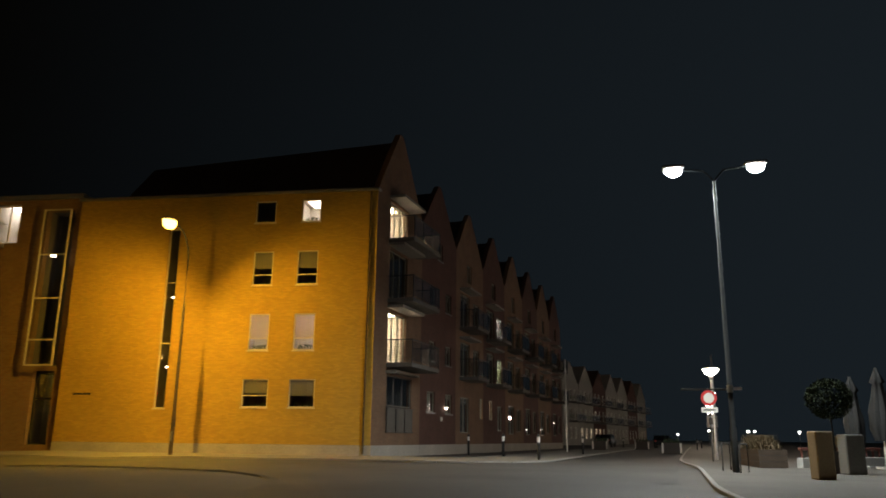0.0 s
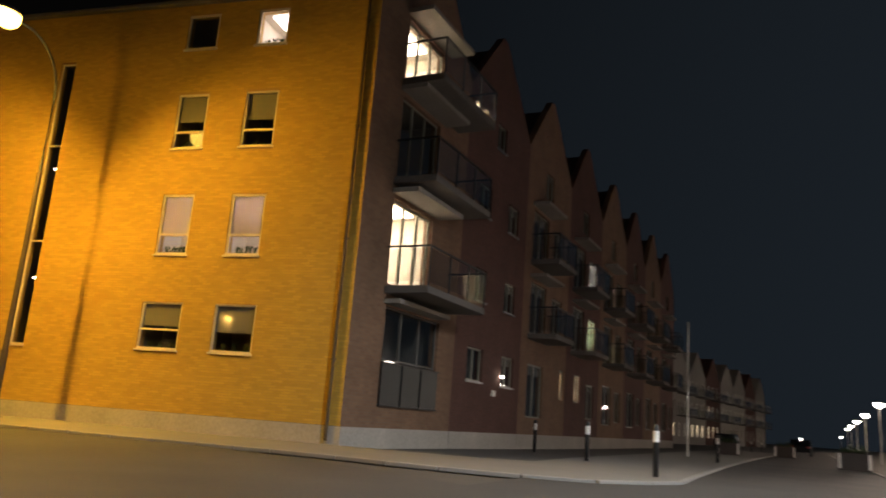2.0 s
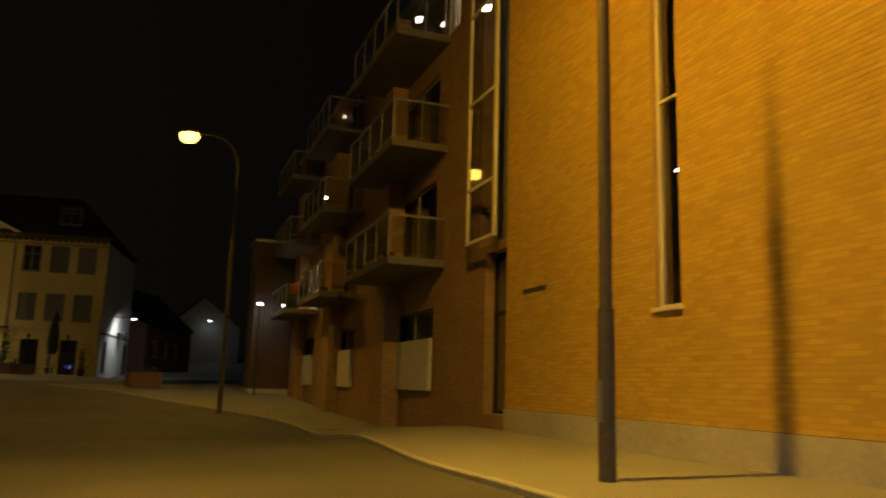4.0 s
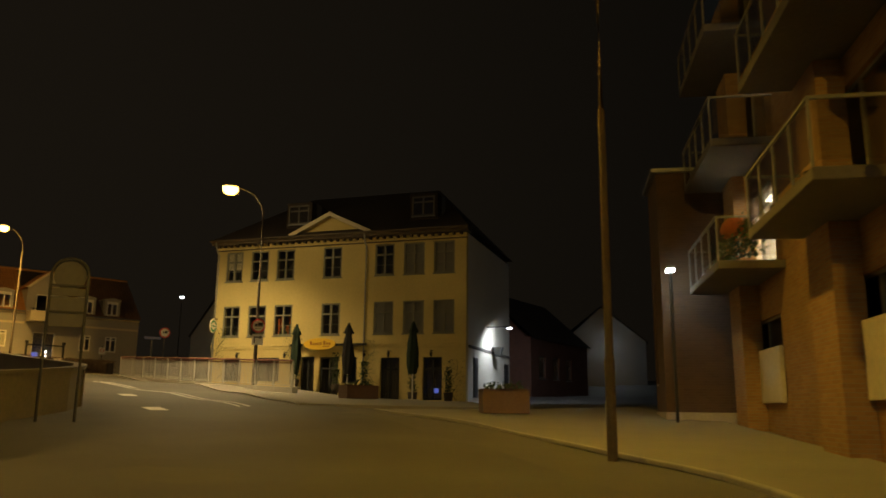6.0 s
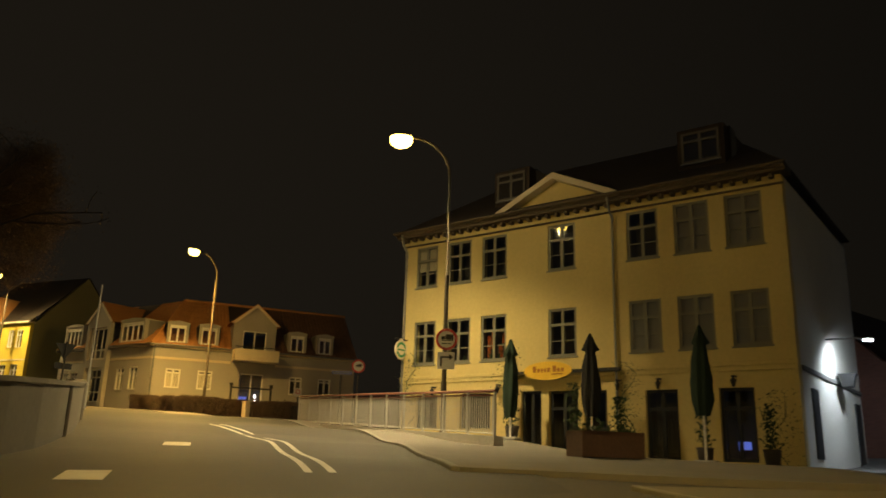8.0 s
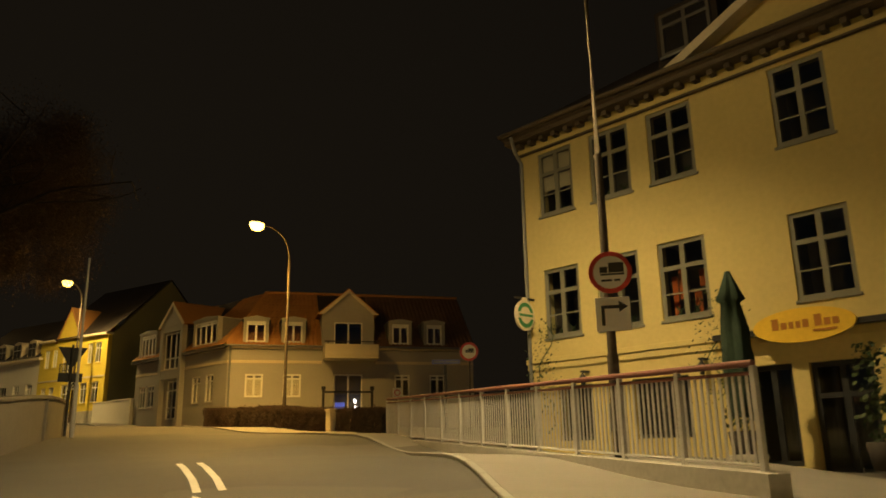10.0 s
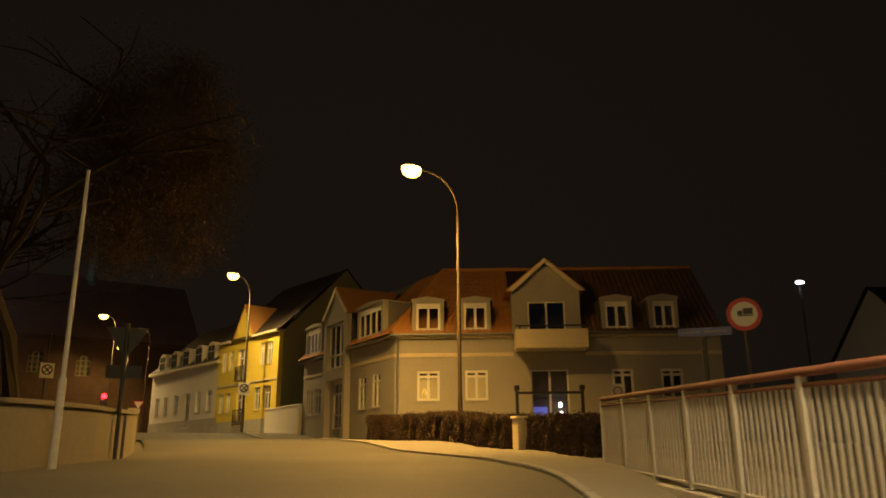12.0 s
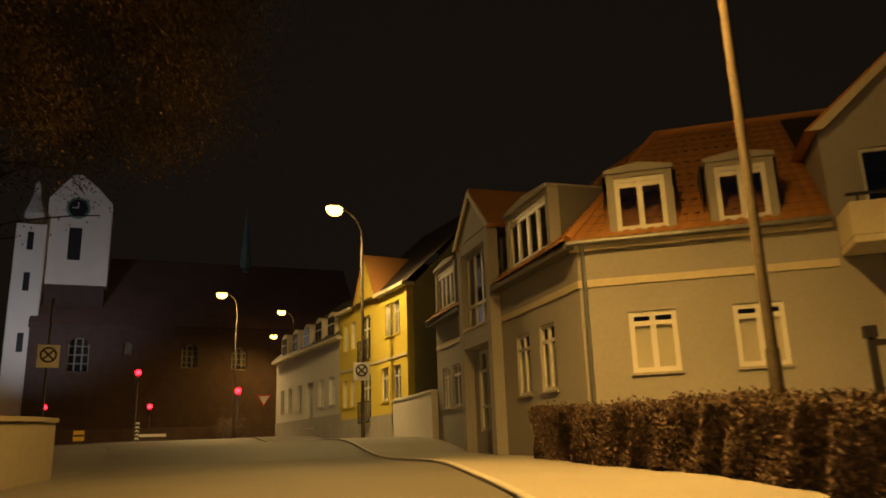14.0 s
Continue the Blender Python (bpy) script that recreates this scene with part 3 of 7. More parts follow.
# road markings
for off in (0.0, -0.3):
    bm = bmesh.new()
    line = shifted(dense([(-37.6, -14.1), (-40.5, -16.95), (-43.0, -19.5), (-44.9, -21.9), (-46.4, -24.6)], 0.8), off)
    l, r = shifted(line, 0.05), shifted(line, -0.05)
    for k in range(len(line) - 1):
        bm.faces.new([bm.verts.new((*p, land(*p) + 0.014)) for p in (l[k], r[k], r[k + 1], l[k + 1])])
    lone("road_marking", bm, M["line"], Matrix(), "worn white line painted along the asphalt", "road marking", "double edge line", kind="structure")
for x, y in ((-35.6, -15.6), (-40.3, -19.27)):
    d = Vector((-0.7, -0.71))
    p, q, side_way = Vector((x, y)) - 0.45 * d, Vector((x, y)) + 0.45 * d, Vector((0.71, -0.7)) * 0.24
    bm = bmesh.new()
    bm.faces.new([bm.verts.new((v.x, v.y, land(v.x, v.y) + 0.014)) for v in (p + side_way, p - side_way, q - side_way, q + side_way)])
    lone("road_marking", bm, M["line"], Matrix(), "broad white dash painted on the asphalt", "road marking", "centre dashes", kind="structure")


# ---- the brick apartment house at the corner ----
corner = thing("apartment_building", Matrix(), "four-storey yellow brick apartment house beside an orange street lamp", "building")
WINDOWS = [(-6.0, -4.77, 2.03, 3.27), (-3.8, -2.6, 2.03, 3.27), (-5.87, -4.9, 4.56, 6.23), (-3.74, -2.74, 4.56, 6.23),
           (-5.87, -4.9, 7.56, 9.17), (-3.74, -2.74, 7.56, 9.17), (-5.92, -4.9, 10.55, 11.63), (-3.66, -2.72, 10.55, 11.63)]
SLIT = (-10.2, -9.65, 1.97, 10.4)
bm = bmesh.new()
holed_wall(bm, -15.0, 0.0, 0.45, 11.95, 0.29, WINDOWS + [SLIT], 0.006)
gable_wall = part("wall", bm, M["mortar"], corner)
boxes("plinth", M["plinth"], corner, (-15.02, 0.02, -0.02, 0.3, -0.5, 0.45), label="pale rendered concrete plinth")
boxes("air_vent", M["black_steel"], corner, (-14.25, -13.8, -0.012, 0.004, 2.565, 2.655), (-13.77, -13.35, -0.012, 0.004, 2.565, 2.655), label="dark ventilation slot in the brickwork")
boxes("seam", M["black_steel"], corner, (-15.0, 0.0, -0.003, 0.004, 0.4505, 0.457), label="dark seam over the plinth")
boxes("eaves_board", M["zinc"], corner, (-15.1, 0.1, -0.16, 0.3, 11.95, 12.07), bevel=0.02)
for n, w in enumerate(WINDOWS):
    if n < 2:
        window(corner, *w, paint="plaster_trim", trans=() if n else (0.42,), blind=0.58 if n else 0.5, sill_mat="plaster_trim", bar=0.05, inset=0.03, label="square window with a lowered grey blind", clutter=3)
    elif n < 4:
        window(corner, *w, paint="plaster_trim", trans=(0.33,), blind=0.69, blind_mat="blind_pink", lit="glow_pale", sill_mat="plaster_trim", bar=0.06, inset=0.03, label="upright window with a half-lowered grey blind", clutter=5)
    elif n < 6:
        window(corner, *w, paint="plaster_trim", trans=(0.30,), blind=0.5, blind_mat="blind", sill_mat="plaster_trim", bar=0.06, inset=0.03, label="upright window with a grey blind", clutter=2)
    else:
        window(corner, *w, paint="plaster_trim", lit="glow_pale" if n == 7 else "", blind=0.0, clutter=3 if n == 7 else 0, sill_mat="plaster_trim", bar=0.06, inset=0.03, deep=1.6, label="small lit window under the eaves" if n == 7 else "small dark window under the eaves")
# two small glowing bars behind the tall slit window
boxes("slit_glow", M["glow_pale"], corner, (-9.85, -9.72, 0.12, 0.14, 3.83, 3.87), (-9.85, -9.72, 0.12, 0.14, 7.06, 7.1), label="small glowing bar behind the glass")
slit = window(corner, *SLIT, paint="plaster_trim", trans=(0.35, 0.69), bar=0.045, sill_mat="plaster_trim", label="tall narrow stair window in three lights")
# downpipes and the brick return at the corner
for x, y in ((-0.32, -0.07),):
    bm = bmesh.new()
    tube(bm, [(x, y, 0.1), (x, y, 11.9)], [0.045], 8)
    for z in (2, 5, 8, 11):
        box(bm, x - 0.06, x + 0.06, y - 0.02, 0.02, z, z + 0.04)
    part("downpipe", bm, M["pipe_brown"], corner, "brown-painted downpipe")

S_TURN = 80.6
ALONG = Vector((math.cos(radians(S_TURN)), math.sin(radians(S_TURN)), 0))


def balcony(parent, u0, u1, z, out, y=0.0, panel="glass", name="balcony", rail="black_steel"):
    """A projecting balcony: slab, rail, posts and panels."""
    # the slab's dark colour includes the shade of its underside
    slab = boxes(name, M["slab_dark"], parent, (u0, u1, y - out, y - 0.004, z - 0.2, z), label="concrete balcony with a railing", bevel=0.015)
    boxes("handrail", M[rail], slab, (u0, u1, y - out, y - out + 0.05, z + 1.02, z + 1.07), (u0, u0 + 0.05, y - out + 0.05, y - 0.004, z + 1.02, z + 1.07), (u1 - 0.05, u1, y - out + 0.05, y - 0.004, z + 1.02, z + 1.07))
    n = max(2, round((u1 - u0) / 1.1))
    for k in range(n + 1):
        x = u0 + 0.02 + (u1 - u0 - 0.08) * k / n
        boxes("post", M[rail], slab, (x, x + 0.04, y - out + 0.005, y - out + 0.045, z + 0.002, z + 1.02))
        if k < n:
            boxes("panel", M[panel], slab, (x + 0.07, x + (u1 - u0 - 0.08) / n - 0.03, y - out + 0.018, y - out + 0.03, z + 0.1, z + 0.98))
    for x in (u0 + 0.012, u1 - 0.024):
        boxes("panel", M[panel], slab, (x, x + 0.012, y - out + 0.08, y - 0.05, z + 0.1, z + 0.98))
    return slab


def gabled_unit(k, brick, label, holes, back=15.0, width=6.13, eaves=12.0, apex=15.4, roof="tile_dark"):
    """One gable of the quay row: wall with openings, gable, roof, plinth. The local x runs along the street."""
    at = ALONG * (k * width)
    unit = thing("gabled_house", pose(at.x, at.y, 0, 0, 0, S_TURN), label, "building", "gabled houses along the quay street")
    bm = bmesh.new()
    holed_wall(bm, 0.0, width, 0.45, eaves, 0.3, holes)
    part("wall", bm, M[brick], unit)
    bm = bmesh.new()
    mid = width * 0.46
    solid(bm, [(0.0, eaves + 0.002), (width, eaves + 0.002), (mid + 0.22, apex + 0.35), (mid - 0.22, apex + 0.35)], 0.0, 0.3)
    part("gable", bm, M[brick], unit, "pointed brick gable")
    for a, b in (((-0.0, eaves - 0.05), (mid, apex - 0.1)), ((width, eaves - 0.05), (mid, apex - 0.1))):
        d = Vector((b[0] - a[0], 0, b[1] - a[1])).normalized()
        up = Vector((-d.z, 0, d.x)) * (0.14 if d.x > 0 else -0.14)
        q = [Vector((a[0], 0, a[1])), Vector((b[0], 0, b[1]))]
        bm = bmesh.new()
        solid(bm, [(q[0].x, q[0].z), (q[1].x, q[1].z), (q[1].x + up.x, q[1].z + up.z), (q[0].x + up.x, q[0].z + up.z)], 0.302, back)
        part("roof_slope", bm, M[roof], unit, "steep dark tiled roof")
    boxes("plinth", M["plinth"], unit, (0.02, width, -0.02, 0.3, -0.5, 0.45))
    boxes("rear_wall", M[brick], unit, (0.0, width, back - 0.3, back, -0.3, eaves))
    return unit


FLOORS = (4.2, 7.2, 10.1)
h0 = [(1.6, 4.0, z, z + 2.35) for z in FLOORS] + [(1.65, 4.95, 1.06, 3.6)]
h0[2] = (1.6, 4.0, 10.1, 11.9)
u0 = gabled_unit(0, "brick_brown", "brown brick house front with lit balcony doors and projecting balconies", h0)
for z, top in ((4.2, 6.55), (7.2, 9.55), (10.1, 11.9)):
    lit = {4.2: "glow_room", 10.1: "glow_room"}.get(z, "")
    window(u0, 1.6, 4.0, z, top, paint="grey_paint", mull=(0.34, 0.67), bar=0.05, inset=0.12, sill=0, deep=2.4, lit=lit, name="balcony_door", label="lit glazed balcony door" if lit else "dark glazed balcony door")
    balcony(u0, 1.45, 5.3, z - 0.08, 1.3)
    boxes("canopy", M["slab_mid"], u0, (1.45, 4.4, -0.8, -0.004, top + 0.12, top + 0.25), label="pale concrete canopy over the balcony")
window(u0, 1.65, 4.95, 1.06, 3.6, paint="slab_dark", mull=(0.33, 0.66), trans=(0.46,), bar=0.05, sill=0.03, name="window", label="large dark ground-floor window with a glazed balustrade")
for k in range(3):
    x = 1.6 + 1.14 * k
    pane_ob = boxes("balustrade", M["frosted"], u0, (x + 0.04, x + 1.08, -0.06, -0.045, 1.06, 2.1), label="frosted glass balustrade panel before the window")
    boxes("rail", M["black_steel"], pane_ob, (x, x + 1.12, -0.075, -0.035, 2.104, 2.15), (x, x + 1.12, -0.075, -0.035, 1.0, 1.056))
    boxes("post", M["black_steel"], pane_ob, (x, x + 0.036, -0.075, -0.035, 1.058, 2.102))
boxes("canopy", M["slab_mid"], u0, (1.5, 4.6, -0.5, -0.004, 3.66, 3.78), label="pale concrete canopy over the window")

for z in (4.2, 10.1):
    for x in (1.72, 3.62):
        bm = bmesh.new()
        pleats = [(x + 0.022 * k, 0.42 + 0.025 * (k % 2)) for k in range(13)]
        plate(bm, pleats + [(a, b + 0.012) for a, b in pleats[::-1]], z + 0.05, z + (2.25 if z < 5 else 1.7))
        part("curtain", bm, M["curtain"], u0, "pale curtain drawn aside in the lit room")
    bm = bmesh.new()
    spun(bm, ((0.16, 0.0), (0.02, 0.03), (0.02, 1.1), (0.2, 1.1), (0.13, 1.42)), (3.2, 1.3, z - 0.25), 12)
    part("floor_lamp", bm, M["glow_pale"], u0, "lit white floor lamp in the room")
    boxes("sideboard", M["wood"], u0, (1.9, 2.8, 1.6, 2.0, z - 0.28, z + 0.45), label="low wooden sideboard in the lit room")
h1 = [(1.05, 2.4, 2.1, 3.2), (4.15, 5.45, 2.1, 3.2), (1.3, 2.35, 4.8, 5.9), (4.1, 5.2, 4.8, 5.9), (1.3, 2.35, 7.8, 8.9), (4.1, 5.2, 7.8, 8.9), (2.6, 3.5, 10.6, 11.6)]
u1 = gabled_unit(1, "brick_red", "dark red brick house front with small square windows", h1, apex=14.6)
for n, h in enumerate(h1):
    window(u1, *h, paint="grey_paint", mull=(0.5,), blind=0.3 if n % 2 else 0.0, label="small dark window in red brick")
boxes("wall_lamp", M["glow_warm"], u1, (4.08, 4.15, -0.12, -0.04, 2.38, 2.46), label="small lit white wall lamp")
boxes("meter_box", M["sign_white"], u1, (3.35, 3.6, -0.06, -0.002, 1.7, 1.9), label="small white box on the red wall")

for k, (brick, lit) in enumerate([("brick_brown", {2.0: "glow_room"}), ("brick_red", {2.0: "glow_room", 4.6: "glow_green_room", 7.6: "glow_cool_room"}), ("brick_brown", {}), ("brick_red", {}), ("brick_brown", {}), ("brick_red", {})], start=2):
    hs = [(0.9, 2.9, z, z + 2.1) for z in (1.1, 4.4, 7.4)] + [(3.7, 5.2, z, z + 1.7) for z in (1.3, 4.6, 7.6)] + [(2.3, 3.4, 10.4, 11.6)]
    if k == 2:
        hs[3] = (5.2, 6.0, 2.0, 3.3)
    if k == 3:
        hs[0] = (1.5, 2.6, 2.0, 3.3)
    u = gabled_unit(k, brick, "%s brick house front with balconies, mostly dark" % ("brown" if brick == "brick_brown" else "dark red"), hs, apex=14.6, back=12.0)
    for h in hs:
        z = h[2]
        on = lit.get(z, "") if (z in lit and (h[0] > 3 or z == 2.0)) else ""
        window(u, *h, paint="grey_paint", mull=(0.5,), bar=0.06, sill=0, lit=on, name="window", label="lit window" if on else "dark window", blind=0.0 if on else 0.2)
    for z in (4.35, 7.35):
        balcony(u, 0.7, 3.2, z, 1.2)
        boxes("canopy", M["slab_mid"], u, (0.7, 3.2, -0.7, -0.004, z + 2.3, z + 2.42))

# ---- the wing of the brick house along the side street ----
wing = thing("apartment_wing", pose(-15.0, 0, 0, 0, 0, 180) @ Matrix.Diagonal((1, -1, 1, 1)), "brick apartment wing with glass-fronted balconies beside the street", "building")
wing.matrix_world = pose(-41.0, 0.25, 0)
W0 = -41.0
hs = [(-16.95 - W0, -15.45 - W0, 3.9, 11.6), (-16.6 - W0, -15.5 - W0, 0.3, 3.7), (-19.9 - W0, -18.5 - W0, 10.0, 12.0)]
cols = [(-23.4, -19.9), (-31.2, -28.2), (-38.6, -35.4)]
for a, b in cols:
    hs += [(a - W0, b - W0, z, z + 2.2) for z in (4.0, 7.0, 10.0)] + [(a - W0, b - W0, 0.75, 2.05 + 0.75)]
bm = bmesh.new()
holed_wall(bm, 0.0, 25.95, -0.5, 12.2, 0.3, hs)
part("wall", bm, M["brick_far"], wing)
boxes("end_wall", M["brick_far"], wing, (0.0, 0.3, 0.302, 12, -0.3, 12.2))
boxes("rear_wall", M["brick_far"], wing, (0.0, 25.95, 11.7, 12, -0.3, 12.2))
boxes("flat_roof", M["zinc"], wing, (-0.15, 25.95, -0.2, 12.1, 12.2, 12.42), label="flat roof edge in zinc")
window(wing, *hs[1], paint="pole_dark", trans=(0.62,), bar=0.07, inset=0.22, sill=0.0, wall=0.3, name="stair_door", label="dark glazed door under the stairwell bay")
window(wing, *hs[2], paint="plaster_trim", mull=(0.5,), inset=0.2, sill=0.0, lit="glow_pale", deep=1.5, name="window", label="lit top-floor window with pale frame")
window(wing, *hs[0], paint="plaster_trim", trans=(0.16, 0.42, 0.7), bar=0.07, inset=-0.35, sill=0.0, wall=0.3, name="bay_window", label="tall glazed bay of the stairwell")
for n, (a, b) in enumerate(cols):
    for z in (4.0, 7.0, 10.0):
        on = "glow_room" if (n, z) in ((2, 4.0), (0, 10.0)) else ""
        window(wing, a - W0, b - W0, z, z + 2.2, paint="grey_paint", mull=(0.5,), sill=0, deep=2.0, lit=on, name="balcony_door", label="lit glazed balcony door" if on else "dark glazed balcony door")
        balcony(wing, a - W0 - 0.3, b - W0 + 0.75, z - 0.06, 1.5, rail="paint_pole")
        for x in (a - W0 + 0.4, b - W0 - 0.5):
            bm = bmesh.new()
            spun(bm, ((0.12, 0), (0.16, 0.28), (0.14, 0.28)), (x, -1.1, z - 0.055), 10)
            part("flower_pot", bm, M["pot"], wing)
    window(wing, a - W0, b - W0, 0.75, 2.8, paint="grey_paint", mull=(0.5,), sill=0, label="dark ground-floor window behind a pale panel")
    boxes("spandrel", M["concrete"], wing, (a - W0 - 0.05, b - W0 + 0.05, -0.12, -0.02, 0.7, 2.02), label="pale panel in front of the ground-floor window", bevel=0.01)
for x in (2.4, 9.6, 17.0):
    boxes("pier", M["brick_far"], wing, (x, x + 1.3, -0.5, -0.004, -0.4, 12.0), label="projecting brick pier")
for x, z in ((16.4, 11.3), (19.8, 11.2), (24.75, 9.2), (7.6, 8.6)):
    boxes("balcony_lamp", M["glow_room"], wing, (x, x + 0.16, -0.34, -0.2, z, z + 0.1), label="small lit balcony lamp")

# the block that closes the wing towards the lane
bm = bmesh.new()
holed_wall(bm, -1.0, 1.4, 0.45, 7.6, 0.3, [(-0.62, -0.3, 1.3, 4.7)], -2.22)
part("block_wall", bm, M["brick_brown_dim"], wing, "plain brick end block of the wing")
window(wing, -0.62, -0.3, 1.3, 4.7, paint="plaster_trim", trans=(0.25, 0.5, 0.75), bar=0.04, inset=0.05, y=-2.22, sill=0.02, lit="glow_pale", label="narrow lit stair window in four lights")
boxes("block_side", M["brick_brown_dim"], wing, (-1.0, -0.7, -1.918, -0.002, 0.45, 7.6), (1.1, 1.4, -1.918, -0.002, 0.45, 7.6))
boxes("block_plinth", M["plinth"], wing, (-1.02, 1.42, -2.24, -0.002, -0.5, 0.448), label="pale plinth of the end block")
boxes("block_roof", M["zinc"], wing, (-1.15, 1.55, -2.37, -0.002, 7.602, 7.72))

# ---- the pale yellow inn ----
Y0, Y_TURN, Y_BASE = (-54.76, -22.90), 81.65, 0.4
inn = thing("inn_building", pose(Y0[0], Y0[1], 0, 0, 0, Y_TURN), "pale yellow three-storey inn with grey casements and dentilled cornice", "building")
COLS = [(0.0, 1.02), (1.52, 2.59), (3.06, 4.13), (5.79, 6.84), (8.68, 9.73), (10.24, 11.34), (11.82, 12.9)]
hs = [(a, b, z0, z1) for a, b in COLS for z0, z1 in ((4.06, 5.68), (7.01, 8.62))]
DOORS = [(9.12, 10.12, 0.85, 2.9), (11.32, 12.3, 0.85, 2.9), (5.81, 6.85, 0.9, 2.96), (7.07, 7.86, 1.65, 2.94), (4.74, 5.52, 1.2, 2.98), (0.2, 1.2, 1.75, 2.95), (2.2, 3.5, 1.75, 2.95)]
bm = bmesh.new()
holed_wall(bm, -0.57, 13.5, 0.2, 9.0, 0.35, hs + DOORS)
part("wall", bm, M["plaster_yellow"], inn)
for n, h in enumerate(hs):
    top = h[2] > 6
    boarded = (n // 2 in (5, 6)) or (n // 2 == 4 and not top)
    # window 1: a paler blind colour stands in for warm light on the blind
    window(inn, *h, paint="grey_paint", mull=(0.5,), trans=(0.66,), bars=(0.33,), bar=0.088, inset=0.04, wall=0.35, sill=0.03, sill_mat="grey_paint", blind=1.0 if boarded else (0.6 if n == 1 else 0.0),
           blind_mat="plaster_trim" if n == 1 else "blind", label="casement window with closed blind" if boarded else "grey casement window with a cross of glazing bars", clutter=2 if n < 6 else 0)
for x, w, low, high in ((3.2, 0.13, 4.15, 5.0), (3.36, 0.1, 4.5, 5.15), (3.68, 0.16, 4.15, 4.6), (3.82, 0.12, 4.7, 5.05)):
    bm = bmesh.new()
    folds = [(x + w * k / 6, 0.24 + 0.02 * (k % 2)) for k in range(7)]
    plate(bm, folds + [(a, b + 0.01) for a, b in folds[::-1]], low, high)
    part("curtain", bm, M["orange_cloth"], inn, "orange cloth hung in the window")
for n, d in enumerate(DOORS):
    window(inn, *d, paint="dark_door", mull=(0.5,) if n != 3 else (), trans=(0.72,) if n < 3 else (), bar=0.09, inset=0.12, wall=0.35, sill=0, name="door" if n < 3 else "window", label="dark glazed door of the inn" if n < 3 else "dark ground-floor window")
# stands in for a blue-white reflection on the door glass
boxes("glow_panel", M["glow_blue"], inn, (11.6, 11.95, 0.6, 0.62, 1.2, 1.42), label="blue reflection in the door, put in as a glowing panel")
bm = bmesh.new()
box(bm, -0.6, 13.53, -0.07, -0.002, 3.5, 3.62)
box(bm, -0.58, 13.51, -0.04, -0.002, 3.36, 3.5)
part("string_course", bm, M["plaster_yellow"], inn, bevel=0.01)
boxes("frieze", M["plaster_yellow"], inn, (-0.62, 13.55, -0.08, -0.002, 8.74, 8.86), bevel=0.015)
# the shadow line under the frieze, put in as a dark brown strip
boxes("frieze_shadow_line", M["cornice_brown"], inn, (-0.62, 13.55, -0.1, -0.002, 8.7, 8.738), label="thin brown strip drawn as the shadow line below the frieze")
bm = bmesh.new()
solid_profile = [(0.35, 9.0), (-0.34, 9.0), (-0.34, 9.09), (-0.44, 9.12), (-0.44, 9.24), (0.35, 9.24)]
rows = [[bm.verts.new((x, y, z)) for y, z in solid_profile] for x in (-0.78, 13.7)]
for k in range(6):
    bm.faces.new((rows[0][k], rows[0][(k + 1) % 6], rows[1][(k + 1) % 6], rows[1][k]))
for row in rows:
    bm.faces.new(row)
bmesh.ops.recalc_face_normals(bm, faces=bm.faces)
part("cornice", bm, M["cornice_brown"], inn, "dark moulded cornice under the eaves", bevel=0.015)
bm = bmesh.new()
box(bm, 0, 0.13, -0.22, -0.003, 8.88, 8.998)
dentil = mesh_of("dentil", bm, M["cornice_brown"], 0.01)
for k in range(38):
    ob = new("dentil", dentil)
    ob.parent, ob.location = inn, (-0.5 + k * 0.37, 0, 0)
# pediment over the middle bay
bm = bmesh.new()
solid(bm, [(4.2, 9.242), (8.2, 9.242), (6.2, 10.2)], -0.05, 0.3)
part("pediment", bm, M["plaster_yellow"], inn, "low triangular pediment")
for s in (-1, 1):
    bm = bmesh.new()
    solid(bm, [(6.2, 10.2), (6.2, 10.42), (6.2 + s * 2.35, 9.32), (6.2 + s * 2.1, 9.22)], -0.4, 0.3)
    part("pediment_moulding", bm, M["plaster_trim"], inn)
# roof with dormers, side wall
bm = bmesh.new()
L, D = 13.7, 9.6
v = [bm.verts.new(p) for p in ((-0.8, -0.4, 9.244), (L, -0.4, 9.244), (L, D, 9.244), (-0.8, D, 9.244), (2.6, 4.6, 12.6), (10.6, 4.6, 12.6))]
for f in ((0, 1, 5, 4), (1, 2, 5), (2, 3, 4, 5), (3, 0, 4), (3, 2, 1, 0)):
    bm.faces.new([v[k] for k in f])
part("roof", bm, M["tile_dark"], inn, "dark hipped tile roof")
for x in (3.2, 10.3):
    bm = bmesh.new()
    box(bm, x, x + 1.5, 0.6, 3.0, 9.9, 11.3)
    dormer = part("dormer", bm, M["tile_dark"], inn, "dark roof dormer")
    window(dormer, x + 0.14, x + 1.36, 10.1, 11.15, paint="slab_dark", mull=(0.5,), trans=(0.7,), bar=0.08, inset=0.0, y=0.52, wall=0.4, sill=0.03, deep=0.6)
boxes("gutter", M["cornice_brown"], inn, (-0.82, 13.75, -0.56, -0.445, 9.14, 9.24), bevel=0.03)
for x in (8.23, -0.45):
    bm = bmesh.new()
    tube(bm, [(x, -0.45, 9.12), (x, -0.3, 8.75), (x, -0.08, 8.5), (x, -0.08, 0.9)], [0.045], 8)
    part("downpipe", bm, M["zinc"], inn, "zinc downpipe")
bm = bmesh.new()
box(bm, 13.2, 13.5, 0.352, 9.4, 0.1, 9.0)
part("side_wall", bm, M["plaster_white"], inn, "pale side wall lit by a cold wall lamp")
boxes("rear_wall", M["plaster_white"], inn, (-0.57, 13.198, 9.1, 9.4, 0.3, 9.0))
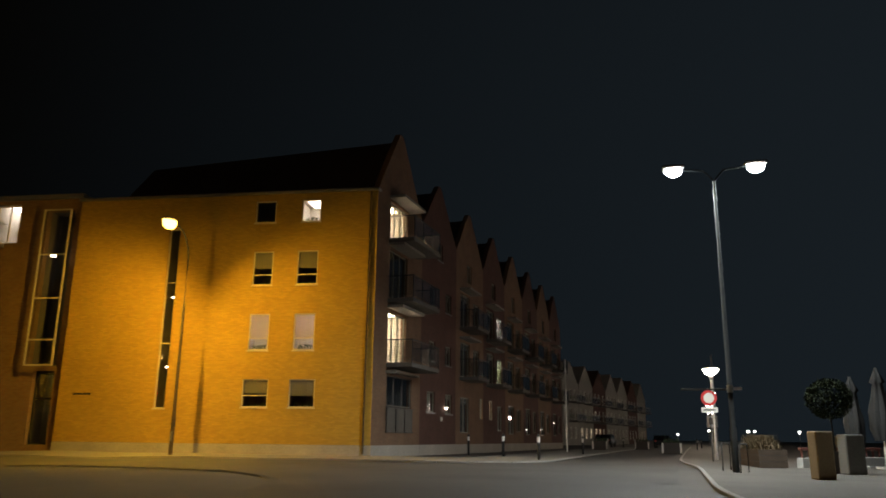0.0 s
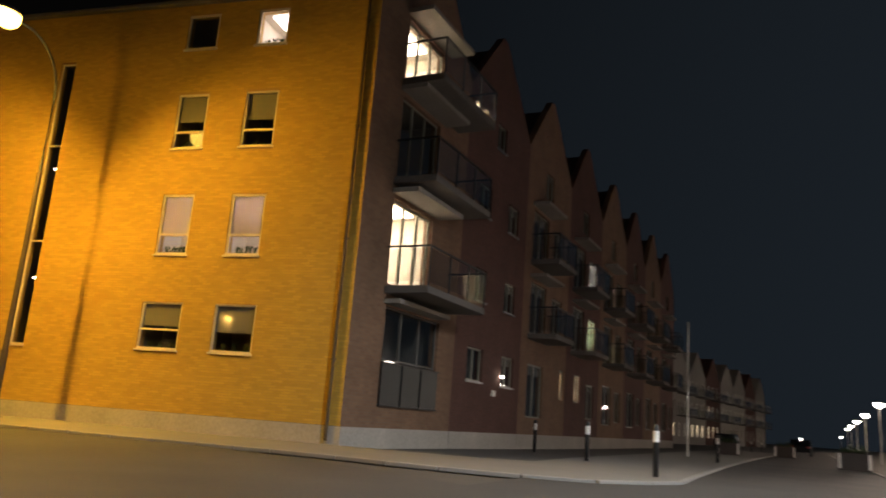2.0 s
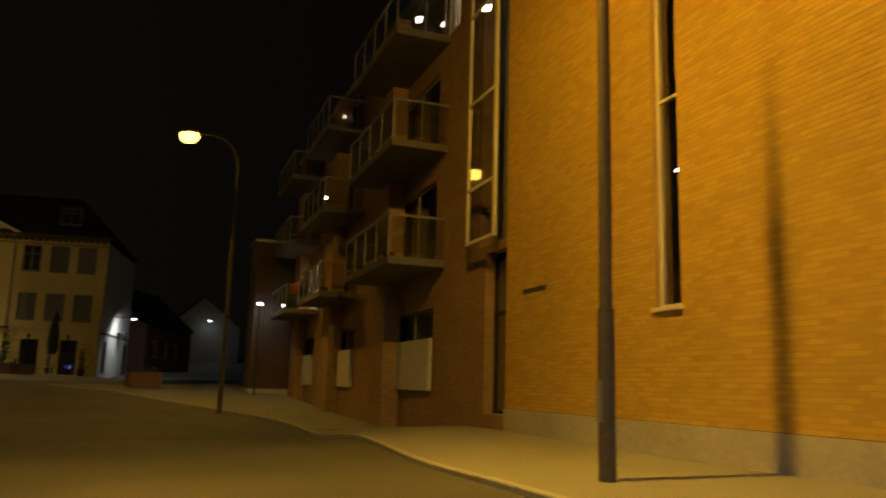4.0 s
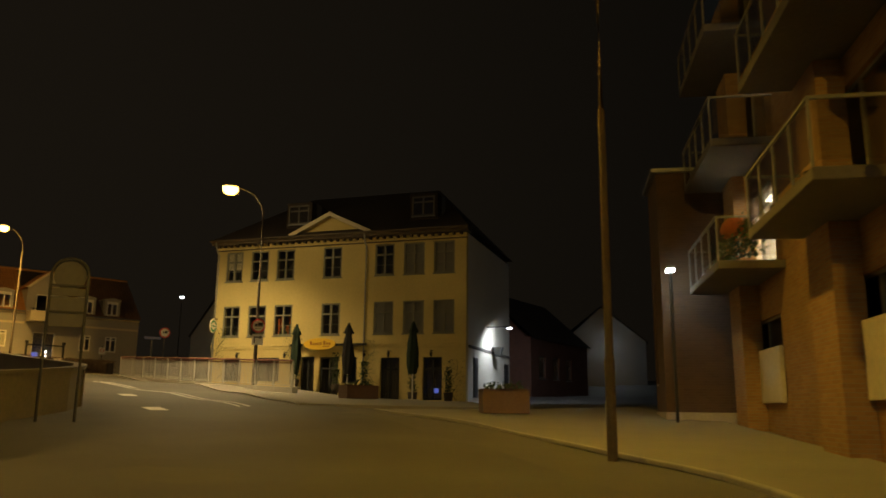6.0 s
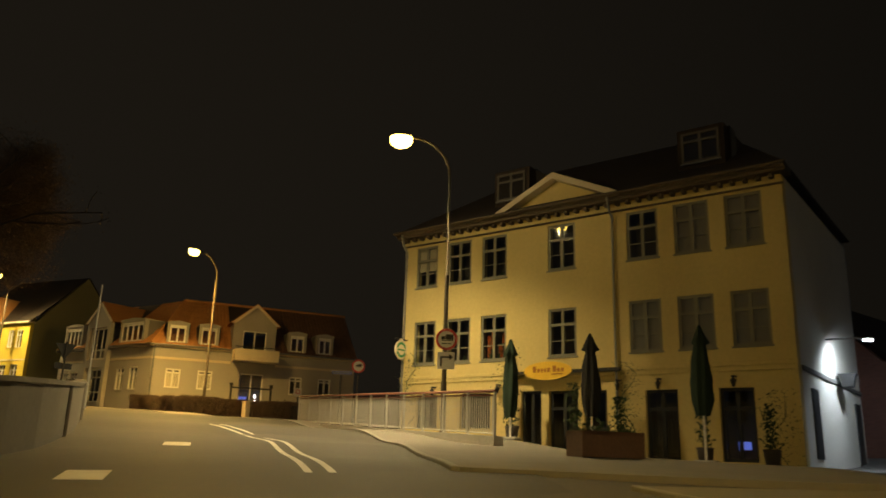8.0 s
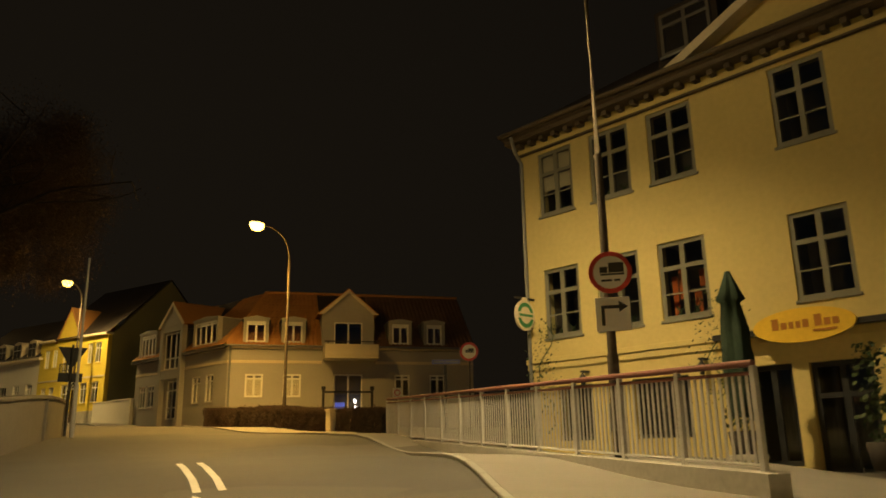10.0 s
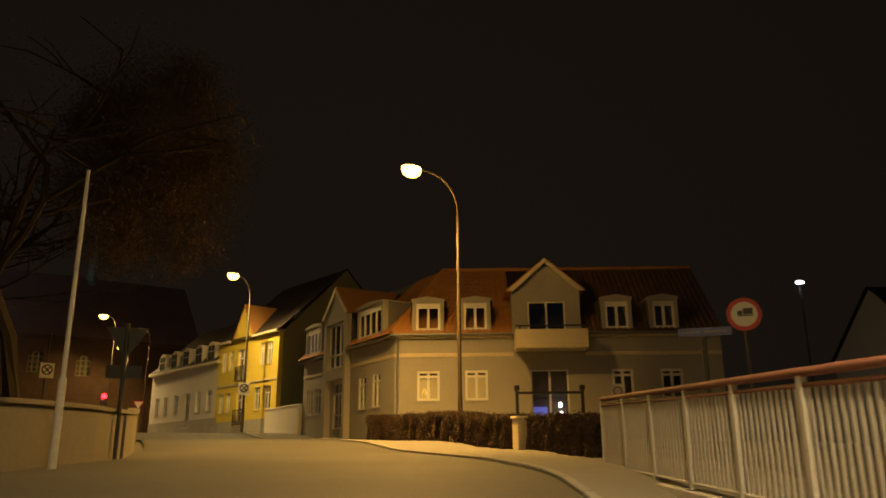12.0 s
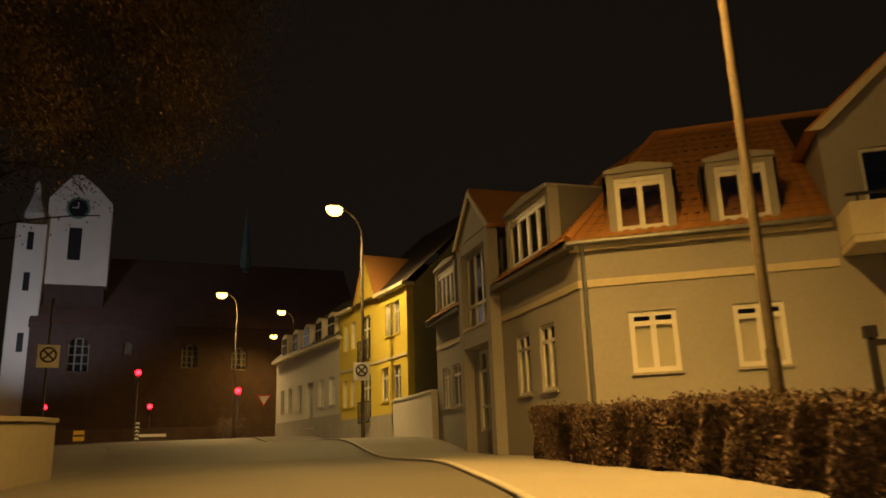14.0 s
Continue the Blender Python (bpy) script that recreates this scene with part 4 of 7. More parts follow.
boxes("end_wall", M["plaster_yellow"], inn, (-0.57, -0.27, 0.352, 9.098, 0.3, 9.0))
for y0, y1, z0, z1 in ((1.3, 2.1, 1.0, 2.95), (8.0, 8.9, 0.75, 3.0)):
    boxes("side_door", M["dark_door"], inn, (13.502, 13.54, y0, y1, z0, z1), label="dark narrow door in the side wall", bevel=0.01)
boxes("side_band", M["slab_dark"], inn, (13.502, 13.56, 0.36, 9.4, 3.36, 3.5), label="dark ledge along the side wall", bevel=0.012)
bm = bmesh.new()
solid(bm, [(13.7, 3.3), (14.0, 3.3), (14.12, 3.72), (13.58, 3.72)], 4.9, 5.3)
box(bm, 13.502, 13.7, 5.06, 5.14, 3.6, 3.66)
part("lantern_hopper", bm, M["black_steel"], inn, "dark tapered lantern on the side wall, unlit", bevel=0.01)
bm = bmesh.new()
box(bm, 13.502, 14.6, 4.0, 4.06, 4.68, 4.73)
box(bm, 14.5, 14.86, 3.88, 4.18, 4.64, 4.70)
spot = part("lamp_arm", bm, M["galvanised"], inn)
boxes("lamp_lens", M["glow_side"], spot, (14.58, 14.82, 3.94, 4.12, 4.59, 4.638), label="cold white lens")
for x in (9.6, 11.8, 8.3, 3.9, 1.1):
    bm = bmesh.new()
    box(bm, x - 0.05, x + 0.05, -0.22, -0.002, 3.18, 3.22)
    spun(bm, ((0.045, 0), (0.075, 0.16), (0.1, 0.17), (0.03, 0.25), (0.015, 0.3)), (x, -0.2, 2.9), 6)
    part("wall_lantern", bm, M["black_steel"], inn, "small dark wall lantern, unlit")
# oval name board and round hanging sign
bm = bmesh.new()
ring = [(5.93 + 0.88 * math.cos(a), 3.58 + 0.3 * math.sin(a)) for a in (2 * math.pi * k / 28 for k in range(28))]
solid(bm, ring, -0.34, -0.28)
board = part("name_board", bm, M["sign_yellow"], inn, "oval yellow name board above the entrance")
for k, (x, w, h) in enumerate(((5.4, 0.12, 0.2), (5.56, 0.1, 0.12), (5.7, 0.08, 0.12), (5.82, 0.08, 0.12), (5.94, 0.1, 0.14), (6.14, 0.12, 0.2), (6.3, 0.1, 0.12), (6.44, 0.1, 0.12))):
    boxes("lettering", M["sign_rust"], board, (x, x + w, -0.352, -0.342, 3.53, 3.53 + h))
boxes("lettering", M["sign_rust"], board, (6.1, 6.5, -0.352, -0.342, 3.44, 3.48))
boxes("entrance_canopy", M["black_steel"], inn, (4.2, 8.4, -0.26, -0.1, 3.5, 3.6), label="dark canopy over the entrance")
hang = boxes("hanging_sign", M["black_steel"], inn, (-0.355, -0.305, -0.7, -0.002, 5.0, 5.04), label="round advertising sign on an iron arm")
for r, m, x in ((0.36, "plaster_trim", 0.0), (0.3, "sign_green", 0.005), (0.2, "plaster_trim", 0.01)):
    bm = bmesh.new()
    solid(bm, [(r * 0.92 * math.cos(a), 4.62 + r * math.sin(a)) for a in (2 * math.pi * k / 24 for k in range(24))], -0.03 - x, 0.03 + x)
    part("sign_disc", bm, M[m], hang).matrix_local = pose(-0.33, -0.36, 0, 0, 0, 90)
for z0, z1, w, m, x in ((4.54, 4.69, 0.31, "plaster_trim", 0.016), (4.585, 4.645, 0.24, "sign_green", 0.02), (4.96, 5.04, 0.09, "plaster_trim", 0.0)):
    boxes("sign_band", M[m], hang, (-w, w, -0.03 - x, 0.03 + x, z0, z1), bevel=0.004, place=pose(-0.33, -0.36, 0, 0, 0, 90))

# ---- the grey corner house ----
G0, G_TURN, H_TURN = (-64.52, -48.37), 142.76, 265.5
house = thing("corner_house", pose(G0[0], G0[1], 0, 0, 0, G_TURN), "grey rendered corner house with orange tile roof and white dormers", "building")
hs = [(0.94, 1.88, 4.61, 5.85), (2.95, 3.9, 4.61, 5.85), (9.07, 9.95, 4.61, 5.85), (11.09, 12.0, 4.61, 5.85), (5.69, 7.27, 3.5, 5.86)]
bm = bmesh.new()
holed_wall(bm, 0.0, 13.7, 2.2, 7.2, 0.3, hs)
part("wall", bm, M["plaster_grey"], house)
for n, h in enumerate(hs):
    if n < 4:
        window(house, *h, mull=(0.5,), trans=(0.8,), bar=0.1, inset=0.04, cafe=0.78 if n < 2 else 0.0, sill_mat="plinth", label="white two-light window with pale curtains" if n < 2 else "dark two-light window")
window(house, *hs[4], paint="white_paint", mull=(0.5,), bar=0.07, inset=0.1, sill=0, name="door", label="white glazed double door under the balcony")
# blue and white glowing panels set behind the terrace doors
boxes("glow_panel", M["glow_blue"], house, (5.82, 6.42, 0.9, 0.92, 3.9, 4.38), label="blue glowing panel behind the terrace doors")
boxes("glow_panel", M["glow_pale"], house, (6.93, 7.04, 0.9, 0.92, 4.36, 4.56), (6.97, 7.06, 0.9, 0.92, 4.06, 4.18), label="small white lamp behind the terrace doors")
boxes("string_course", M["plaster_trim"], house, (-0.03, 5.0, -0.035, -0.002, 6.42, 6.58), (8.0, 13.7, -0.035, -0.002, 6.42, 6.58), bevel=0.008)
boxes("eaves_cornice", M["plaster_trim"], house, (-0.15, 4.96, -0.14, -0.002, 7.2, 7.32), (7.92, 13.7, -0.14, -0.002, 7.2, 7.32), bevel=0.015)
boxes("gutter", M["zinc"], house, (-0.2, 4.96, -0.3, -0.15, 7.3, 7.4), (7.92, 13.7, -0.3, -0.15, 7.3, 7.4), bevel=0.03)
bm = bmesh.new()
tube(bm, [(0.12, -0.22, 7.3), (0.12, -0.1, 7.05), (0.12, -0.08, 6.9), (0.12, -0.08, 3.2)], [0.05], 8)
part("downpipe", bm, M["zinc"], house, "zinc downpipe at the corner")
# the gable with its balcony
bm = bmesh.new()
holed_wall(bm, 4.98, 7.89, 7.202, 9.25, 0.3, [(5.65, 7.25, 7.45, 8.75)], -0.03)
part("gable_wall", bm, M["plaster_grey"], house)
bm = bmesh.new()
solid(bm, [(4.98, 9.252), (7.89, 9.252), (6.43, 10.5)], -0.03, 0.27)
part("gable", bm, M["plaster_grey"], house, "pointed grey gable")
for s in (-1, 1):
    bm = bmesh.new()
    solid(bm, [(6.43, 10.48), (6.43, 10.66), (6.43 + s * 1.72, 9.2), (6.43 + s * 1.5, 9.16)], -0.22, 4.0)
    part("gable_roof", bm, M["tile"], house)
for s in (-1, 1):
    bm = bmesh.new()
    solid(bm, [(6.43, 10.40), (6.43, 10.6), (6.43 + s * 1.66, 9.17), (6.43 + s * 1.38, 9.17)], -0.25, -0.222)
    part("bargeboard", bm, M["plaster_trim"], house)
boxes("gable_cheek", M["plaster_grey"], house, (4.98, 5.2, 0.272, 3.4, 7.4, 9.25), (7.67, 7.89, 0.272, 3.4, 7.4, 9.25))
window(house, 5.65, 7.25, 7.45, 8.75, mull=(0.5,), bar=0.07, inset=0.05, y=-0.03, sill=0, label="white balcony window in the gable")
bal = boxes("balcony", M["plaster_trim"], house, (5.05, 8.0, -1.15, -0.034, 6.6, 6.74), label="pale balcony with a solid parapet", bevel=0.02)
boxes("parapet", M["plaster_trim"], bal, (5.05, 8.0, -1.15, -1.05, 6.742, 7.38), (5.05, 5.15, -1.048, -0.036, 6.742, 7.38), (7.9, 8.0, -1.048, -0.036, 6.742, 7.38), bevel=0.015)
boxes("handrail", M["black_steel"], bal, (5.03, 8.02, -1.13, -1.07, 7.5, 7.55), (5.2, 5.24, -1.12, -1.08, 7.382, 7.5), (7.8, 7.84, -1.12, -1.08, 7.382, 7.5))
# the long front on the street
A = radians(H_TURN - G_TURN)
Hm = Matrix.Rotation(A, 4, "Z") @ Matrix.Diagonal((1, -1, 1, 1))
bm = bmesh.new()
hsH = [(1.35, 2.15, 4.45, 5.95), (2.75, 3.55, 4.45, 5.92), (8.0, 8.8, 4.5, 5.8), (9.1, 9.8, 4.5, 5.8), (5.25, 6.4, 3.7, 5.9)]
holed_wall(bm, 0.0, 10.4, 2.2, 7.3, 0.3, hsH)
flat = part("wall", bm, M["plaster_grey"], house)
flat.matrix_local = Hm


def on_street(ob):
    ob.matrix_local = Hm
    return ob


for n, h in enumerate(hsH):
    on_street(window(house, *h, mull=(0.5,), trans=(0.75,) if n < 4 else (0.3, 0.75), bar=0.075, inset=0.04, cafe=0.7 if n < 2 else 0.0, sill=0.05 if n < 4 else 0, sill_mat="plinth", name="window" if n < 4 else "door", label="white two-light window in the street front" if n < 4 else "white glazed street door"))
boxes("string_course", M["plaster_trim"], house, (0.0, 4.4, -0.035, -0.002, 6.42, 6.58), (7.1, 10.4, -0.035, -0.002, 6.42, 6.58), bevel=0.008, place=Hm)
boxes("eave", M["slab_dark"], house, (-0.1, 4.4, -0.32, -0.002, 7.22, 7.36), (7.1, 10.5, -0.32, -0.002, 7.22, 7.36), label="dark boarded eaves", bevel=0.02, place=Hm)
# projecting bay with its small gable
boxes("bay", M["plaster_grey"], house, (4.45, 4.75, -0.3, -0.004, 3.0, 9.1), (6.75, 7.05, -0.3, -0.004, 3.0, 9.1), (4.75, 6.75, -0.28, -0.004, 8.75, 9.1), (4.75, 6.75, -0.28, -0.004, 6.0, 6.5), place=Hm)
on_street(window(house, 4.8, 6.7, 6.55, 8.7, mull=(0.34, 0.67), trans=(0.3,), bar=0.08, inset=-0.12, y=0, sill=0.3, sill_mat="plaster_trim", wall=0.1, name="window", label="white upstairs window of the bay"))
bm = bmesh.new()
solid(bm, [(4.4, 9.1), (7.1, 9.1), (5.75, 10.4)], -0.3, 3.6)
on_street(part("bay_gable", bm, M["plaster_grey"], house, "small pointed gable over the bay"))
for s in (-1, 1):
    bm = bmesh.new()
    solid(bm, [(5.75, 10.42), (5.75, 10.58), (5.75 + s * 1.6, 9.08), (5.75 + s * 1.42, 9.02)], -0.33, 3.6)
    on_street(part("bay_roof", bm, M["tile"], house, "orange tiled roof of the bay"))
for s in (-1, 1):
    bm = bmesh.new()
    solid(bm, [(5.75, 10.3), (5.75, 10.5), (5.75 + s * 1.56, 9.06), (5.75 + s * 1.3, 9.06)], -0.37, -0.332)
    on_street(part("bargeboard", bm, M["plaster_trim"], house))
# mansard roof, hipped at the corner
dep, zr = 3.6, 11.0
hx = dep * (1 + math.cos(A)) / math.sin(A)
dirH = Vector((math.cos(A), math.sin(A)))
inH = Vector((math.sin(A), -math.cos(A)))
hip = Vector((hx, dep))


def slope_tiles(bm, a, b, c, d, rows, step=0.25):
    """Pantiles between the eaves a-b and the ridge d-c: rows of curved tiles, each lying on the one below."""
    a, b, c, d = (Vector(p) for p in (a, b, c, d))
    n = ((b - a).cross(d - a)).normalized()
    if n.z < 0:
        n = -n
    for r in range(rows):
        t0, t1 = r / rows, (r + 1.12) / rows
        e0, e1, f0, f1 = a.lerp(d, t0), b.lerp(c, t0), a.lerp(d, min(t1, 1)), b.lerp(c, min(t1, 1))
        m = max(1, round((e1 - e0).length / step))
        for k in range(m):
            pts = []
            for j, hgt in ((0, 0.0), (0.25, 0.026), (0.55, 0.03), (0.8, 0.008), (1.0, 0.0)):
                s = (k + j) / m
                pts.append((e0.lerp(e1, s) + n * (hgt + 0.034), f0.lerp(f1, s) + n * (hgt + 0.006)))
            own = bmesh.new() if bm is None else bm
            low, high = [own.verts.new(p) for p, q in pts], [own.verts.new(q) for p, q in pts]
            for j in range(4):
                own.faces.new((low[j], low[j + 1], high[j + 1], high[j]))
            if bm is None:
                part("roof_tile", own, M["tile"], deck)


ez = 7.36
bm = bmesh.new()
e = -0.25
v_hip = (hip.x, hip.y, zr)
slope_faces = [((-0.14, e, ez), (4.97, e, ez), (4.97, dep, zr), v_hip), ((7.9, e, ez), (13.8, e, ez), (13.8, dep, zr), (7.9, dep, zr))]
for q in slope_faces:
    bm.faces.new([bm.verts.new(p) for p in q])
hs0 = Vector((0, 0)) + inH * (-0.35) + dirH * (-0.1)
hs1, hs2 = dirH * 10.5 + inH * (-0.35), dirH * 10.5 + inH * dep
in0, in1 = inH * 0.1 + dirH * 0.1, inH * 0.1 + dirH * 10.5
bm.faces.new([bm.verts.new(p) for p in ((in0.x, in0.y, ez + 0.25), v_hip, (hs2.x, hs2.y, zr), (in1.x, in1.y, ez + 0.25))])
bm.faces.new([bm.verts.new(p) for p in ((4.97, 0.2, ez + 0.1), (7.9, 0.2, ez + 0.1), (7.9, dep, zr), (4.97, dep, zr))])
bm.faces.new([bm.verts.new(p) for p in (v_hip, (13.8, dep, zr), (13.8, 8.5, 8.6), (hs2.x + 5.0, hs2.y, 8.6), (hs2.x, hs2.y, zr))])
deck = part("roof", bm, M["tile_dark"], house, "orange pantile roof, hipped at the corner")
# the slope right of the gable is laid in a darker brown than the rest
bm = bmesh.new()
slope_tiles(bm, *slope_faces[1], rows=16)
tagged(part("roof_tiles", bm, M["tile_brown"], house, "dark brown pantiles"), kind="stuff")
slope_tiles(None, *slope_faces[0], rows=16)
bm = bmesh.new()
on_h = lambda u, d: (dirH * u + inH * d)
low_a, low_b, top_b = on_h(4.4, -0.3), on_h(7.1, -0.3), on_h(7.1, dep)
top_a = on_h(4.4, dep)
slope_tiles(bm, (low_a.x, low_a.y, ez), (hs0.x, hs0.y, ez), v_hip, (top_a.x, top_a.y, zr), rows=16)
slope_tiles(bm, (hs1.x, hs1.y, ez), (low_b.x, low_b.y, ez), (top_b.x, top_b.y, zr), (hs2.x, hs2.y, zr), rows=16)
tagged(part("roof_tiles", bm, M["tile"], house, "orange pantiles on the street side"), kind="stuff")
bm = bmesh.new()
tube(bm, [(-0.14, e, ez + 0.08), (hip.x, hip.y, zr + 0.06)], [0.09], 8)
tube(bm, [(hip.x, hip.y, zr + 0.06), (13.8, dep, zr + 0.06)], [0.09], 8)
part("ridge", bm, M["tile"], house)
bm = bmesh.new()
solid(bm, [(0.302, 2.2), (8.3, 2.2), (8.3, 8.5), (dep, zr - 0.1), (0.302, 7.5)], 0, 0.3)
part("end_wall", bm, M["plaster_grey"], house, "grey gable end").matrix_local = pose(13.7, 0, 0, 0, 0, 90)


def dormer(u0, u1, z0, z1, deep=1.9, place=None, lights=(0.5,)):
    """A white flat-topped dormer with a slightly arched head."""
    bm = bmesh.new()
    box(bm, u0 - 0.16, u0, -0.12, deep, z0 - 0.12, z1 + 0.1)
    box(bm, u1, u1 + 0.16, -0.12, deep, z0 - 0.12, z1 + 0.1)
    box(bm, u0, u1, -0.12, deep, z0 - 0.12, z0)
    solid(bm, [(u0 - 0.2, z1 + 0.1), (u1 + 0.2, z1 + 0.1), (u1 + 0.2, z1 + 0.18), ((u0 + u1) / 2, z1 + 0.3), (u0 - 0.2, z1 + 0.18)], -0.18, deep)
    box(bm, u0, u1, -0.12, deep, z1, z1 + 0.1)
    d = part("dormer", bm, M["plaster_grey"], house, "grey dormer with a white window in the orange roof")
    w = window(d, u0, u1, z0, z1, mull=lights, trans=(0.86,), bar=0.1, inset=-0.08, sill=0.0, wall=0.1, deep=1.2)
    if place is not None:
        d.matrix_local = place
    return d


dormer(0.9, 1.93, 7.54, 8.7)
dormer(2.92, 3.91, 7.54, 8.7)
dormer(8.92, 9.89, 7.54, 8.7)
dormer(10.93, 11.84, 7.54, 8.7)
dormer(1.1, 3.4, 7.6, 8.9, place=Hm, lights=(0.25, 0.5, 0.75))
dormer(8.0, 9.8, 7.6, 8.9, place=Hm, lights=(0.25, 0.5, 0.75))

# ---- the low white wall, the bright yellow house, the white house ----
end_h = Vector((*G0, 0)) + Vector((math.cos(radians(H_TURN)), math.sin(radians(H_TURN)), 0)) * 10.4
bm = bmesh.new()
box(bm, 0.05, 5.3, 0, 0.22, -1.0, 1.55)
box(bm, 0.05, 5.3, -0.03, 0.25, 1.55, 1.63)
lone("garden_wall", bm, M["plaster_white"], pose(end_h.x, end_h.y, 3.55, 0, 0, 266), "low whitewashed garden wall between two houses", "wall", bevel=0.01)

bright = thing("town_house", pose(-66.16, -64.09, 0, 0, 0, -84.6) @ Matrix.Diagonal((1, -1, 1, 1)), "two-storey bright yellow town house with white windows and a gabled dormer", "building", "town houses up the hill")
hs = [(0.7, 1.4, 8.0, 9.4), (1.7, 2.3, 8.0, 9.4), (4.0, 5.2, 7.3, 9.3), (5.9, 6.5, 8.0, 9.3), (6.9, 7.5, 8.0, 9.3), (0.7, 1.5, 5.3, 6.7), (2.0, 2.8, 5.3, 6.7), (4.0, 5.1, 4.5, 6.7), (6.0, 6.6, 5.3, 6.6), (7.0, 7.6, 5.3, 6.6)]
bm = bmesh.new()
holed_wall(bm, 0.0, 8.1, 2.5, 9.85, 0.3, hs)
part("wall", bm, M["plaster_bright"], bright)
for h in hs:
    window(bright, *h, mull=(0.5,), trans=(0.7,), bar=0.065, inset=0.08, sill_mat="plaster_bright", label="white two-light window")
boxes("string_course", M["plaster_trim"], bright, (0, 8.1, -0.04, -0.002, 7.0, 7.1))
boxes("plinth", M["plinth"], bright, (-0.01, 8.11, -0.03, -0.002, 2.5, 4.75))
bm = bmesh.new()
solid(bm, [(3.2, 9.86), (6.1, 9.86), (4.65, 12.05)], -0.02, 3.5)
part("gable", bm, M["plaster_bright"], bright, "pointed yellow gable")
for s in (-1, 1):
    bm = bmesh.new()
    solid(bm, [(4.65, 12.07), (4.65, 12.24), (4.65 + s * 1.65, 9.78), (4.65 + s * 1.48, 9.72)], -0.05, 3.0)
    part("gable_roof", bm, M["tile"], bright)
boxes("eave", M["plaster_trim"], bright, (-0.15, 3.15, -0.25, 0.3, 9.86, 10.0), (6.15, 8.2, -0.25, 0.3, 9.86, 10.0))
bm = bmesh.new()
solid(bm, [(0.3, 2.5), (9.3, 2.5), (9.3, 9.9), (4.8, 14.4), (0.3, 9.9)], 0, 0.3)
# the gable end is darker and greyer than the yellow front
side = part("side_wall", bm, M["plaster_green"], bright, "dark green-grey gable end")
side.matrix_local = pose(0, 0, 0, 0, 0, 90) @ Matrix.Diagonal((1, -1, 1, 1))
bm = bmesh.new()
for q in (((-0.05, -0.2, 9.9), (8.2, -0.2, 9.9), (8.2, 4.8, 14.5), (-0.05, 4.8, 14.5)), ((-0.05, 4.8, 14.5), (8.2, 4.8, 14.5), (8.2, 9.6, 9.9), (-0.05, 9.6, 9.9))):
    bm.faces.new([bm.verts.new(p) for p in q])
part("roof", bm, M["tile_dark"], bright, "dark tile roof")
for x, z in ((4.0, 7.25), (4.0, 4.5)):
    bm = bmesh.new()
    holed_wall(bm, x - 0.07, x + 1.27, z - 0.02, z + 0.94, 0.03, [(x - 0.03 + k * 0.155, x + 0.105 + k * 0.155, z + 0.02, z + 0.9) for k in range(8)], -0.15)
    part("window_grille", bm, M["black_steel"], bright, "dark iron window balustrade")

pale = thing("town_house", pose(-65.44, -71.9, 0, 0, 0, -84.1) @ Matrix.Diagonal((1, -1, 1, 1)), "long whitewashed town house with arched windows and small dormers", "building", "town houses up the hill")
hs = [(x, x + 0.8, 5.6, 7.0) for x in (1.0, 2.7, 6.4, 8.2, 9.8)] + [(4.4, 5.4, 4.6, 7.0)]
bm = bmesh.new()
holed_wall(bm, 0.0, 11.6, 2.5, 8.7, 0.3, hs)
part("wall", bm, M["plaster_white"], pale)
for h in hs:
    window(pale, *h, mull=(0.5,), trans=(0.7,), bar=0.05, inset=0.1, sill_mat="plaster_white", label="white window with a rounded head")
boxes("plinth", M["plinth"], pale, (-0.01, 11.61, -0.03, -0.002, 2.5, 5.1))
boxes("eave", M["plaster_trim"], pale, (-0.1, 11.7, -0.3, 0.3, 8.7, 8.86))
bm = bmesh.new()
for q in (((-0.1, -0.3, 8.86), (11.7, -0.3, 8.86), (11.7, 3.9, 12.6), (-0.1, 3.9, 12.6)), ((-0.1, 3.9, 12.6), (11.7, 3.9, 12.6), (11.7, 8, 8.86), (-0.1, 8, 8.86))):
    bm.faces.new([bm.verts.new(p) for p in q])
part("roof", bm, M["tile_dark"], pale, "dark tile roof")
boxes("side_wall", M["plaster_white"], pale, (0.0, 0.3, 0.302, 8, 2.5, 8.8), (11.3, 11.6, 0.302, 8, 2.5, 8.8))
for x in (0.8, 2.8, 4.9, 7.0, 9.2):
    bm = bmesh.new()
    solid(bm, [(x, 8.9), (x + 1.2, 8.9), (x + 1.2, 9.9), (x + 1.0, 10.2), (x + 0.6, 10.32), (x + 0.2, 10.2), (x, 9.9)], -0.05, 1.8)
    d = part("dormer", bm, M["plaster_trim"], pale, "round-headed white dormer")
    for a in (0.14, 0.63):
        # flat dark sheet standing in for the unlit room behind the pane
        boxes("casement", M["room_shaded"], d, (x + a, x + a + 0.43, -0.058, -0.052, 8.98, 10.05))
        boxes("pane", M["glass"], d, (x + a, x + a + 0.43, -0.07, -0.062, 8.98, 10.05))
        boxes("glazing_bar", M["white_paint"], d, (x + a, x + a + 0.43, -0.085, -0.072, 9.62, 9.66))


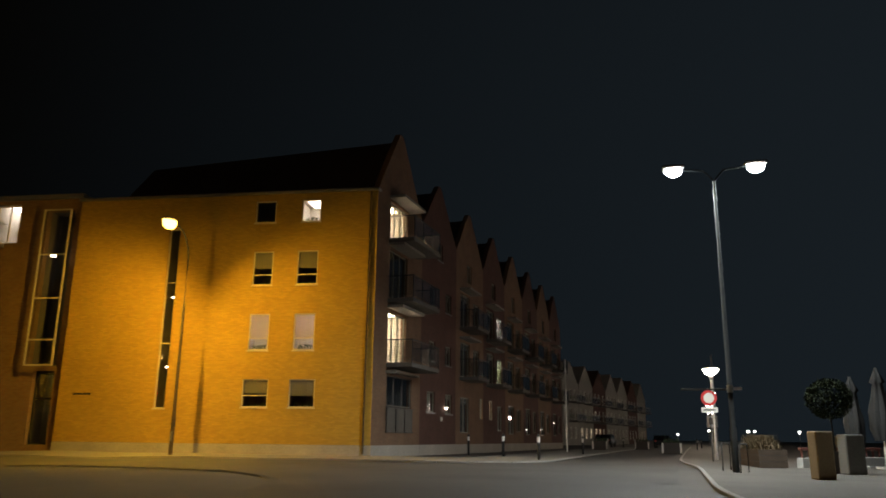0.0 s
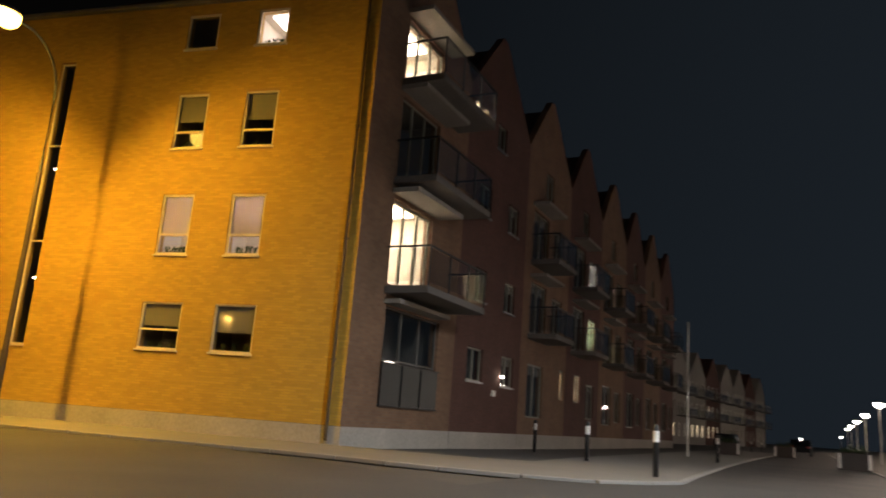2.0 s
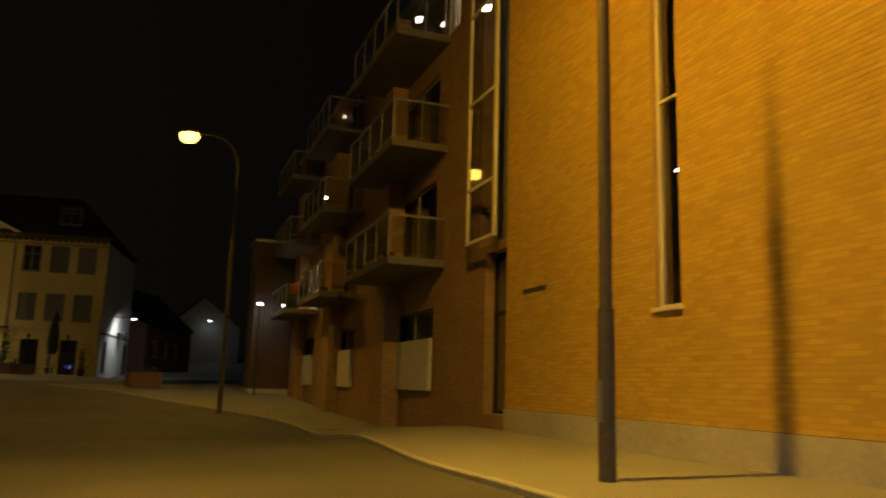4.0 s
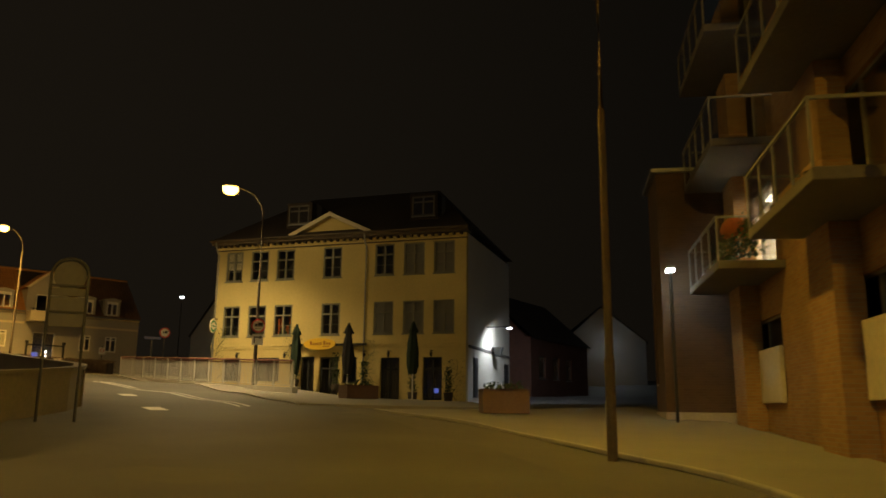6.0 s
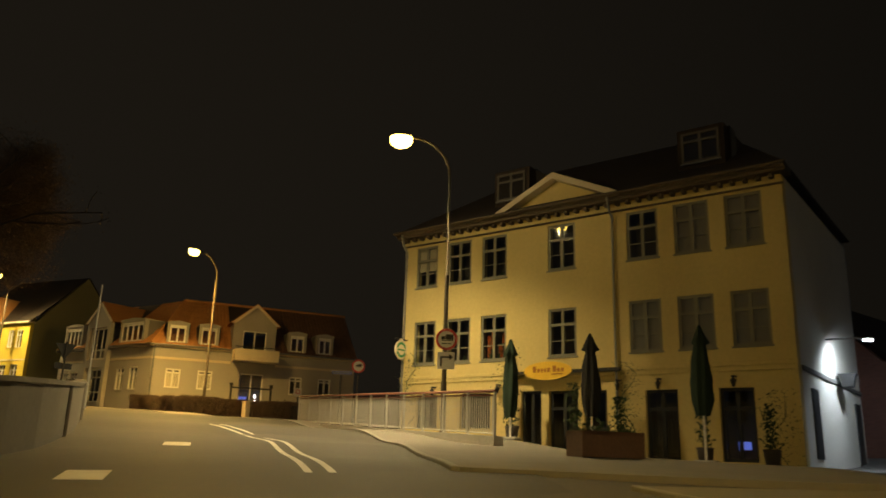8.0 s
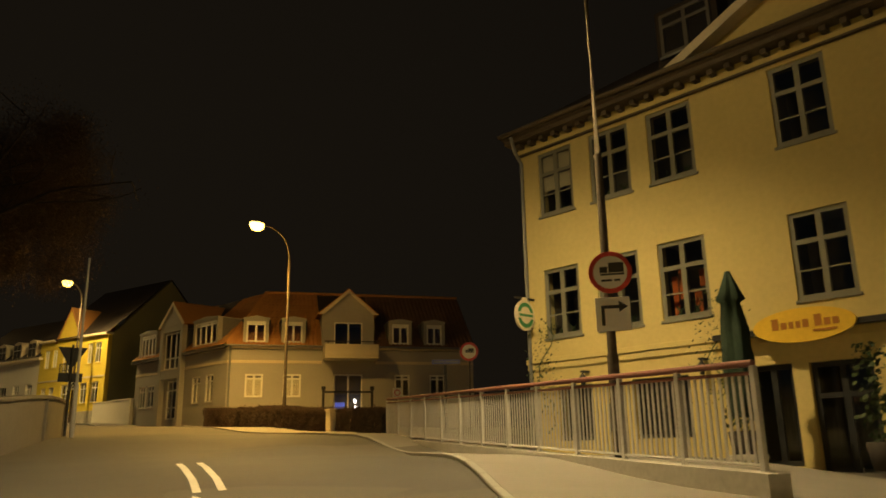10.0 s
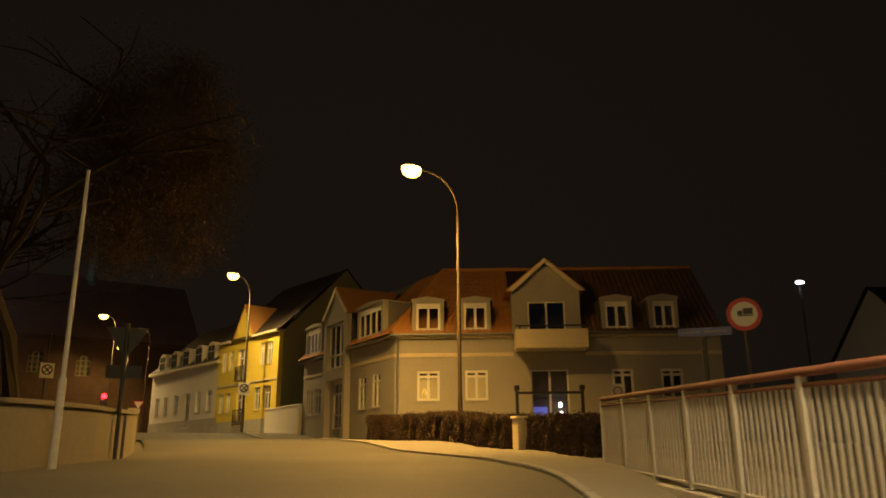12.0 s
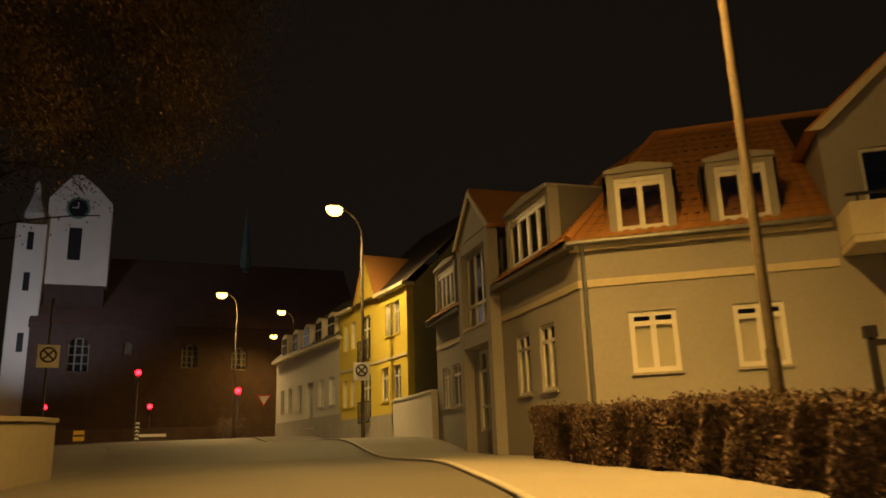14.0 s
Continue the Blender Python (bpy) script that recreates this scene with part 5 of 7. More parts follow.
# ---- street lamps ----
def street_lamp(base, head, watts, colour=SODIUM, joint=6.1, label="tall bent steel street lamp with a glowing sodium head", glow="glow_sodium", tilt=0.3, cone=179, soft=0.7, stray=0.04, wings=(), arm="pole_brown"):
    """A tapered pole that bends out over the road to its lantern."""
    b, h = Vector(base), Vector(head)
    lamp = thing("street_lamp", Matrix.Translation(b), label, "street lamp", "sodium street lamps")
    rel = h - b
    flat = Vector((rel.x, rel.y, 0))
    out = flat.normalized()
    reach = flat.length
    bm = bmesh.new()
    tube(bm, [(0, 0, -0.2), (0, 0, 1.6)], [0.085], 12)
    tube(bm, [(0, 0, 1.6), (0, 0, joint)], [0.07, 0.06], 12)
    part("pole", bm, M["pole_brown"], lamp, smooth=True)
    boxes("hatch", M["paint_pole"], lamp, (-0.04, 0.04, -0.094, -0.07, 0.5, 0.9))
    bm = bmesh.new()
    bend = []
    r = min(reach * 0.75, 1.3)
    top = rel.z - 0.02
    bend.append(Vector((0, 0, joint)))
    bend.append(Vector((0, 0, top - r)))
    for k in range(1, 7):
        a = radians(13 * k)
        bend.append(out * (r * (1 - math.cos(a))) + Vector((0, 0, top - r + r * math.sin(a))))
    bend.append(out * (reach - 0.35) + Vector((0, 0, top)))
    tube(bm, [tuple(p) for p in bend], [0.045, 0.04], 10)
    part("arm", bm, M[arm], lamp, smooth=True)
    # the lantern: a flattened housing with the lens below
    turn = math.degrees(math.atan2(out.y, out.x))
    bm = bmesh.new()
    spun(bm, ((0.05, 0.16), (0.2, 0.12), (0.3, 0.04), (0.29, 0.0)), (0, 0, 0), 16)
    house_ob = part("lantern", bm, M["paint_pole"], lamp, smooth=True)
    head_at = Matrix.Translation(out * (reach - 0.1) + Vector((0, 0, rel.z - 0.02))) @ pose(0, 0, 0, 0, 0, turn) @ Matrix.Diagonal((1.3, 0.95, 1, 1))
    bm = bmesh.new()
    spun(bm, ((0.285, -0.002), (0.285, -0.12), (0.25, -0.24), (0.16, -0.33), (0.02, -0.37)), (0, 0, 0), 16)
    lens = part("lens", bm, M[glow], lamp, "glowing amber lens", smooth=True)
    house_ob.matrix_local = head_at
    lens.matrix_local = head_at
    side = Vector((-out.y, out.x, 0))
    for way in wings or (0.0,):
        aim = out * tilt + side * way
        lamp_down("street_lamp_light", (h.x, h.y, h.z - 0.42), watts / max(1, len(wings)), colour, cone, soft, aim=(aim.x, aim.y, -1))
    lamp_round("street_lamp_glow", (h.x, h.y, h.z - 0.42), watts * stray, colour, 0.12)
    return lamp


street_lamp((-7.98, -2.2, 0.05), (-8.0, -4.15, 9.62), 8600, tilt=0.0, cone=160, soft=1.0, stray=0.02, wings=(-1.05, -0.7, 0.7, 0.9), arm="galvanised")
street_lamp((-29.72, -4.05, -0.25), (-30.5, -5.91, 9.84), 1800, tilt=0.1, cone=146, soft=0.8, stray=0.02)
street_lamp((-49.86, -18.9, 1.3), (-48.98, -20.34, 10.6), 5000, (1.0, 0.71, 0.31), joint=4.8, cone=156, soft=1.0)
street_lamp((-63.05, -41.9, 2.7), (-60.98, -41.96, 12.16), 10500, SODIUM_MID, joint=8.0, cone=168, soft=1.0, stray=0.06)
street_lamp((-64.6, -65.2, 3.75), (-63.22, -64.77, 13.2), 4600, SODIUM_PALE, joint=8.0, tilt=0.05, cone=165, soft=1.0, stray=0.02, wings=(-0.6, 0.6))
street_lamp((-62.4, -89.3, 4.2), (-61.22, -89.15, 14.27), 6500, SODIUM_PALE, joint=8.0, tilt=0.0, cone=160, stray=0.07)
street_lamp((-69.0, -103.4, 4.4), (-67.86, -103.3, 15.73), 4000, SODIUM_MID, joint=8.0)
street_lamp((-70.9, -119.5, 4.5), (-69.86, -119.4, 15.91), 3000, SODIUM_MID, joint=8.0)

# the double lamp at the junction
double = thing("street_lamp", pose(13.15, -9.0, -0.1, 0, 0, -3), "tall grey street lamp with two cold white heads", "street lamp")
bm = bmesh.new()
tube(bm, [(0, 0, -0.2), (0, 0, 1.3), (0, 0, 1.32), (0, 0, 8.9)], [0.1, 0.1, 0.075, 0.05], 12)
part("pole", bm, M["pole_dark"], double, smooth=True)
bm = bmesh.new()
tube(bm, [(-1.2, 0, 9.35), (-0.3, 0, 9.25), (0, 0, 8.9), (0.3, 0, 9.25), (1.2, 0, 9.35)], [0.035], 8)
part("arm", bm, M["pole_dark"], double, smooth=True)
for x in (-1.22, 1.28):
    bm = bmesh.new()
    box(bm, x - 0.34, x + 0.34, -0.2, 0.2, 9.36, 9.46)
    head = part("lantern", bm, M["paint_pole"], double, bevel=0.03)
    bm = bmesh.new()
    spun(bm, ((0.2, 0.0), (0.2, -0.08), (0.16, -0.18), (0.09, -0.24), (0.02, -0.26)), sides=16)
    lens = part("lens", bm, M["glow_cold"], head, "cold white glowing lens", smooth=True)
    lens.matrix_local = pose(x, 0, 9.358) @ Matrix.Diagonal((1.35, 0.95, 1, 1))
lamp_down("double_lamp_light", (11.95, -8.65, 9.1), 3200, COLD, 178, 0.6)
lamp_down("double_lamp_light", (14.45, -8.9, 9.1), 3200, COLD, 178, 0.6)

# pendant-topped quay lamps in a row
quay_lamp = thing("quay_lamp", pose(15.29, 5.73, -0.05), "grey post lamp with a glowing white mushroom head", "street lamp", "mushroom lamps along the quay")
bm = bmesh.new()
tube(bm, [(0, 0, -0.1), (0, 0, 0.8), (0, 0, 0.82), (0, 0, 3.75)], [0.075, 0.075, 0.06, 0.055], 10)
spun(bm, ((0.06, 3.7), (0.1, 3.8), (0.1, 3.915)), sides=10)
part("post", bm, M["rail_grey"], quay_lamp, smooth=True)
bm = bmesh.new()
spun(bm, ((0.07, 3.92), (0.2, 3.97), (0.31, 4.07), (0.37, 4.19), (0.36, 4.22)), sides=20)
part("lens", bm, M["glow_warm"], quay_lamp, "glowing white bowl", smooth=True)
bm = bmesh.new()
spun(bm, ((0.38, 4.222), (0.36, 4.26), (0.12, 4.34), (0.02, 4.37)), sides=20)
part("shade", bm, M["paint_pole"], quay_lamp, smooth=True)
QUAY_LAMPS = [(15.29, 5.73), (18.61, 25.15), (22.2, 45.5), (25.8, 66.0), (29.4, 86.5), (33, 107), (36.6, 127)]
for x, y in QUAY_LAMPS[1:]:
    copy_thing(quay_lamp, pose(x, y, -0.05))
for x, y in QUAY_LAMPS:
    lamp_round("quay_lamp_light", (x, y, 3.95), 2300, WARM, 0.25)

# wall-mounted cold lamps in the lane beside the inn
lamp_down("inn_side_light", (-56.58, -7.75, 4.45), 240, (0.9, 0.95, 1.0), 178, 0.6, aim=(-0.45, -0.25, -1))


def on_land(x, y, lift=0.055, turn=0.0):
    return pose(x, y, land(x, y) + lift, 0, 0, turn)


# ---- the railing before the inn ----
R0, R1 = Vector((-47.8, -16.3)), Vector((-57.0, -29.95))
span_way = (R1 - R0).normalized()
fence = thing("railing", pose(R0.x, R0.y, 1.28), "grey steel railing with upright slats and a red-brown top rail", "railing")
N_BAYS = 12
bay = (R1 - R0).length / N_BAYS
rail_foot = lambda s: Vector((*(R0 + span_way * s), 1.28 + 0.76 * s / (R1 - R0).length))
base_inv = fence.matrix_world.inverted()
bm = bmesh.new()
box(bm, -0.04, 0.04, -0.03, 0.03, 0.002, 1.1)
box(bm, -0.08, 0.08, -0.07, 0.07, 0.002, 0.014)
post_mesh = mesh_of("post", bm, M["rail_grey"], 0.006)
bm = bmesh.new()
box(bm, -0.022, 0.022, -0.006, 0.006, 0.07, 1.02)
slat_mesh = mesh_of("slat", bm, M["rail_grey"])
turn = math.degrees(math.atan2(span_way.y, span_way.x))
for k in range(N_BAYS + 1):
    p = rail_foot(k * bay)
    ob = new("post", post_mesh)
    ob.parent = fence
    ob.matrix_world = pose(p.x, p.y, p.z, 0, 0, turn)
    if k < N_BAYS:
        for j in range(1, 12):
            p = rail_foot(k * bay + bay * j / 12)
            ob = new("slat", slat_mesh)
            ob.parent = fence
            ob.matrix_world = pose(p.x, p.y, p.z, 0, 0, turn)
for z, r, mat, name in ((1.125, 0.04, "rail_red", "top_rail"), (1.02, 0.022, "rail_red", "rail"), (0.07, 0.018, "rail_grey", "rail")):
    bm = bmesh.new()
    tube(bm, [tuple(base_inv @ (rail_foot(bay * k) + Vector((0, 0, z)))) for k in range(N_BAYS + 1)], [r], 8)
    part(name, bm, M[mat], fence, smooth=True)


bm = bmesh.new()
side_way = Vector((-span_way.y, span_way.x)) * 0.14
ends = [R0 - span_way * 0.2, R1 + span_way * 0.12]
low_end, high_end = (rail_foot(0).z, rail_foot((R1 - R0).length).z)
ring = [bm.verts.new((*(p + q), z + dz)) for p, z in zip(ends, (low_end, high_end)) for q, dz in ((side_way, -0.9), (-side_way, -0.9), (-side_way, -0.002), (side_way, -0.002))]
for f in ((0, 1, 2, 3), (7, 6, 5, 4), (0, 4, 5, 1), (1, 5, 6, 2), (2, 6, 7, 3), (3, 7, 4, 0)):
    bm.faces.new([ring[k] for k in f])
lone("retaining_wall", bm, M["concrete"], Matrix(), "low concrete edge wall under the railing", "wall", kind="structure")


# ---- signs ----
def disc(parent, name, mat, r, y, z=0.0, x=0.0, thick=0.012, squash=1.0):
    bm = bmesh.new()
    solid(bm, [(x + r * math.cos(a), z + squash * r * math.sin(a)) for a in (2 * math.pi * k / 32 for k in range(32))], y, y + thick)
    return part(name, bm, M[mat], parent)


def truck_mark(parent, z, s, y):
    boxes("lorry_symbol", M["sign_black"], parent, (-0.05 * s, 0.42 * s, y - 0.004, y - 0.001, z - 0.08 * s, z + 0.24 * s), (-0.32 * s, -0.08 * s, y - 0.004, y - 0.001, z - 0.08 * s, z + 0.12 * s), (-0.3 * s, 0.42 * s, y - 0.004, y - 0.001, z - 0.16 * s, z - 0.1 * s), label="black lorry symbol")


def facing(x, y, tx, ty):
    """The turn by which a sign's face looks from x, y to tx, ty."""
    return math.degrees(math.atan2(ty - y, tx - x)) + 90


sign = thing("traffic_sign", pose(-49.82, -18.82, land(-49.7, -18.8), 0, 0, facing(-49.7, -18.8, -36, -12.2)), "round red-rimmed lorry ban with an arrow plate on a lamp post", "traffic sign")
zc = 4.11 - land(-49.7, -18.8)
disc(sign, "rim", "sign_red", 0.32, -0.17, zc)
disc(sign, "face", "sign_white", 0.25, -0.176, zc)
truck_mark(sign, zc + 0.03, 0.48, -0.176)
boxes("lettering", M["sign_black"], sign, (-0.14, 0.02, -0.18, -0.177, zc - 0.14, zc - 0.11), (0.05, 0.14, -0.18, -0.177, zc - 0.14, zc - 0.11))
plate_ob = boxes("arrow_plate", M["sign_white"], sign, (-0.25, 0.25, -0.17, -0.158, zc - 0.88, zc - 0.38), label="white plate with a black bent arrow")
bm = bmesh.new()
box(bm, -0.17, -0.12, -0.176, -0.171, zc - 0.8, zc - 0.55)
box(bm, -0.17, 0.1, -0.176, -0.171, zc - 0.55, zc - 0.5)
solid(bm, [(0.09, zc - 0.61), (0.22, zc - 0.525), (0.09, zc - 0.44)], -0.176, -0.171)
part("arrow", bm, M["sign_black"], plate_ob)
boxes("clamp", M["galvanised"], sign, (-0.09, 0.09, -0.158, 0.1, zc - 0.05, zc + 0.0), (-0.09, 0.09, -0.156, 0.1, zc - 0.7, zc - 0.65))


def posted_sign(name, x, y, z, tx, ty, label, category="traffic sign", r=0.03):
    base = land(x, y) + 0.1
    s = thing(name, pose(x, y, base, 0, 0, facing(x, y, tx, ty)), label, category)
    bm = bmesh.new()
    tube(bm, [(0, 0, -0.2), (0, 0, z - base + 0.3)], [r], 8)
    part("post", bm, M["galvanised"], s, smooth=True)
    return s, z - base


s, z = posted_sign("traffic_sign", -60.46, -29.34, 4.87, -44, -18, "small round red-rimmed lorry ban sign on its own post")
disc(s, "rim", "sign_red", 0.32, -0.05, z)
disc(s, "face", "sign_white", 0.24, -0.056, z)
truck_mark(s, z + 0.02, 0.38, -0.056)
s, z = posted_sign("street_name_sign", -59.36, -29.52, 4.05, -44, -18, "blue-grey street name plate on a pale post", "street sign", 0.045)
boxes("name_plate", M["sign_blue"], s, (-0.44, 0.5, -0.02, 0.02, z + 0.33, z + 0.48))
boxes("lettering", M["paint_pole"], s, (-0.38, -0.05, -0.025, -0.021, z + 0.385, z + 0.425), (0.02, 0.42, -0.025, -0.021, z + 0.385, z + 0.425))
s, z = posted_sign("notice_sign", -64.0, -35.77, 4.05, -47, -21, "small white notice plate with a red ring on a thin post", "sign")
boxes("plate", M["sign_white"], s, (-0.2, 0.2, -0.045, -0.035, z - 0.26, z + 0.2))
disc(s, "ring", "sign_red", 0.13, -0.049, z, thick=0.003)
disc(s, "ring_face", "sign_white", 0.095, -0.053, z, thick=0.003)
s, z = posted_sign("traffic_sign", -51.36, -38.5, 4.85, -58, -60, "give-way sign and plate seen from the back on a tall post", r=0.045)
bm = bmesh.new()
solid(bm, [(-0.44, z + 0.22), (0.44, z + 0.22), (0.0, z - 0.5)], -0.06, -0.045)
part("triangle", bm, M["black_steel"], s, "dark back of a triangular sign")
boxes("plate", M["black_steel"], s, (-0.36, 0.36, -0.06, -0.045, z - 0.89, z - 0.61), label="dark back of a rectangular plate")
s, z = posted_sign("traffic_sign", -63.72, -84.9, 6.7, -58, -60, "white give-way triangle with red border on a thin post")
bm = bmesh.new()
solid(bm, [(-0.45, z + 0.25), (0.45, z + 0.25), (0.0, z - 0.5)], -0.05, -0.04)
part("triangle", bm, M["sign_red"], s)
bm = bmesh.new()
solid(bm, [(-0.32, z + 0.18), (0.32, z + 0.18), (0.0, z - 0.34)], -0.056, -0.051)
part("triangle_face", bm, M["sign_white"], s)


bm = bmesh.new()
tube(bm, [(0, 0, -0.2), (0, 0, 1.35), (0, 0, 1.4), (0, 0, 4.85)], [0.06, 0.06, 0.038, 0.03], 12)
lone("steel_mast", bm, M["concrete"], on_land(-49.45, -34.2, 0.0), "tall pale steel mast rising beside the parapet", "pole", smooth=True)


arch = thing("traffic_sign", on_land(-31.4, -15.5, 0.0, facing(-31.4, -15.5, -46, -24)), "tall arched steel sign frame with a round plate, seen from behind", "traffic sign")
top = 3.52
bm = bmesh.new()
tube(bm, [(-0.37, 0, -0.2), (-0.37, 0, top - 0.37)] + [(-0.37 * math.cos(radians(a)), 0, top - 0.37 + 0.37 * math.sin(radians(a))) for a in range(15, 180, 15)] + [(0.37, 0, top - 0.37), (0.37, 0, -0.2)], [0.032], 8)
part("frame", bm, M["galvanised"], arch, smooth=True)
disc(arch, "disc", "sign_back", 0.33, -0.04, top - 0.38, thick=0.02)
boxes("plate", M["sign_back"], arch, (-0.34, 0.34, -0.02, 0.0, top - 0.83, top - 0.66), (-0.34, 0.34, -0.02, 0.0, top - 1.5, top - 0.85), label="plain grey back of a sign plate", bevel=0.004)
boxes("brace", M["galvanised"], arch, (-0.35, 0.35, 0.002, 0.03, top - 0.62, top - 0.58), (-0.35, 0.35, 0.002, 0.03, top - 1.2, top - 1.16))


def stop_ban(m, label):
    """A square white plate with a dark crossed ring."""
    s = thing("traffic_sign", m, label, "traffic sign")
    boxes("plate", M["sign_white"], s, (-0.32, 0.32, -0.012, 0, -0.4, 0.32), bevel=0.004)
    disc(s, "ring", "sign_black", 0.25, -0.018, 0, thick=0.004)
    disc(s, "ring_face", "sign_white", 0.19, -0.024, 0, thick=0.004)
    bm = bmesh.new()
    for a in (45, -45):
        c, n = math.cos(radians(a)), math.sin(radians(a))
        solid(bm, [(c * 0.2 - n * 0.03, n * 0.2 + c * 0.03), (c * 0.2 + n * 0.03, n * 0.2 - c * 0.03), (-c * 0.2 + n * 0.03, -n * 0.2 - c * 0.03), (-c * 0.2 - n * 0.03, -n * 0.2 + c * 0.03)], -0.03, -0.026 - 0.001 * (a > 0))
    part("cross", bm, M["sign_black"], s)
    return s


stop_ban(pose(-64.52, -65.06, 6.45, 0, 0, facing(-64.5, -65, -57, -40)), "square white stopping-ban plate on the lamp post")
s, z = posted_sign("sign_post", -53.4, -62.0, 8.1, -55, -36, "tall thin pole beside the low wall", "pole", 0.04)
stop_ban(pose(-53.42, -61.9, 6.55, 0, 0, facing(-53.4, -62, -55.5, -36)), "square white stopping-ban plate on a tall pole")


def traffic_light(x, y, z, tx, ty, poles=True):
    base = land(x, y)
    t = thing("traffic_light", pose(x, y, base, 0, 0, facing(x, y, tx, ty)), "black traffic light showing red on a steel post", "traffic light", "traffic lights at the crossing")
    h = z - base
    bm = bmesh.new()
    tube(bm, [(0, 0.12, -0.1), (0, 0.12, h + 0.3)], [0.06], 8)
    part("post", bm, M["galvanised"], t, smooth=True)
    boxes("housing", M["black_steel"], t, (-0.22, 0.22, -0.1, 0.06, h - 0.88, h + 0.22), bevel=0.02)
    for k in range(3):
        disc(t, "lens", "glow_red" if k == 0 else "sign_black", 0.21 if k == 0 else 0.17, -0.115 - 0.02 * (k == 0), h - 0.33 * k)
        bm = bmesh.new()
        for a in range(9):
            b = radians(180 * a / 8)
            c = radians(180 * (a + 1) / 8)
            if a < 8:
                q = [(0.2 * math.cos(b), -0.1, h - 0.33 * k + 0.2 * math.sin(b)), (0.2 * math.cos(c), -0.1, h - 0.33 * k + 0.2 * math.sin(c)), (0.2 * math.cos(c), -0.3, h - 0.33 * k + 0.2 * math.sin(c)), (0.2 * math.cos(b), -0.3, h - 0.33 * k + 0.2 * math.sin(b))]
                bm.faces.new([bm.verts.new(p) for p in q])
        part("visor", bm, M["black_steel"], t)
    return t


for x, y, z in ((-56.3, -101.0, 9.96), (-57.6, -114.7, 8.12), (-48.2, -119.0, 8.43), (-63.4, -95.45, 8.05)):
    traffic_light(x, y, z, -56, -36)
    lamp_round("red_light", (x, y + 0.5, z), 60, (1.0, 0.03, 0.04), 0.1)

marker = thing("marker_board", pose(-56.5, -102.5, land(-56.5, -102.5), 0, 0, facing(-56.5, -102.5, -56, -36)), "upright black board with white chevrons and a pale barrier bar", "sign")
boxes("board", M["sign_black"], marker, (-0.17, 0.17, 0.0, 0.05, -0.1, 1.75))
for k in range(5):
    bm = bmesh.new()
    z = 0.25 + 0.3 * k
    for s in (-1, 1):
        bm.faces.new([bm.verts.new(p) for p in ((0, -0.004, z + 0.13), (s * 0.16, -0.004, z), (s * 0.16, -0.004, z + 0.13), (0, -0.004, z + 0.26))])
    part("chevron", bm, M["sign_white"], marker)
boxes("bar", M["sign_white"], marker, (0.2, 2.2, 0.0, 0.05, 0.5, 0.72), label="pale barrier bar")
boxes("bar_post", M["galvanised"], marker, (2.0, 2.08, 0.052, 0.12, -0.1, 0.7))

yellow = thing("marker_post", pose(-52.2, -104.0, land(-52.2, -104.0), 0, 0, facing(-52.2, -104, -56, -36)), "short post with a yellow plate and black bar", "sign")
boxes("post", M["galvanised"], yellow, (-0.04, 0.04, 0.0, 0.06, -0.1, 1.1))
boxes("plate", M["sign_yellow"], yellow, (-0.4, 0.4, -0.03, -0.002, 0.35, 1.15), label="yellow reflecting plate")
boxes("bar", M["sign_black"], yellow, (-0.36, 0.36, -0.036, -0.031, 0.68, 0.84))

# ---- low parapet along the far side of the road ----
PARAPET = dense([(-30.5, -16.4), (-33.6, -16.9), (-36.2, -18.3), (-38.6, -20.6), (-42.6, -25.4), (-47.0, -31.4), (-50.6, -37.4), (-52.3, -41.4), (-53.6, -46.2), (-54.6, -50.6)], 1.5)
inner_l, outer_l = shifted(PARAPET, 0.11), shifted(PARAPET, -0.11)
parapet = thing("parapet_wall", Matrix(), "low pale painted parapet wall curving along the road", "wall", kind="structure")


def swept(left, right, low, high):
    bm = bmesh.new()
    rows = []
    for (a, b), (c, d) in zip(left, right):
        h = land((a + c) / 2, (b + d) / 2)
        rows.append([bm.verts.new((x, y, h + z)) for x, y, z in ((a, b, low), (c, d, low), (c, d, high), (a, b, high))])
    for one, two in zip(rows, rows[1:]):
        for k in range(4):
            bm.faces.new((one[k], one[(k + 1) % 4], two[(k + 1) % 4], two[k]))
    bm.faces.new(rows[0][::-1])
    bm.faces.new(rows[-1])
    return bm


part("wall", swept(inner_l, outer_l, -0.3, 0.98), M["parapet"], parapet)
part("coping", swept(shifted(PARAPET, 0.16), shifted(PARAPET, -0.16), 0.982, 1.06), M["parapet"], parapet)
for k in range(3, len(PARAPET) - 1, 4):
    x, y = shifted(PARAPET, -0.125)[k]
    boxes("joint_strip", M["parapet"], parapet, (x - 0.03, x + 0.03, y - 0.03, y + 0.03, land(x, y) - 0.1, land(x, y) + 0.96))


# ---- hedge, gate posts, garden things before the grey house ----
def leaf_heap(bm, place, count, size, rnd):
    """Small leaves turned every way, at places drawn by the given function."""
    for _ in range(count):
        c = place()
        a, b, d = rnd.uniform(0, 6.283), rnd.uniform(-1, 1), rnd.uniform(0.6, 1.3) * size
        n = Vector((math.cos(a) * math.sqrt(1 - b * b), math.sin(a) * math.sqrt(1 - b * b), b))
        u = n.orthogonal().normalized() * d
        w = n.cross(u)
        bm.faces.new([bm.verts.new(c + q) for q in (u, w * 0.55, -u, -w * 0.55)])


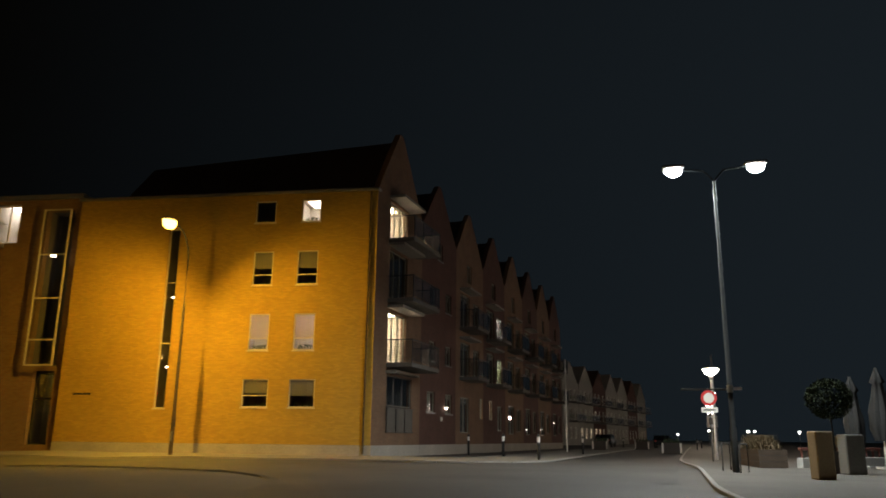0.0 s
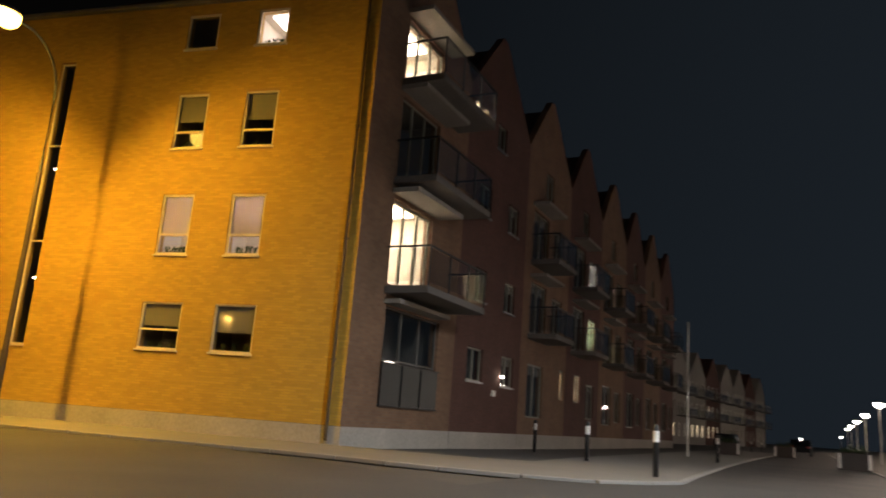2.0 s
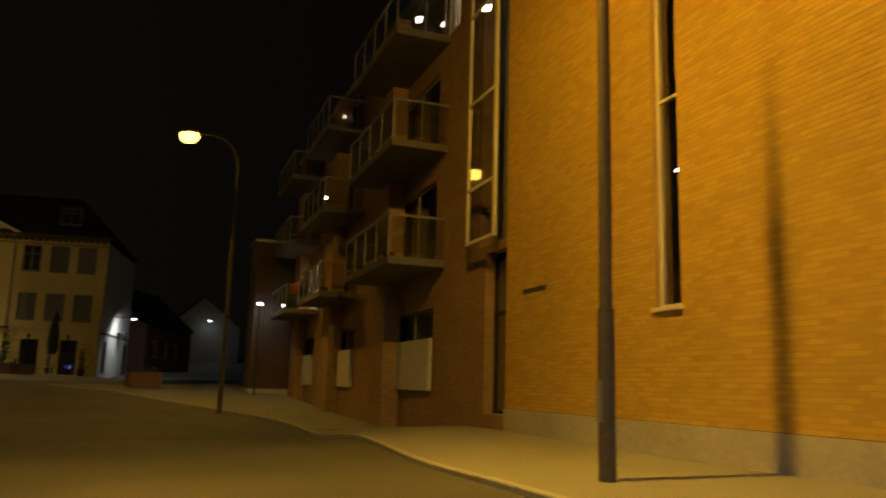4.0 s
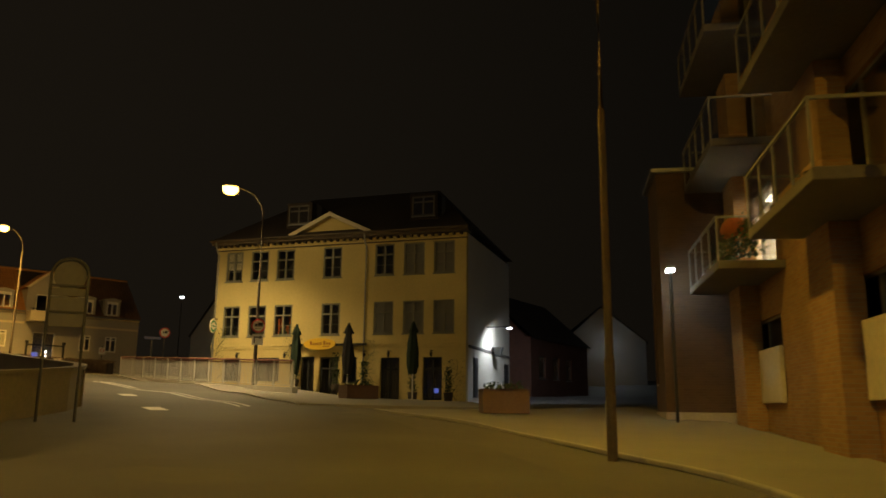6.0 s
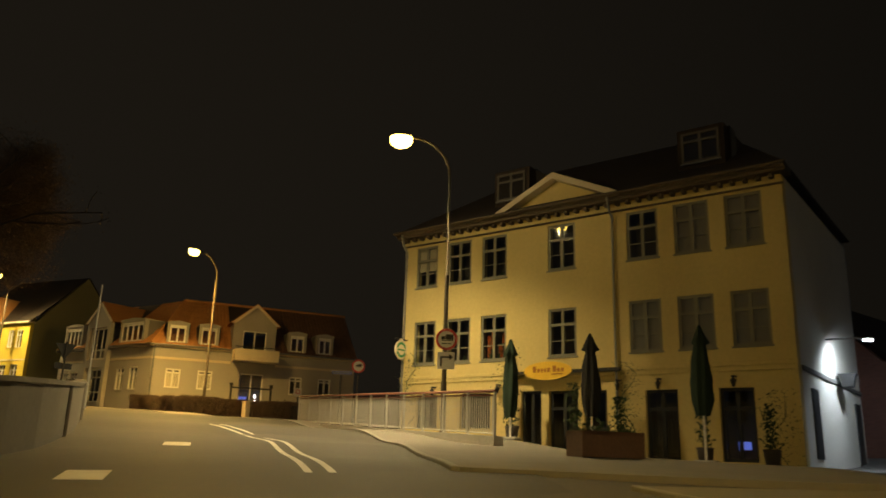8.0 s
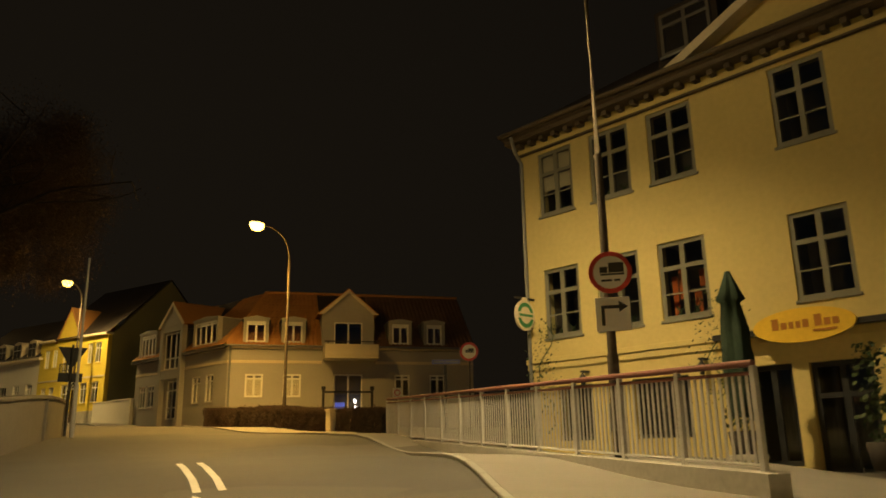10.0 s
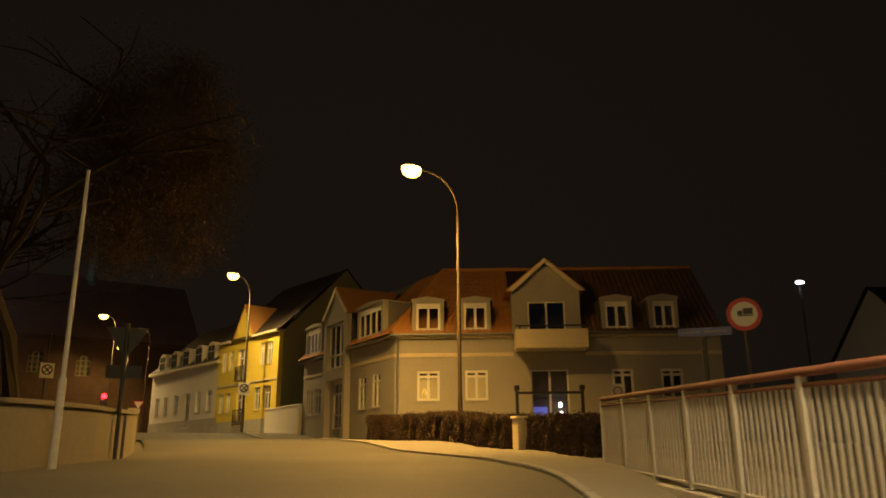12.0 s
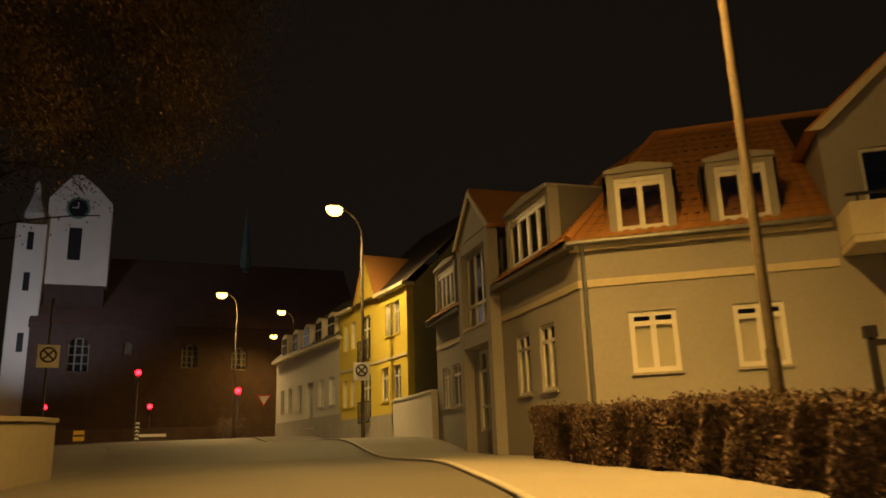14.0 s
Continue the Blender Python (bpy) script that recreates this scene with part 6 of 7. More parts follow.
def hedge(line, thick, high, label):
    """A clipped hedge that follows a line of points on the land."""
    rnd = random.Random(int(abs(line[0][1]) * 10))
    spine = dense(line, 0.5)
    at = thing("hedge", pose(*spine[0], land(*spine[0])), label, "hedge", "hedges of the grey house")
    x0, y0, z0 = at.matrix_world.translation
    reach = len(spine) - 1

    def place():
        t = rnd.uniform(0, reach)
        k = min(int(t), reach - 1)
        p, q = Vector(spine[k]), Vector(spine[k + 1])
        way = (q - p).normalized()
        c = p.lerp(q, t - k)
        off, up = rnd.uniform(-thick / 2, thick / 2), rnd.uniform(0.02, high)
        side = rnd.random()
        if side < 0.55:
            off = thick / 2 - abs(rnd.gauss(0, 0.05))
        elif side < 0.85:
            up = high + rnd.gauss(0, 0.045)
        off += 0.06 * math.sin(t * 1.7 + up * 2) + 0.05 * math.sin(t * 4.1 - up * 5)
        x, y = c.x - way.y * off * -1, c.y - way.x * off
        return Vector((x - x0, y - y0, land(x, y) + up + 0.05 * math.sin(t * 2.3) - z0))

    bm = bmesh.new()
    leaf_heap(bm, place, reach * 2600, 0.03, rnd)
    tagged(part("leaves", bm, M["hedge_leaf"], at), kind="stuff")
    for j in range(0, reach, 2):
        k = min(j + 2, reach)
        p, q = Vector(spine[j]), Vector(spine[k])
        n = Vector(((q - p).y, -(q - p).x)).normalized() * (thick / 2 - 0.2)
        bm = bmesh.new()
        plate(bm, [(v.x - x0, v.y - y0) for v in (p + n, q + n, q - n, p - n)], land(*p) - 0.3 - z0, land(*p) + high - 0.12 - z0)
        part("branch_core", bm, M["bark"], at)
    return at


hedge([(-63.6, -48.3), (-63.2, -44.5), (-62.75, -41.2), (-62.05, -37.75)], 0.75, 0.93, "clipped brown-leaved hedge along the pavement by the gate post")
hedge([(-61.95, -36.85), (-61.3, -35.5), (-60.5, -33.7), (-59.75, -32.3)], 0.75, 0.88, "clipped brown-leaved hedge between gate post and railing")
bm = bmesh.new()
box(bm, -0.22, 0.22, -0.22, 0.22, -0.3, 0.88)
box(bm, -0.26, 0.26, -0.26, 0.26, 0.88, 0.95)
lone("gate_post", bm, M["plaster_trim"], on_land(-61.6, -37.15, 0.0, 70), "square pale rendered gate post between hedges", "post", bevel=0.015)
terrace = thing("terrace_rail", pose(G0[0], G0[1], 0, 0, 0, G_TURN), "dark timber terrace rail before the glazed doors", "railing")
boxes("rail", M["black_steel"], terrace, (5.0, 7.6, -1.32, -1.22, 4.74, 4.84))
for x in (5.0, 7.6):
    boxes("post", M["black_steel"], terrace, (x - 0.06, x + 0.06, -1.33, -1.21, 2.8, 4.88))
    boxes("lantern", M["black_steel"], terrace, (x - 0.1, x + 0.1, -1.37, -1.17, 4.88, 5.08))

# ---- before the inn: folded parasols, planters, pots ----
INN = pose(Y0[0], Y0[1], 0, 0, 0, Y_TURN)


def parasol(m, high, canvas, label, r=0.24):
    p = thing("parasol", m, label, "parasol", "folded parasols")
    bm = bmesh.new()
    tube(bm, [(0, 0, 0), (0, 0, high)], [0.035], 8)
    part("pole", bm, M["sign_white"], p, "white pole")
    bm = bmesh.new()
    rings = []
    prof = [(0.03, high + 0.06), (0.08, high - 0.1), (0.2, high - 0.44), (0.13, high - 0.5), (0.19, high - 0.95), (r * 0.95, high - 1.45), (r * 0.9, high - 2.0), (r * 0.62, high - 2.4)]
    rnd = random.Random(int(high * 100))
    slack = [rnd.uniform(0.85, 1.15) for _ in range(24)]
    for n, (q, z) in enumerate(prof):
        ring = []
        for k in range(24):
            a = 2 * math.pi * k / 24
            fold = (1 + 0.28 * math.cos(a * 6 + n * 0.5)) * slack[(k + n) % 24]
            ring.append(bm.verts.new((q * fold * math.cos(a), q * fold * math.sin(a), z)))
        rings.append(ring)
    for one, two in zip(rings, rings[1:]):
        for k in range(24):
            bm.faces.new((one[k], one[(k + 1) % 24], two[(k + 1) % 24], two[k]))
    bm.faces.new(rings[0][::-1])
    part("canopy", bm, M[canvas], p, smooth=True)
    bm = bmesh.new()
    box(bm, -0.26, 0.26, -0.26, 0.26, 0, 0.09)
    part("foot", bm, M["concrete"], p, bevel=0.015)
    return p


for u, canvas in ((5.25, "canvas_green"), (8.05, "canvas_black"), (11.35, "canvas_green")):
    w = INN @ Vector((u, -1.5, 0))
    parasol(on_land(w.x, w.y, 0.055), 4.42 - land(w.x, w.y) - 0.055, canvas, "folded %s parasol on the inn's terrace" % ("dark green" if canvas == "canvas_green" else "black"))


def trough(x, y, turn, long, wide, high, mat, label, plants="leaf", count=160):
    t = thing("planter", on_land(x, y, 0.055, turn), label, "planter")
    bm = bmesh.new()
    box(bm, -long / 2, long / 2, -wide / 2, wide / 2, 0, high)
    top = [f for f in bm.faces if f.calc_center_median().z > high - 0.001]
    bmesh.ops.inset_region(bm, faces=top, thickness=0.05)
    bmesh.ops.translate(bm, verts=top[0].verts[:], vec=(0, 0, -0.08))
    part("trough", bm, M[mat], t)
    rnd = random.Random(int(x * 10))
    bm = bmesh.new()
    leaf_heap(bm, lambda: Vector((rnd.uniform(-long / 2 + 0.1, long / 2 - 0.1), rnd.uniform(-wide / 2 + 0.08, wide / 2 - 0.08), high - 0.05 + abs(rnd.gauss(0, 0.12)))), count, 0.06, rnd)
    tagged(part("plant", bm, M[plants], t), kind="stuff")
    return t


trough(-45.3, -12.7, 140, 1.45, 0.6, 0.5, "terracotta", "long red-brown planter with low plants on the terrace")
trough(-40.0, -6.7, 105, 1.4, 0.9, 0.72, "terracotta", "red-brown planter with green plants at the lane")
for u, off in ((4.7, -0.5), (6.95, -0.45), (8.5, -0.6), (11.0, -0.5), (12.75, -0.4)):
    w = INN @ Vector((u, off, 0))
    p = thing("plant_pot", on_land(w.x, w.y, 0.055), "dark pot with a trained evergreen by the inn's wall", "potted plant", "pots along the inn")
    bm = bmesh.new()
    spun(bm, ((0.18, 0), (0.24, 0.42), (0.22, 0.44), (0.2, 0.4)), sides=14)
    part("pot", bm, M["pot"], p, smooth=True)
    rnd = random.Random(int(u * 7))
    bm = bmesh.new()
    tall = rnd.uniform(1.1, 1.9)
    leaf_heap(bm, lambda: Vector((rnd.gauss(0, 0.13), rnd.gauss(0, 0.1), 0.45 + tall * rnd.random())), 260, 0.06, rnd)
    tagged(part("foliage", bm, M["leaf"], p), kind="stuff")
for u, off, z in ((4.3, -0.1, 3.3), (0.0, -0.1, 3.3), (8.6, -0.1, 2.6), (12.9, -0.12, 1.6)):
    w = INN @ Vector((u, off, z))
    rnd = random.Random(int(u * 13) + 3)
    bm = bmesh.new()
    pts = [(rnd.gauss(0, 0.06) + 0.25 * math.sin(k * 0.8), -0.05, k * 0.22 - 1.4) for k in range(12)]
    tube(bm, pts, [0.025, 0.012], 5)
    leaf_heap(bm, lambda: Vector((rnd.gauss(0, 0.25), -0.06 + rnd.gauss(0, 0.04), rnd.uniform(-1.0, 1.2))), 320, 0.032, rnd)
    lone("climbing_plant", bm, M["leaf"], pose(w.x, w.y, w.z, 0, 0, Y_TURN), "sparse climbing plant on the inn's yellow wall", "plant", "climbers on the inn")


# ---- trees ----
def tree(x, y, high, crown_low, spread, leaves, mat, label, seed=3, leaf=0.06, bulk=None):
    rnd = random.Random(seed)
    t = thing("tree", on_land(x, y, 0.0), label, "tree")
    bm, tips = bmesh.new(), []

    def grow(p, way, length, r, level):
        pts, q, d = [p], p, way
        for k in range(4):
            d = (d + Vector((rnd.gauss(0, 0.16), rnd.gauss(0, 0.16), rnd.gauss(0.03, 0.08)))).normalized()
            q = q + d * length / 4
            pts.append(q)
        tube(bm, [tuple(v) for v in pts], [r, r * 0.9, r * 0.8, r * 0.68, r * 0.55], 7 if level < 2 else 5, False)
        if level >= 4:
            tips.extend(pts[1:])
            return
        if level >= 3:
            tips.append(q)
        for k in range(3 if level else 5):
            a = rnd.uniform(0, 6.283)
            side = Vector((math.cos(a), math.sin(a), 0))
            tilt = rnd.uniform(0.45, 0.95)
            grow(pts[2 + k % 3], (d * (1 - tilt * 0.6) + side * tilt).normalized(), length * rnd.uniform(0.6, 0.8), r * 0.55, level + 1)

    grow(Vector((0, 0, -0.3)), Vector((0, 0, 1)), crown_low * 1.6, spread * 0.055, 0)
    part("trunk", bm, M["bark"], t, "bare dark trunk with forking limbs")
    bm = bmesh.new()
    leaf_heap(bm, lambda: rnd.choice(tips) + Vector((rnd.gauss(0, 0.35), rnd.gauss(0, 0.35), rnd.gauss(0, 0.3))), leaves, leaf, rnd)
    if bulk:
        # leafy clumps that fill the crown unevenly
        (cx, cy, cz), (rx, ry, rz), count = bulk
        clumps = []
        while len(clumps) < 170:
            p = Vector((rnd.uniform(-1, 1), rnd.uniform(-1, 1), rnd.uniform(-1, 1)))
            if 0.25 < p.length < 1:
                clumps.append((Vector((cx + p.x * rx, cy + p.y * ry, cz + p.z * rz)), rnd.uniform(0.35, 0.8)))

        def in_clump():
            c, r = rnd.choice(clumps)
            return c + Vector((rnd.gauss(0, r), rnd.gauss(0, r), rnd.gauss(0, r * 0.7)))

        leaf_heap(bm, in_clump, count, leaf, rnd)
    tagged(part("crown", bm, M[mat], t, "crown of fine brown leaves"), kind="stuff")
    return t


tree(-50.9, -52.4, 15, 5.0, 6.0, 5000, "autumn_leaf", "tall tree with a dense brown crown behind the low wall", 3, 0.036, ((-3.9, 0.6, 11.0), (3.3, 4.4, 4.6), 190000))
tree(-48.6, -64.0, 14, 4.6, 6.0, 7000, "autumn_leaf", "tall bare tree with fine twigs beside the church street", 8, 0.045)

rnd = random.Random(77)
bm = bmesh.new()
leaf_heap(bm, lambda: Vector((rnd.uniform(-1.1, 1.1), rnd.gauss(0, 0.4), abs(rnd.gauss(0.7, 0.5)))), 6000, 0.05, rnd)
lone("bush", bm, M["hedge_leaf"], on_land(-63.0, -94.3, 0.0, 15), "small dark bush at the end of the pavement", "bush")

# ---- the church on the hill ----
church = thing("church", pose(-53.0, -125.0, 4.5, 0, 0, 180) @ Matrix.Diagonal((-1, 1, 1, 1)), "dark brick church with a pale floodlit tower and steep roof", "church")
nave_holes = [(1.6, 3.7, 7.9, 11.6), (-2.6, -1.7, 9.8, 11.2), (-9.5, -7.8, 8.4, 11.0), (-14.9, -13.2, 8.2, 10.8)]
bm = bmesh.new()
holed_wall(bm, -28, 7.5, 0.0, 12.6, 0.8, nave_holes)
part("nave_wall", bm, M["brick_church"], church)
for h in nave_holes:
    w = h[1] - h[0]
    window(church, *h, paint="grey_paint", mull=(0.33, 0.67), trans=(0.25, 0.5, 0.75), bar=0.13, inset=0.3, wall=0.8, sill=0, deep=2.0, label="tall church window with pale tracery")
    bm = bmesh.new()
    r = w / 2
    solid(bm, [(h[0] - 0.01, h[3] + 0.01), (h[0] - 0.01, h[3] - r * 0.9)] + [((h[0] + h[1]) / 2 - r * math.cos(radians(a)), h[3] - r + r * math.sin(radians(a))) for a in range(10, 91, 20)], 0.05, 0.28)
    solid(bm, [(h[1] + 0.01, h[3] + 0.01)] + [((h[0] + h[1]) / 2 + r * math.cos(radians(a)), h[3] - r + r * math.sin(radians(a))) for a in range(90, 9, -20)] + [(h[1] + 0.01, h[3] - r * 0.9)], 0.05, 0.28)
    part("window_arch", bm, M["brick_church"], church)
boxes("cornice", M["brick_church"], church, (-28.2, 7.6, -0.35, 0.8, 12.602, 13.0), label="projecting brick eaves")
bm = bmesh.new()
for q in (((-28.4, -0.5, 13.0), (7.6, -0.5, 13.0), (7.6, 8.5, 22.5), (-28.4, 8.5, 22.5)), ((-28.4, 8.5, 22.5), (7.6, 8.5, 22.5), (7.6, 17.5, 13.0), (-28.4, 17.5, 13.0))):
    bm.faces.new([bm.verts.new(p) for p in q])
part("roof", bm, M["slate"], church, "steep dark church roof")
boxes("end_wall", M["brick_church"], church, (-28, -27.2, 0.802, 17, 0, 13.0), (-27.2, 7.5, 16.2, 17, 0, 13.0))
bm = bmesh.new()
spun(bm, ((1.2, 20.5), (1.2, 21.5), (0.75, 22.0), (0.55, 25.0), (0.12, 29.0), (0.05, 30.5)), (-15.5, 8.5, 0), 8)
part("ridge_spire", bm, M["copper"], church, "slim green copper ridge spire")
tower = thing("church_tower", pose(-47.0, -126.5, 4.5, 0, 0, 180) @ Matrix.Diagonal((-1, 1, 1, 1)), "pale whitewashed church tower with a clock and stepped gable", "church tower")
bm = bmesh.new()
box(bm, -5.55, 1.0, 0, 7, 17.6, 26.9)
part("belfry", bm, M["plaster_white"], tower, "whitewashed upper stage")
bm = bmesh.new()
solid(bm, [(-5.55, 26.902), (1.0, 26.902), (1.0, 27.4), (-1.2, 30.3), (-2.2, 30.4), (-3.9, 29.0), (-5.55, 27.2)], 0, 0.8)
part("gable", bm, M["plaster_white"], tower)
bm = bmesh.new()
box(bm, -5.3, 0.7, 0.1, 6.9, 0, 17.598)
part("shaft", bm, M["brick_church"], tower)
disc(tower, "clock", "copper", 1.25, -0.12, 26.4, -2.0, 0.1)
disc(tower, "clock_face", "sign_black", 1.0, -0.16, 26.4, -2.0, 0.03)
boxes("clock_hand", M["sign_white"], tower, (-2.05, -1.95, -0.2, -0.17, 26.4, 27.1), (-2.0, -1.4, -0.2, -0.17, 26.36, 26.44))
boxes("louvre", M["black_steel"], tower, (-2.6, -1.3, -0.05, -0.004, 20.4, 24.1), label="dark belfry louvre", bevel=0.02)
bm = bmesh.new()
box(bm, 0.81, 3.8, -1.2, 5, 0, 24.0)
part("stair_turret", bm, M["plaster_white"], tower, "pale stair turret", bevel=0.1)
bm = bmesh.new()
spun(bm, ((1.5, 24.0), (1.3, 25.4), (0.4, 27.8), (0.3, 29.0), (0.05, 29.5)), (2.3, 0.6, 0), 8)
part("turret_cap", bm, M["plaster_white"], tower)
for z in (10, 16.5, 21):
    boxes("slit", M["black_steel"], tower, (2.0, 2.6, -1.24, -1.202, z, z + 2.0))
flood = bpy.data.lights.new("church_floodlight", "SPOT")
flood.energy, flood.color, flood.spot_size, flood.spot_blend, flood.shadow_soft_size = 5500, (0.86, 0.9, 1.0), radians(74), 0.9, 0.3
fl = new("church_floodlight", flood)
fl.matrix_world = look((-44, -108, 5.5), (-48.5, -126.5, 26))
bm = bmesh.new()
box(bm, -0.3, 0.3, -0.2, 0.2, 0, 0.5)
lone("floodlight", bm, M["black_steel"], on_land(-44, -107.5, 0), "black floodlight on the ground before the church", "floodlight", bevel=0.04)
bm = bmesh.new()
box(bm, -14, 12, 0, 0.4, -0.5, 1.6)
lone("churchyard_wall", bm, M["brick_church"], pose(-56, -112, 4.4, 0, 0, 2), "low dark wall before the church", "wall", bevel=0.03)

# ---- the lane beside the inn ----
def plain_house(x, y, turn, wide, deep, eaves, ridge, wall, roof, label, base=None, paint="white_paint"):
    h = thing("lane_house", pose(x, y, land(x, y) if base is None else base, 0, 0, turn), label, "building", "houses in the lane")
    holes = [(1.2 + 2.2 * k, 2.2 + 2.2 * k, 1.1, 2.5) for k in range(int((wide - 1) / 2.2))]
    bm = bmesh.new()
    holed_wall(bm, 0, wide, -0.5, eaves, 0.3, holes)
    part("wall", bm, M[wall], h)
    for q in holes:
        window(h, *q, paint=paint, mull=(0.5,), trans=(0.7,), bar=0.07, label="dark two-light window")
    bm = bmesh.new()
    solid(bm, [(0.302, -0.5), (deep, -0.5), (deep, eaves), (deep / 2, ridge), (0.302, eaves)], 0, 0.3)
    e = part("gable_wall", bm, M[wall], h)
    e.matrix_local = pose(0.3, 0, 0, 0, 0, 90)
    e2 = e.copy()
    scene.collection.objects.link(e2)
    e2.matrix_local = pose(wide, 0, 0, 0, 0, 90)
    bm = bmesh.new()
    for q in (((-0.2, -0.3, eaves - 0.1), (wide + 0.2, -0.3, eaves - 0.1), (wide + 0.2, deep / 2, ridge + 0.1), (-0.2, deep / 2, ridge + 0.1)), ((-0.2, deep / 2, ridge + 0.1), (wide + 0.2, deep / 2, ridge + 0.1), (wide + 0.2, deep + 0.2, eaves - 0.1), (-0.2, deep + 0.2, eaves - 0.1))):
        bm.faces.new([bm.verts.new(p) for p in q])
    part("roof", bm, M[roof], h, "dark tile roof")
    return h


plain_house(-90, -5.5, 0, 9.3, 7, 3.3, 6.1, "plaster_grey", "tile_dark", "dim gabled house at the end of the lane")
plain_house(-64.0, -7.0, 158, 9.6, 6.6, 3.6, 6.6, "brick_red", "tile_dark", "unlit brick house beside the inn in the lane", paint="slab_dark")
plain_house(-80.5, 4.5, 30, 12, 7, 3.0, 5.6, "plaster_green", "tile_dark", "low grey house beside the lane")
plain_house(-88, -37, 150, 12, 8, 5.0, 8.5, "plaster_grey", "tile_dark", "dark gabled house behind the grey corner house", 2.6)


def wall_light(x, y, z, turn, watts, label):
    w = thing("wall_lamp", pose(x, y, z, 0, 0, turn), label, "lamp")
    boxes("arm", M["galvanised"], w, (-0.03, 0.03, -0.02, 1.1, 0.0, 0.05))
    boxes("housing", M["paint_pole"], w, (-0.12, 0.12, -0.35, 0.05, 0.052, 0.1), bevel=0.015)
    boxes("lens", M["glow_side"], w, (-0.1, 0.1, -0.33, 0.03, 0.0, 0.05), label="cold white lens")
    lamp_down("wall_lamp_light", (x, y, z - 0.1), watts, COLD, 110, 0.7, aim=(0.7, 0.25, -1))


def post_light(x, y, z, watts, label):
    base = land(x, y) + 0.05
    w = thing("post_lamp", pose(x, y, base), label, "street lamp")
    bm = bmesh.new()
    tube(bm, [(0, 0, -0.1), (0, 0, z - base)], [0.045], 8)
    part("post", bm, M["black_steel"], w, smooth=True)
    boxes("housing", M["paint_pole"], w, (-0.2, 0.2, -0.12, 0.12, z - base, z - base + 0.08), bevel=0.02)
    boxes("lens", M["glow_cold"], w, (-0.16, 0.16, -0.1, 0.1, z - base - 0.06, z - base - 0.002), label="cold white lens")
    lamp_down("post_lamp_light", (x, y, z - 0.2), watts, COLD, 165)


wall_light(-79.6, -1.5, 6.35, 90, 75, "cold white lamp on the gable of the lane house")
post_light(-38.7, -1.8, 4.46, 10, "slim post lamp with a cold white head by the brick wing")
post_light(-81.4, -39.6, 10.2, 60, "tall lamp with a cold white head behind the houses")
post_light(-90.9, -41.5, 10.4, 45, "tall lamp with a cold white head in a yard")

# ---- the quay: bollards, poles, signs, planters, far houses ----
bollard = thing("bollard", on_land(2.97, 10.5), "dark bollard with a white reflective band", "bollard", "bollards on the quay street")
bm = bmesh.new()
spun(bm, ((0.06, -0.1), (0.06, 0.98), (0.045, 1.02), (0.02, 1.03)), sides=12)
part("post", bm, M["black_steel"], bollard, smooth=True)
bm = bmesh.new()
spun(bm, ((0.064, 0.68), (0.064, 0.9)), sides=12)
part("band", bm, M["sign_white"], bollard)
for x, y in ((5.41, 3.85), (7.2, -0.7), (9.3, 14.5), (12.5, 48), (14.5, 55), (20.5, 44), (23.5, 60), (17, 70)):
    copy_thing(bollard, on_land(x, y))
bm = bmesh.new()
tube(bm, [(0, 0, -0.1), (0, 0, 6.25)], [0.055, 0.04], 10)
lone("flag_pole", bm, M["sign_white"], on_land(8.4, 20.76, 0), "thin white flag pole on the quay street", "pole", smooth=True)
bm = bmesh.new()
tube(bm, [(0, 0, -0.1), (0, 0, 6.1)], [0.07, 0.05], 10)
lone("mast", bm, M["paint_pole"], on_land(17.5, 17.5, 0.1), "dark steel mast between the quay lamps", "pole", smooth=True)
s, z = posted_sign("traffic_sign", 14.5, 2.2, 2.61, 9, -20, "round red-rimmed white ban sign with a plate below")
disc(s, "rim", "sign_red", 0.33, -0.05, z)
disc(s, "face", "sign_white", 0.22, -0.056, z)
boxes("plate", M["sign_white"], s, (-0.34, 0.34, -0.05, -0.04, z - 0.62, z - 0.4))
boxes("lettering", M["sign_black"], s, (-0.26, 0.26, -0.054, -0.051, z - 0.53, z - 0.49))
s, z = posted_sign("notice_sign", 18.45, 24.0, 2.1, 10, -10, "small pale notice board on a lamp post", "sign")
boxes("board", M["sign_white"], s, (-0.35, 0.35, -0.06, -0.045, z - 0.4, z + 0.4))
boxes("picture", M["terracotta"], s, (-0.22, 0.22, -0.065, -0.061, z - 0.2, z + 0.25))


def road_planter(x, y, turn):
    """A dark box that narrows the street, with a white reflecting strip at each front corner."""
    t = thing("road_planter", on_land(x, y, 0.0, turn), "dark timber traffic planter with white reflecting strips", "planter", "traffic planters in the quay street")
    bm = bmesh.new()
    box(bm, -0.62, 0.62, -0.6, 0.6, 0.05, 0.78)
    part("tub", bm, M["pot"], t, bevel=0.03)
    rnd = random.Random(int(y))
    bm = bmesh.new()
    leaf_heap(bm, lambda: Vector((rnd.uniform(-0.5, 0.5), rnd.uniform(-0.5, 0.5), 0.75 + abs(rnd.gauss(0, 0.14)))), 300, 0.05, rnd)
    tagged(part("foliage", bm, M["leaf"], t), kind="stuff")
    for px in (-0.62, 0.5):
        boxes("reflector", M["sign_white"], t, (px, px + 0.12, -0.625, -0.602, 0.12, 0.74))


road_planter(11.15, 34, -8)
road_planter(15.1, 40, -8)
road_planter(15.1, 20, -8)

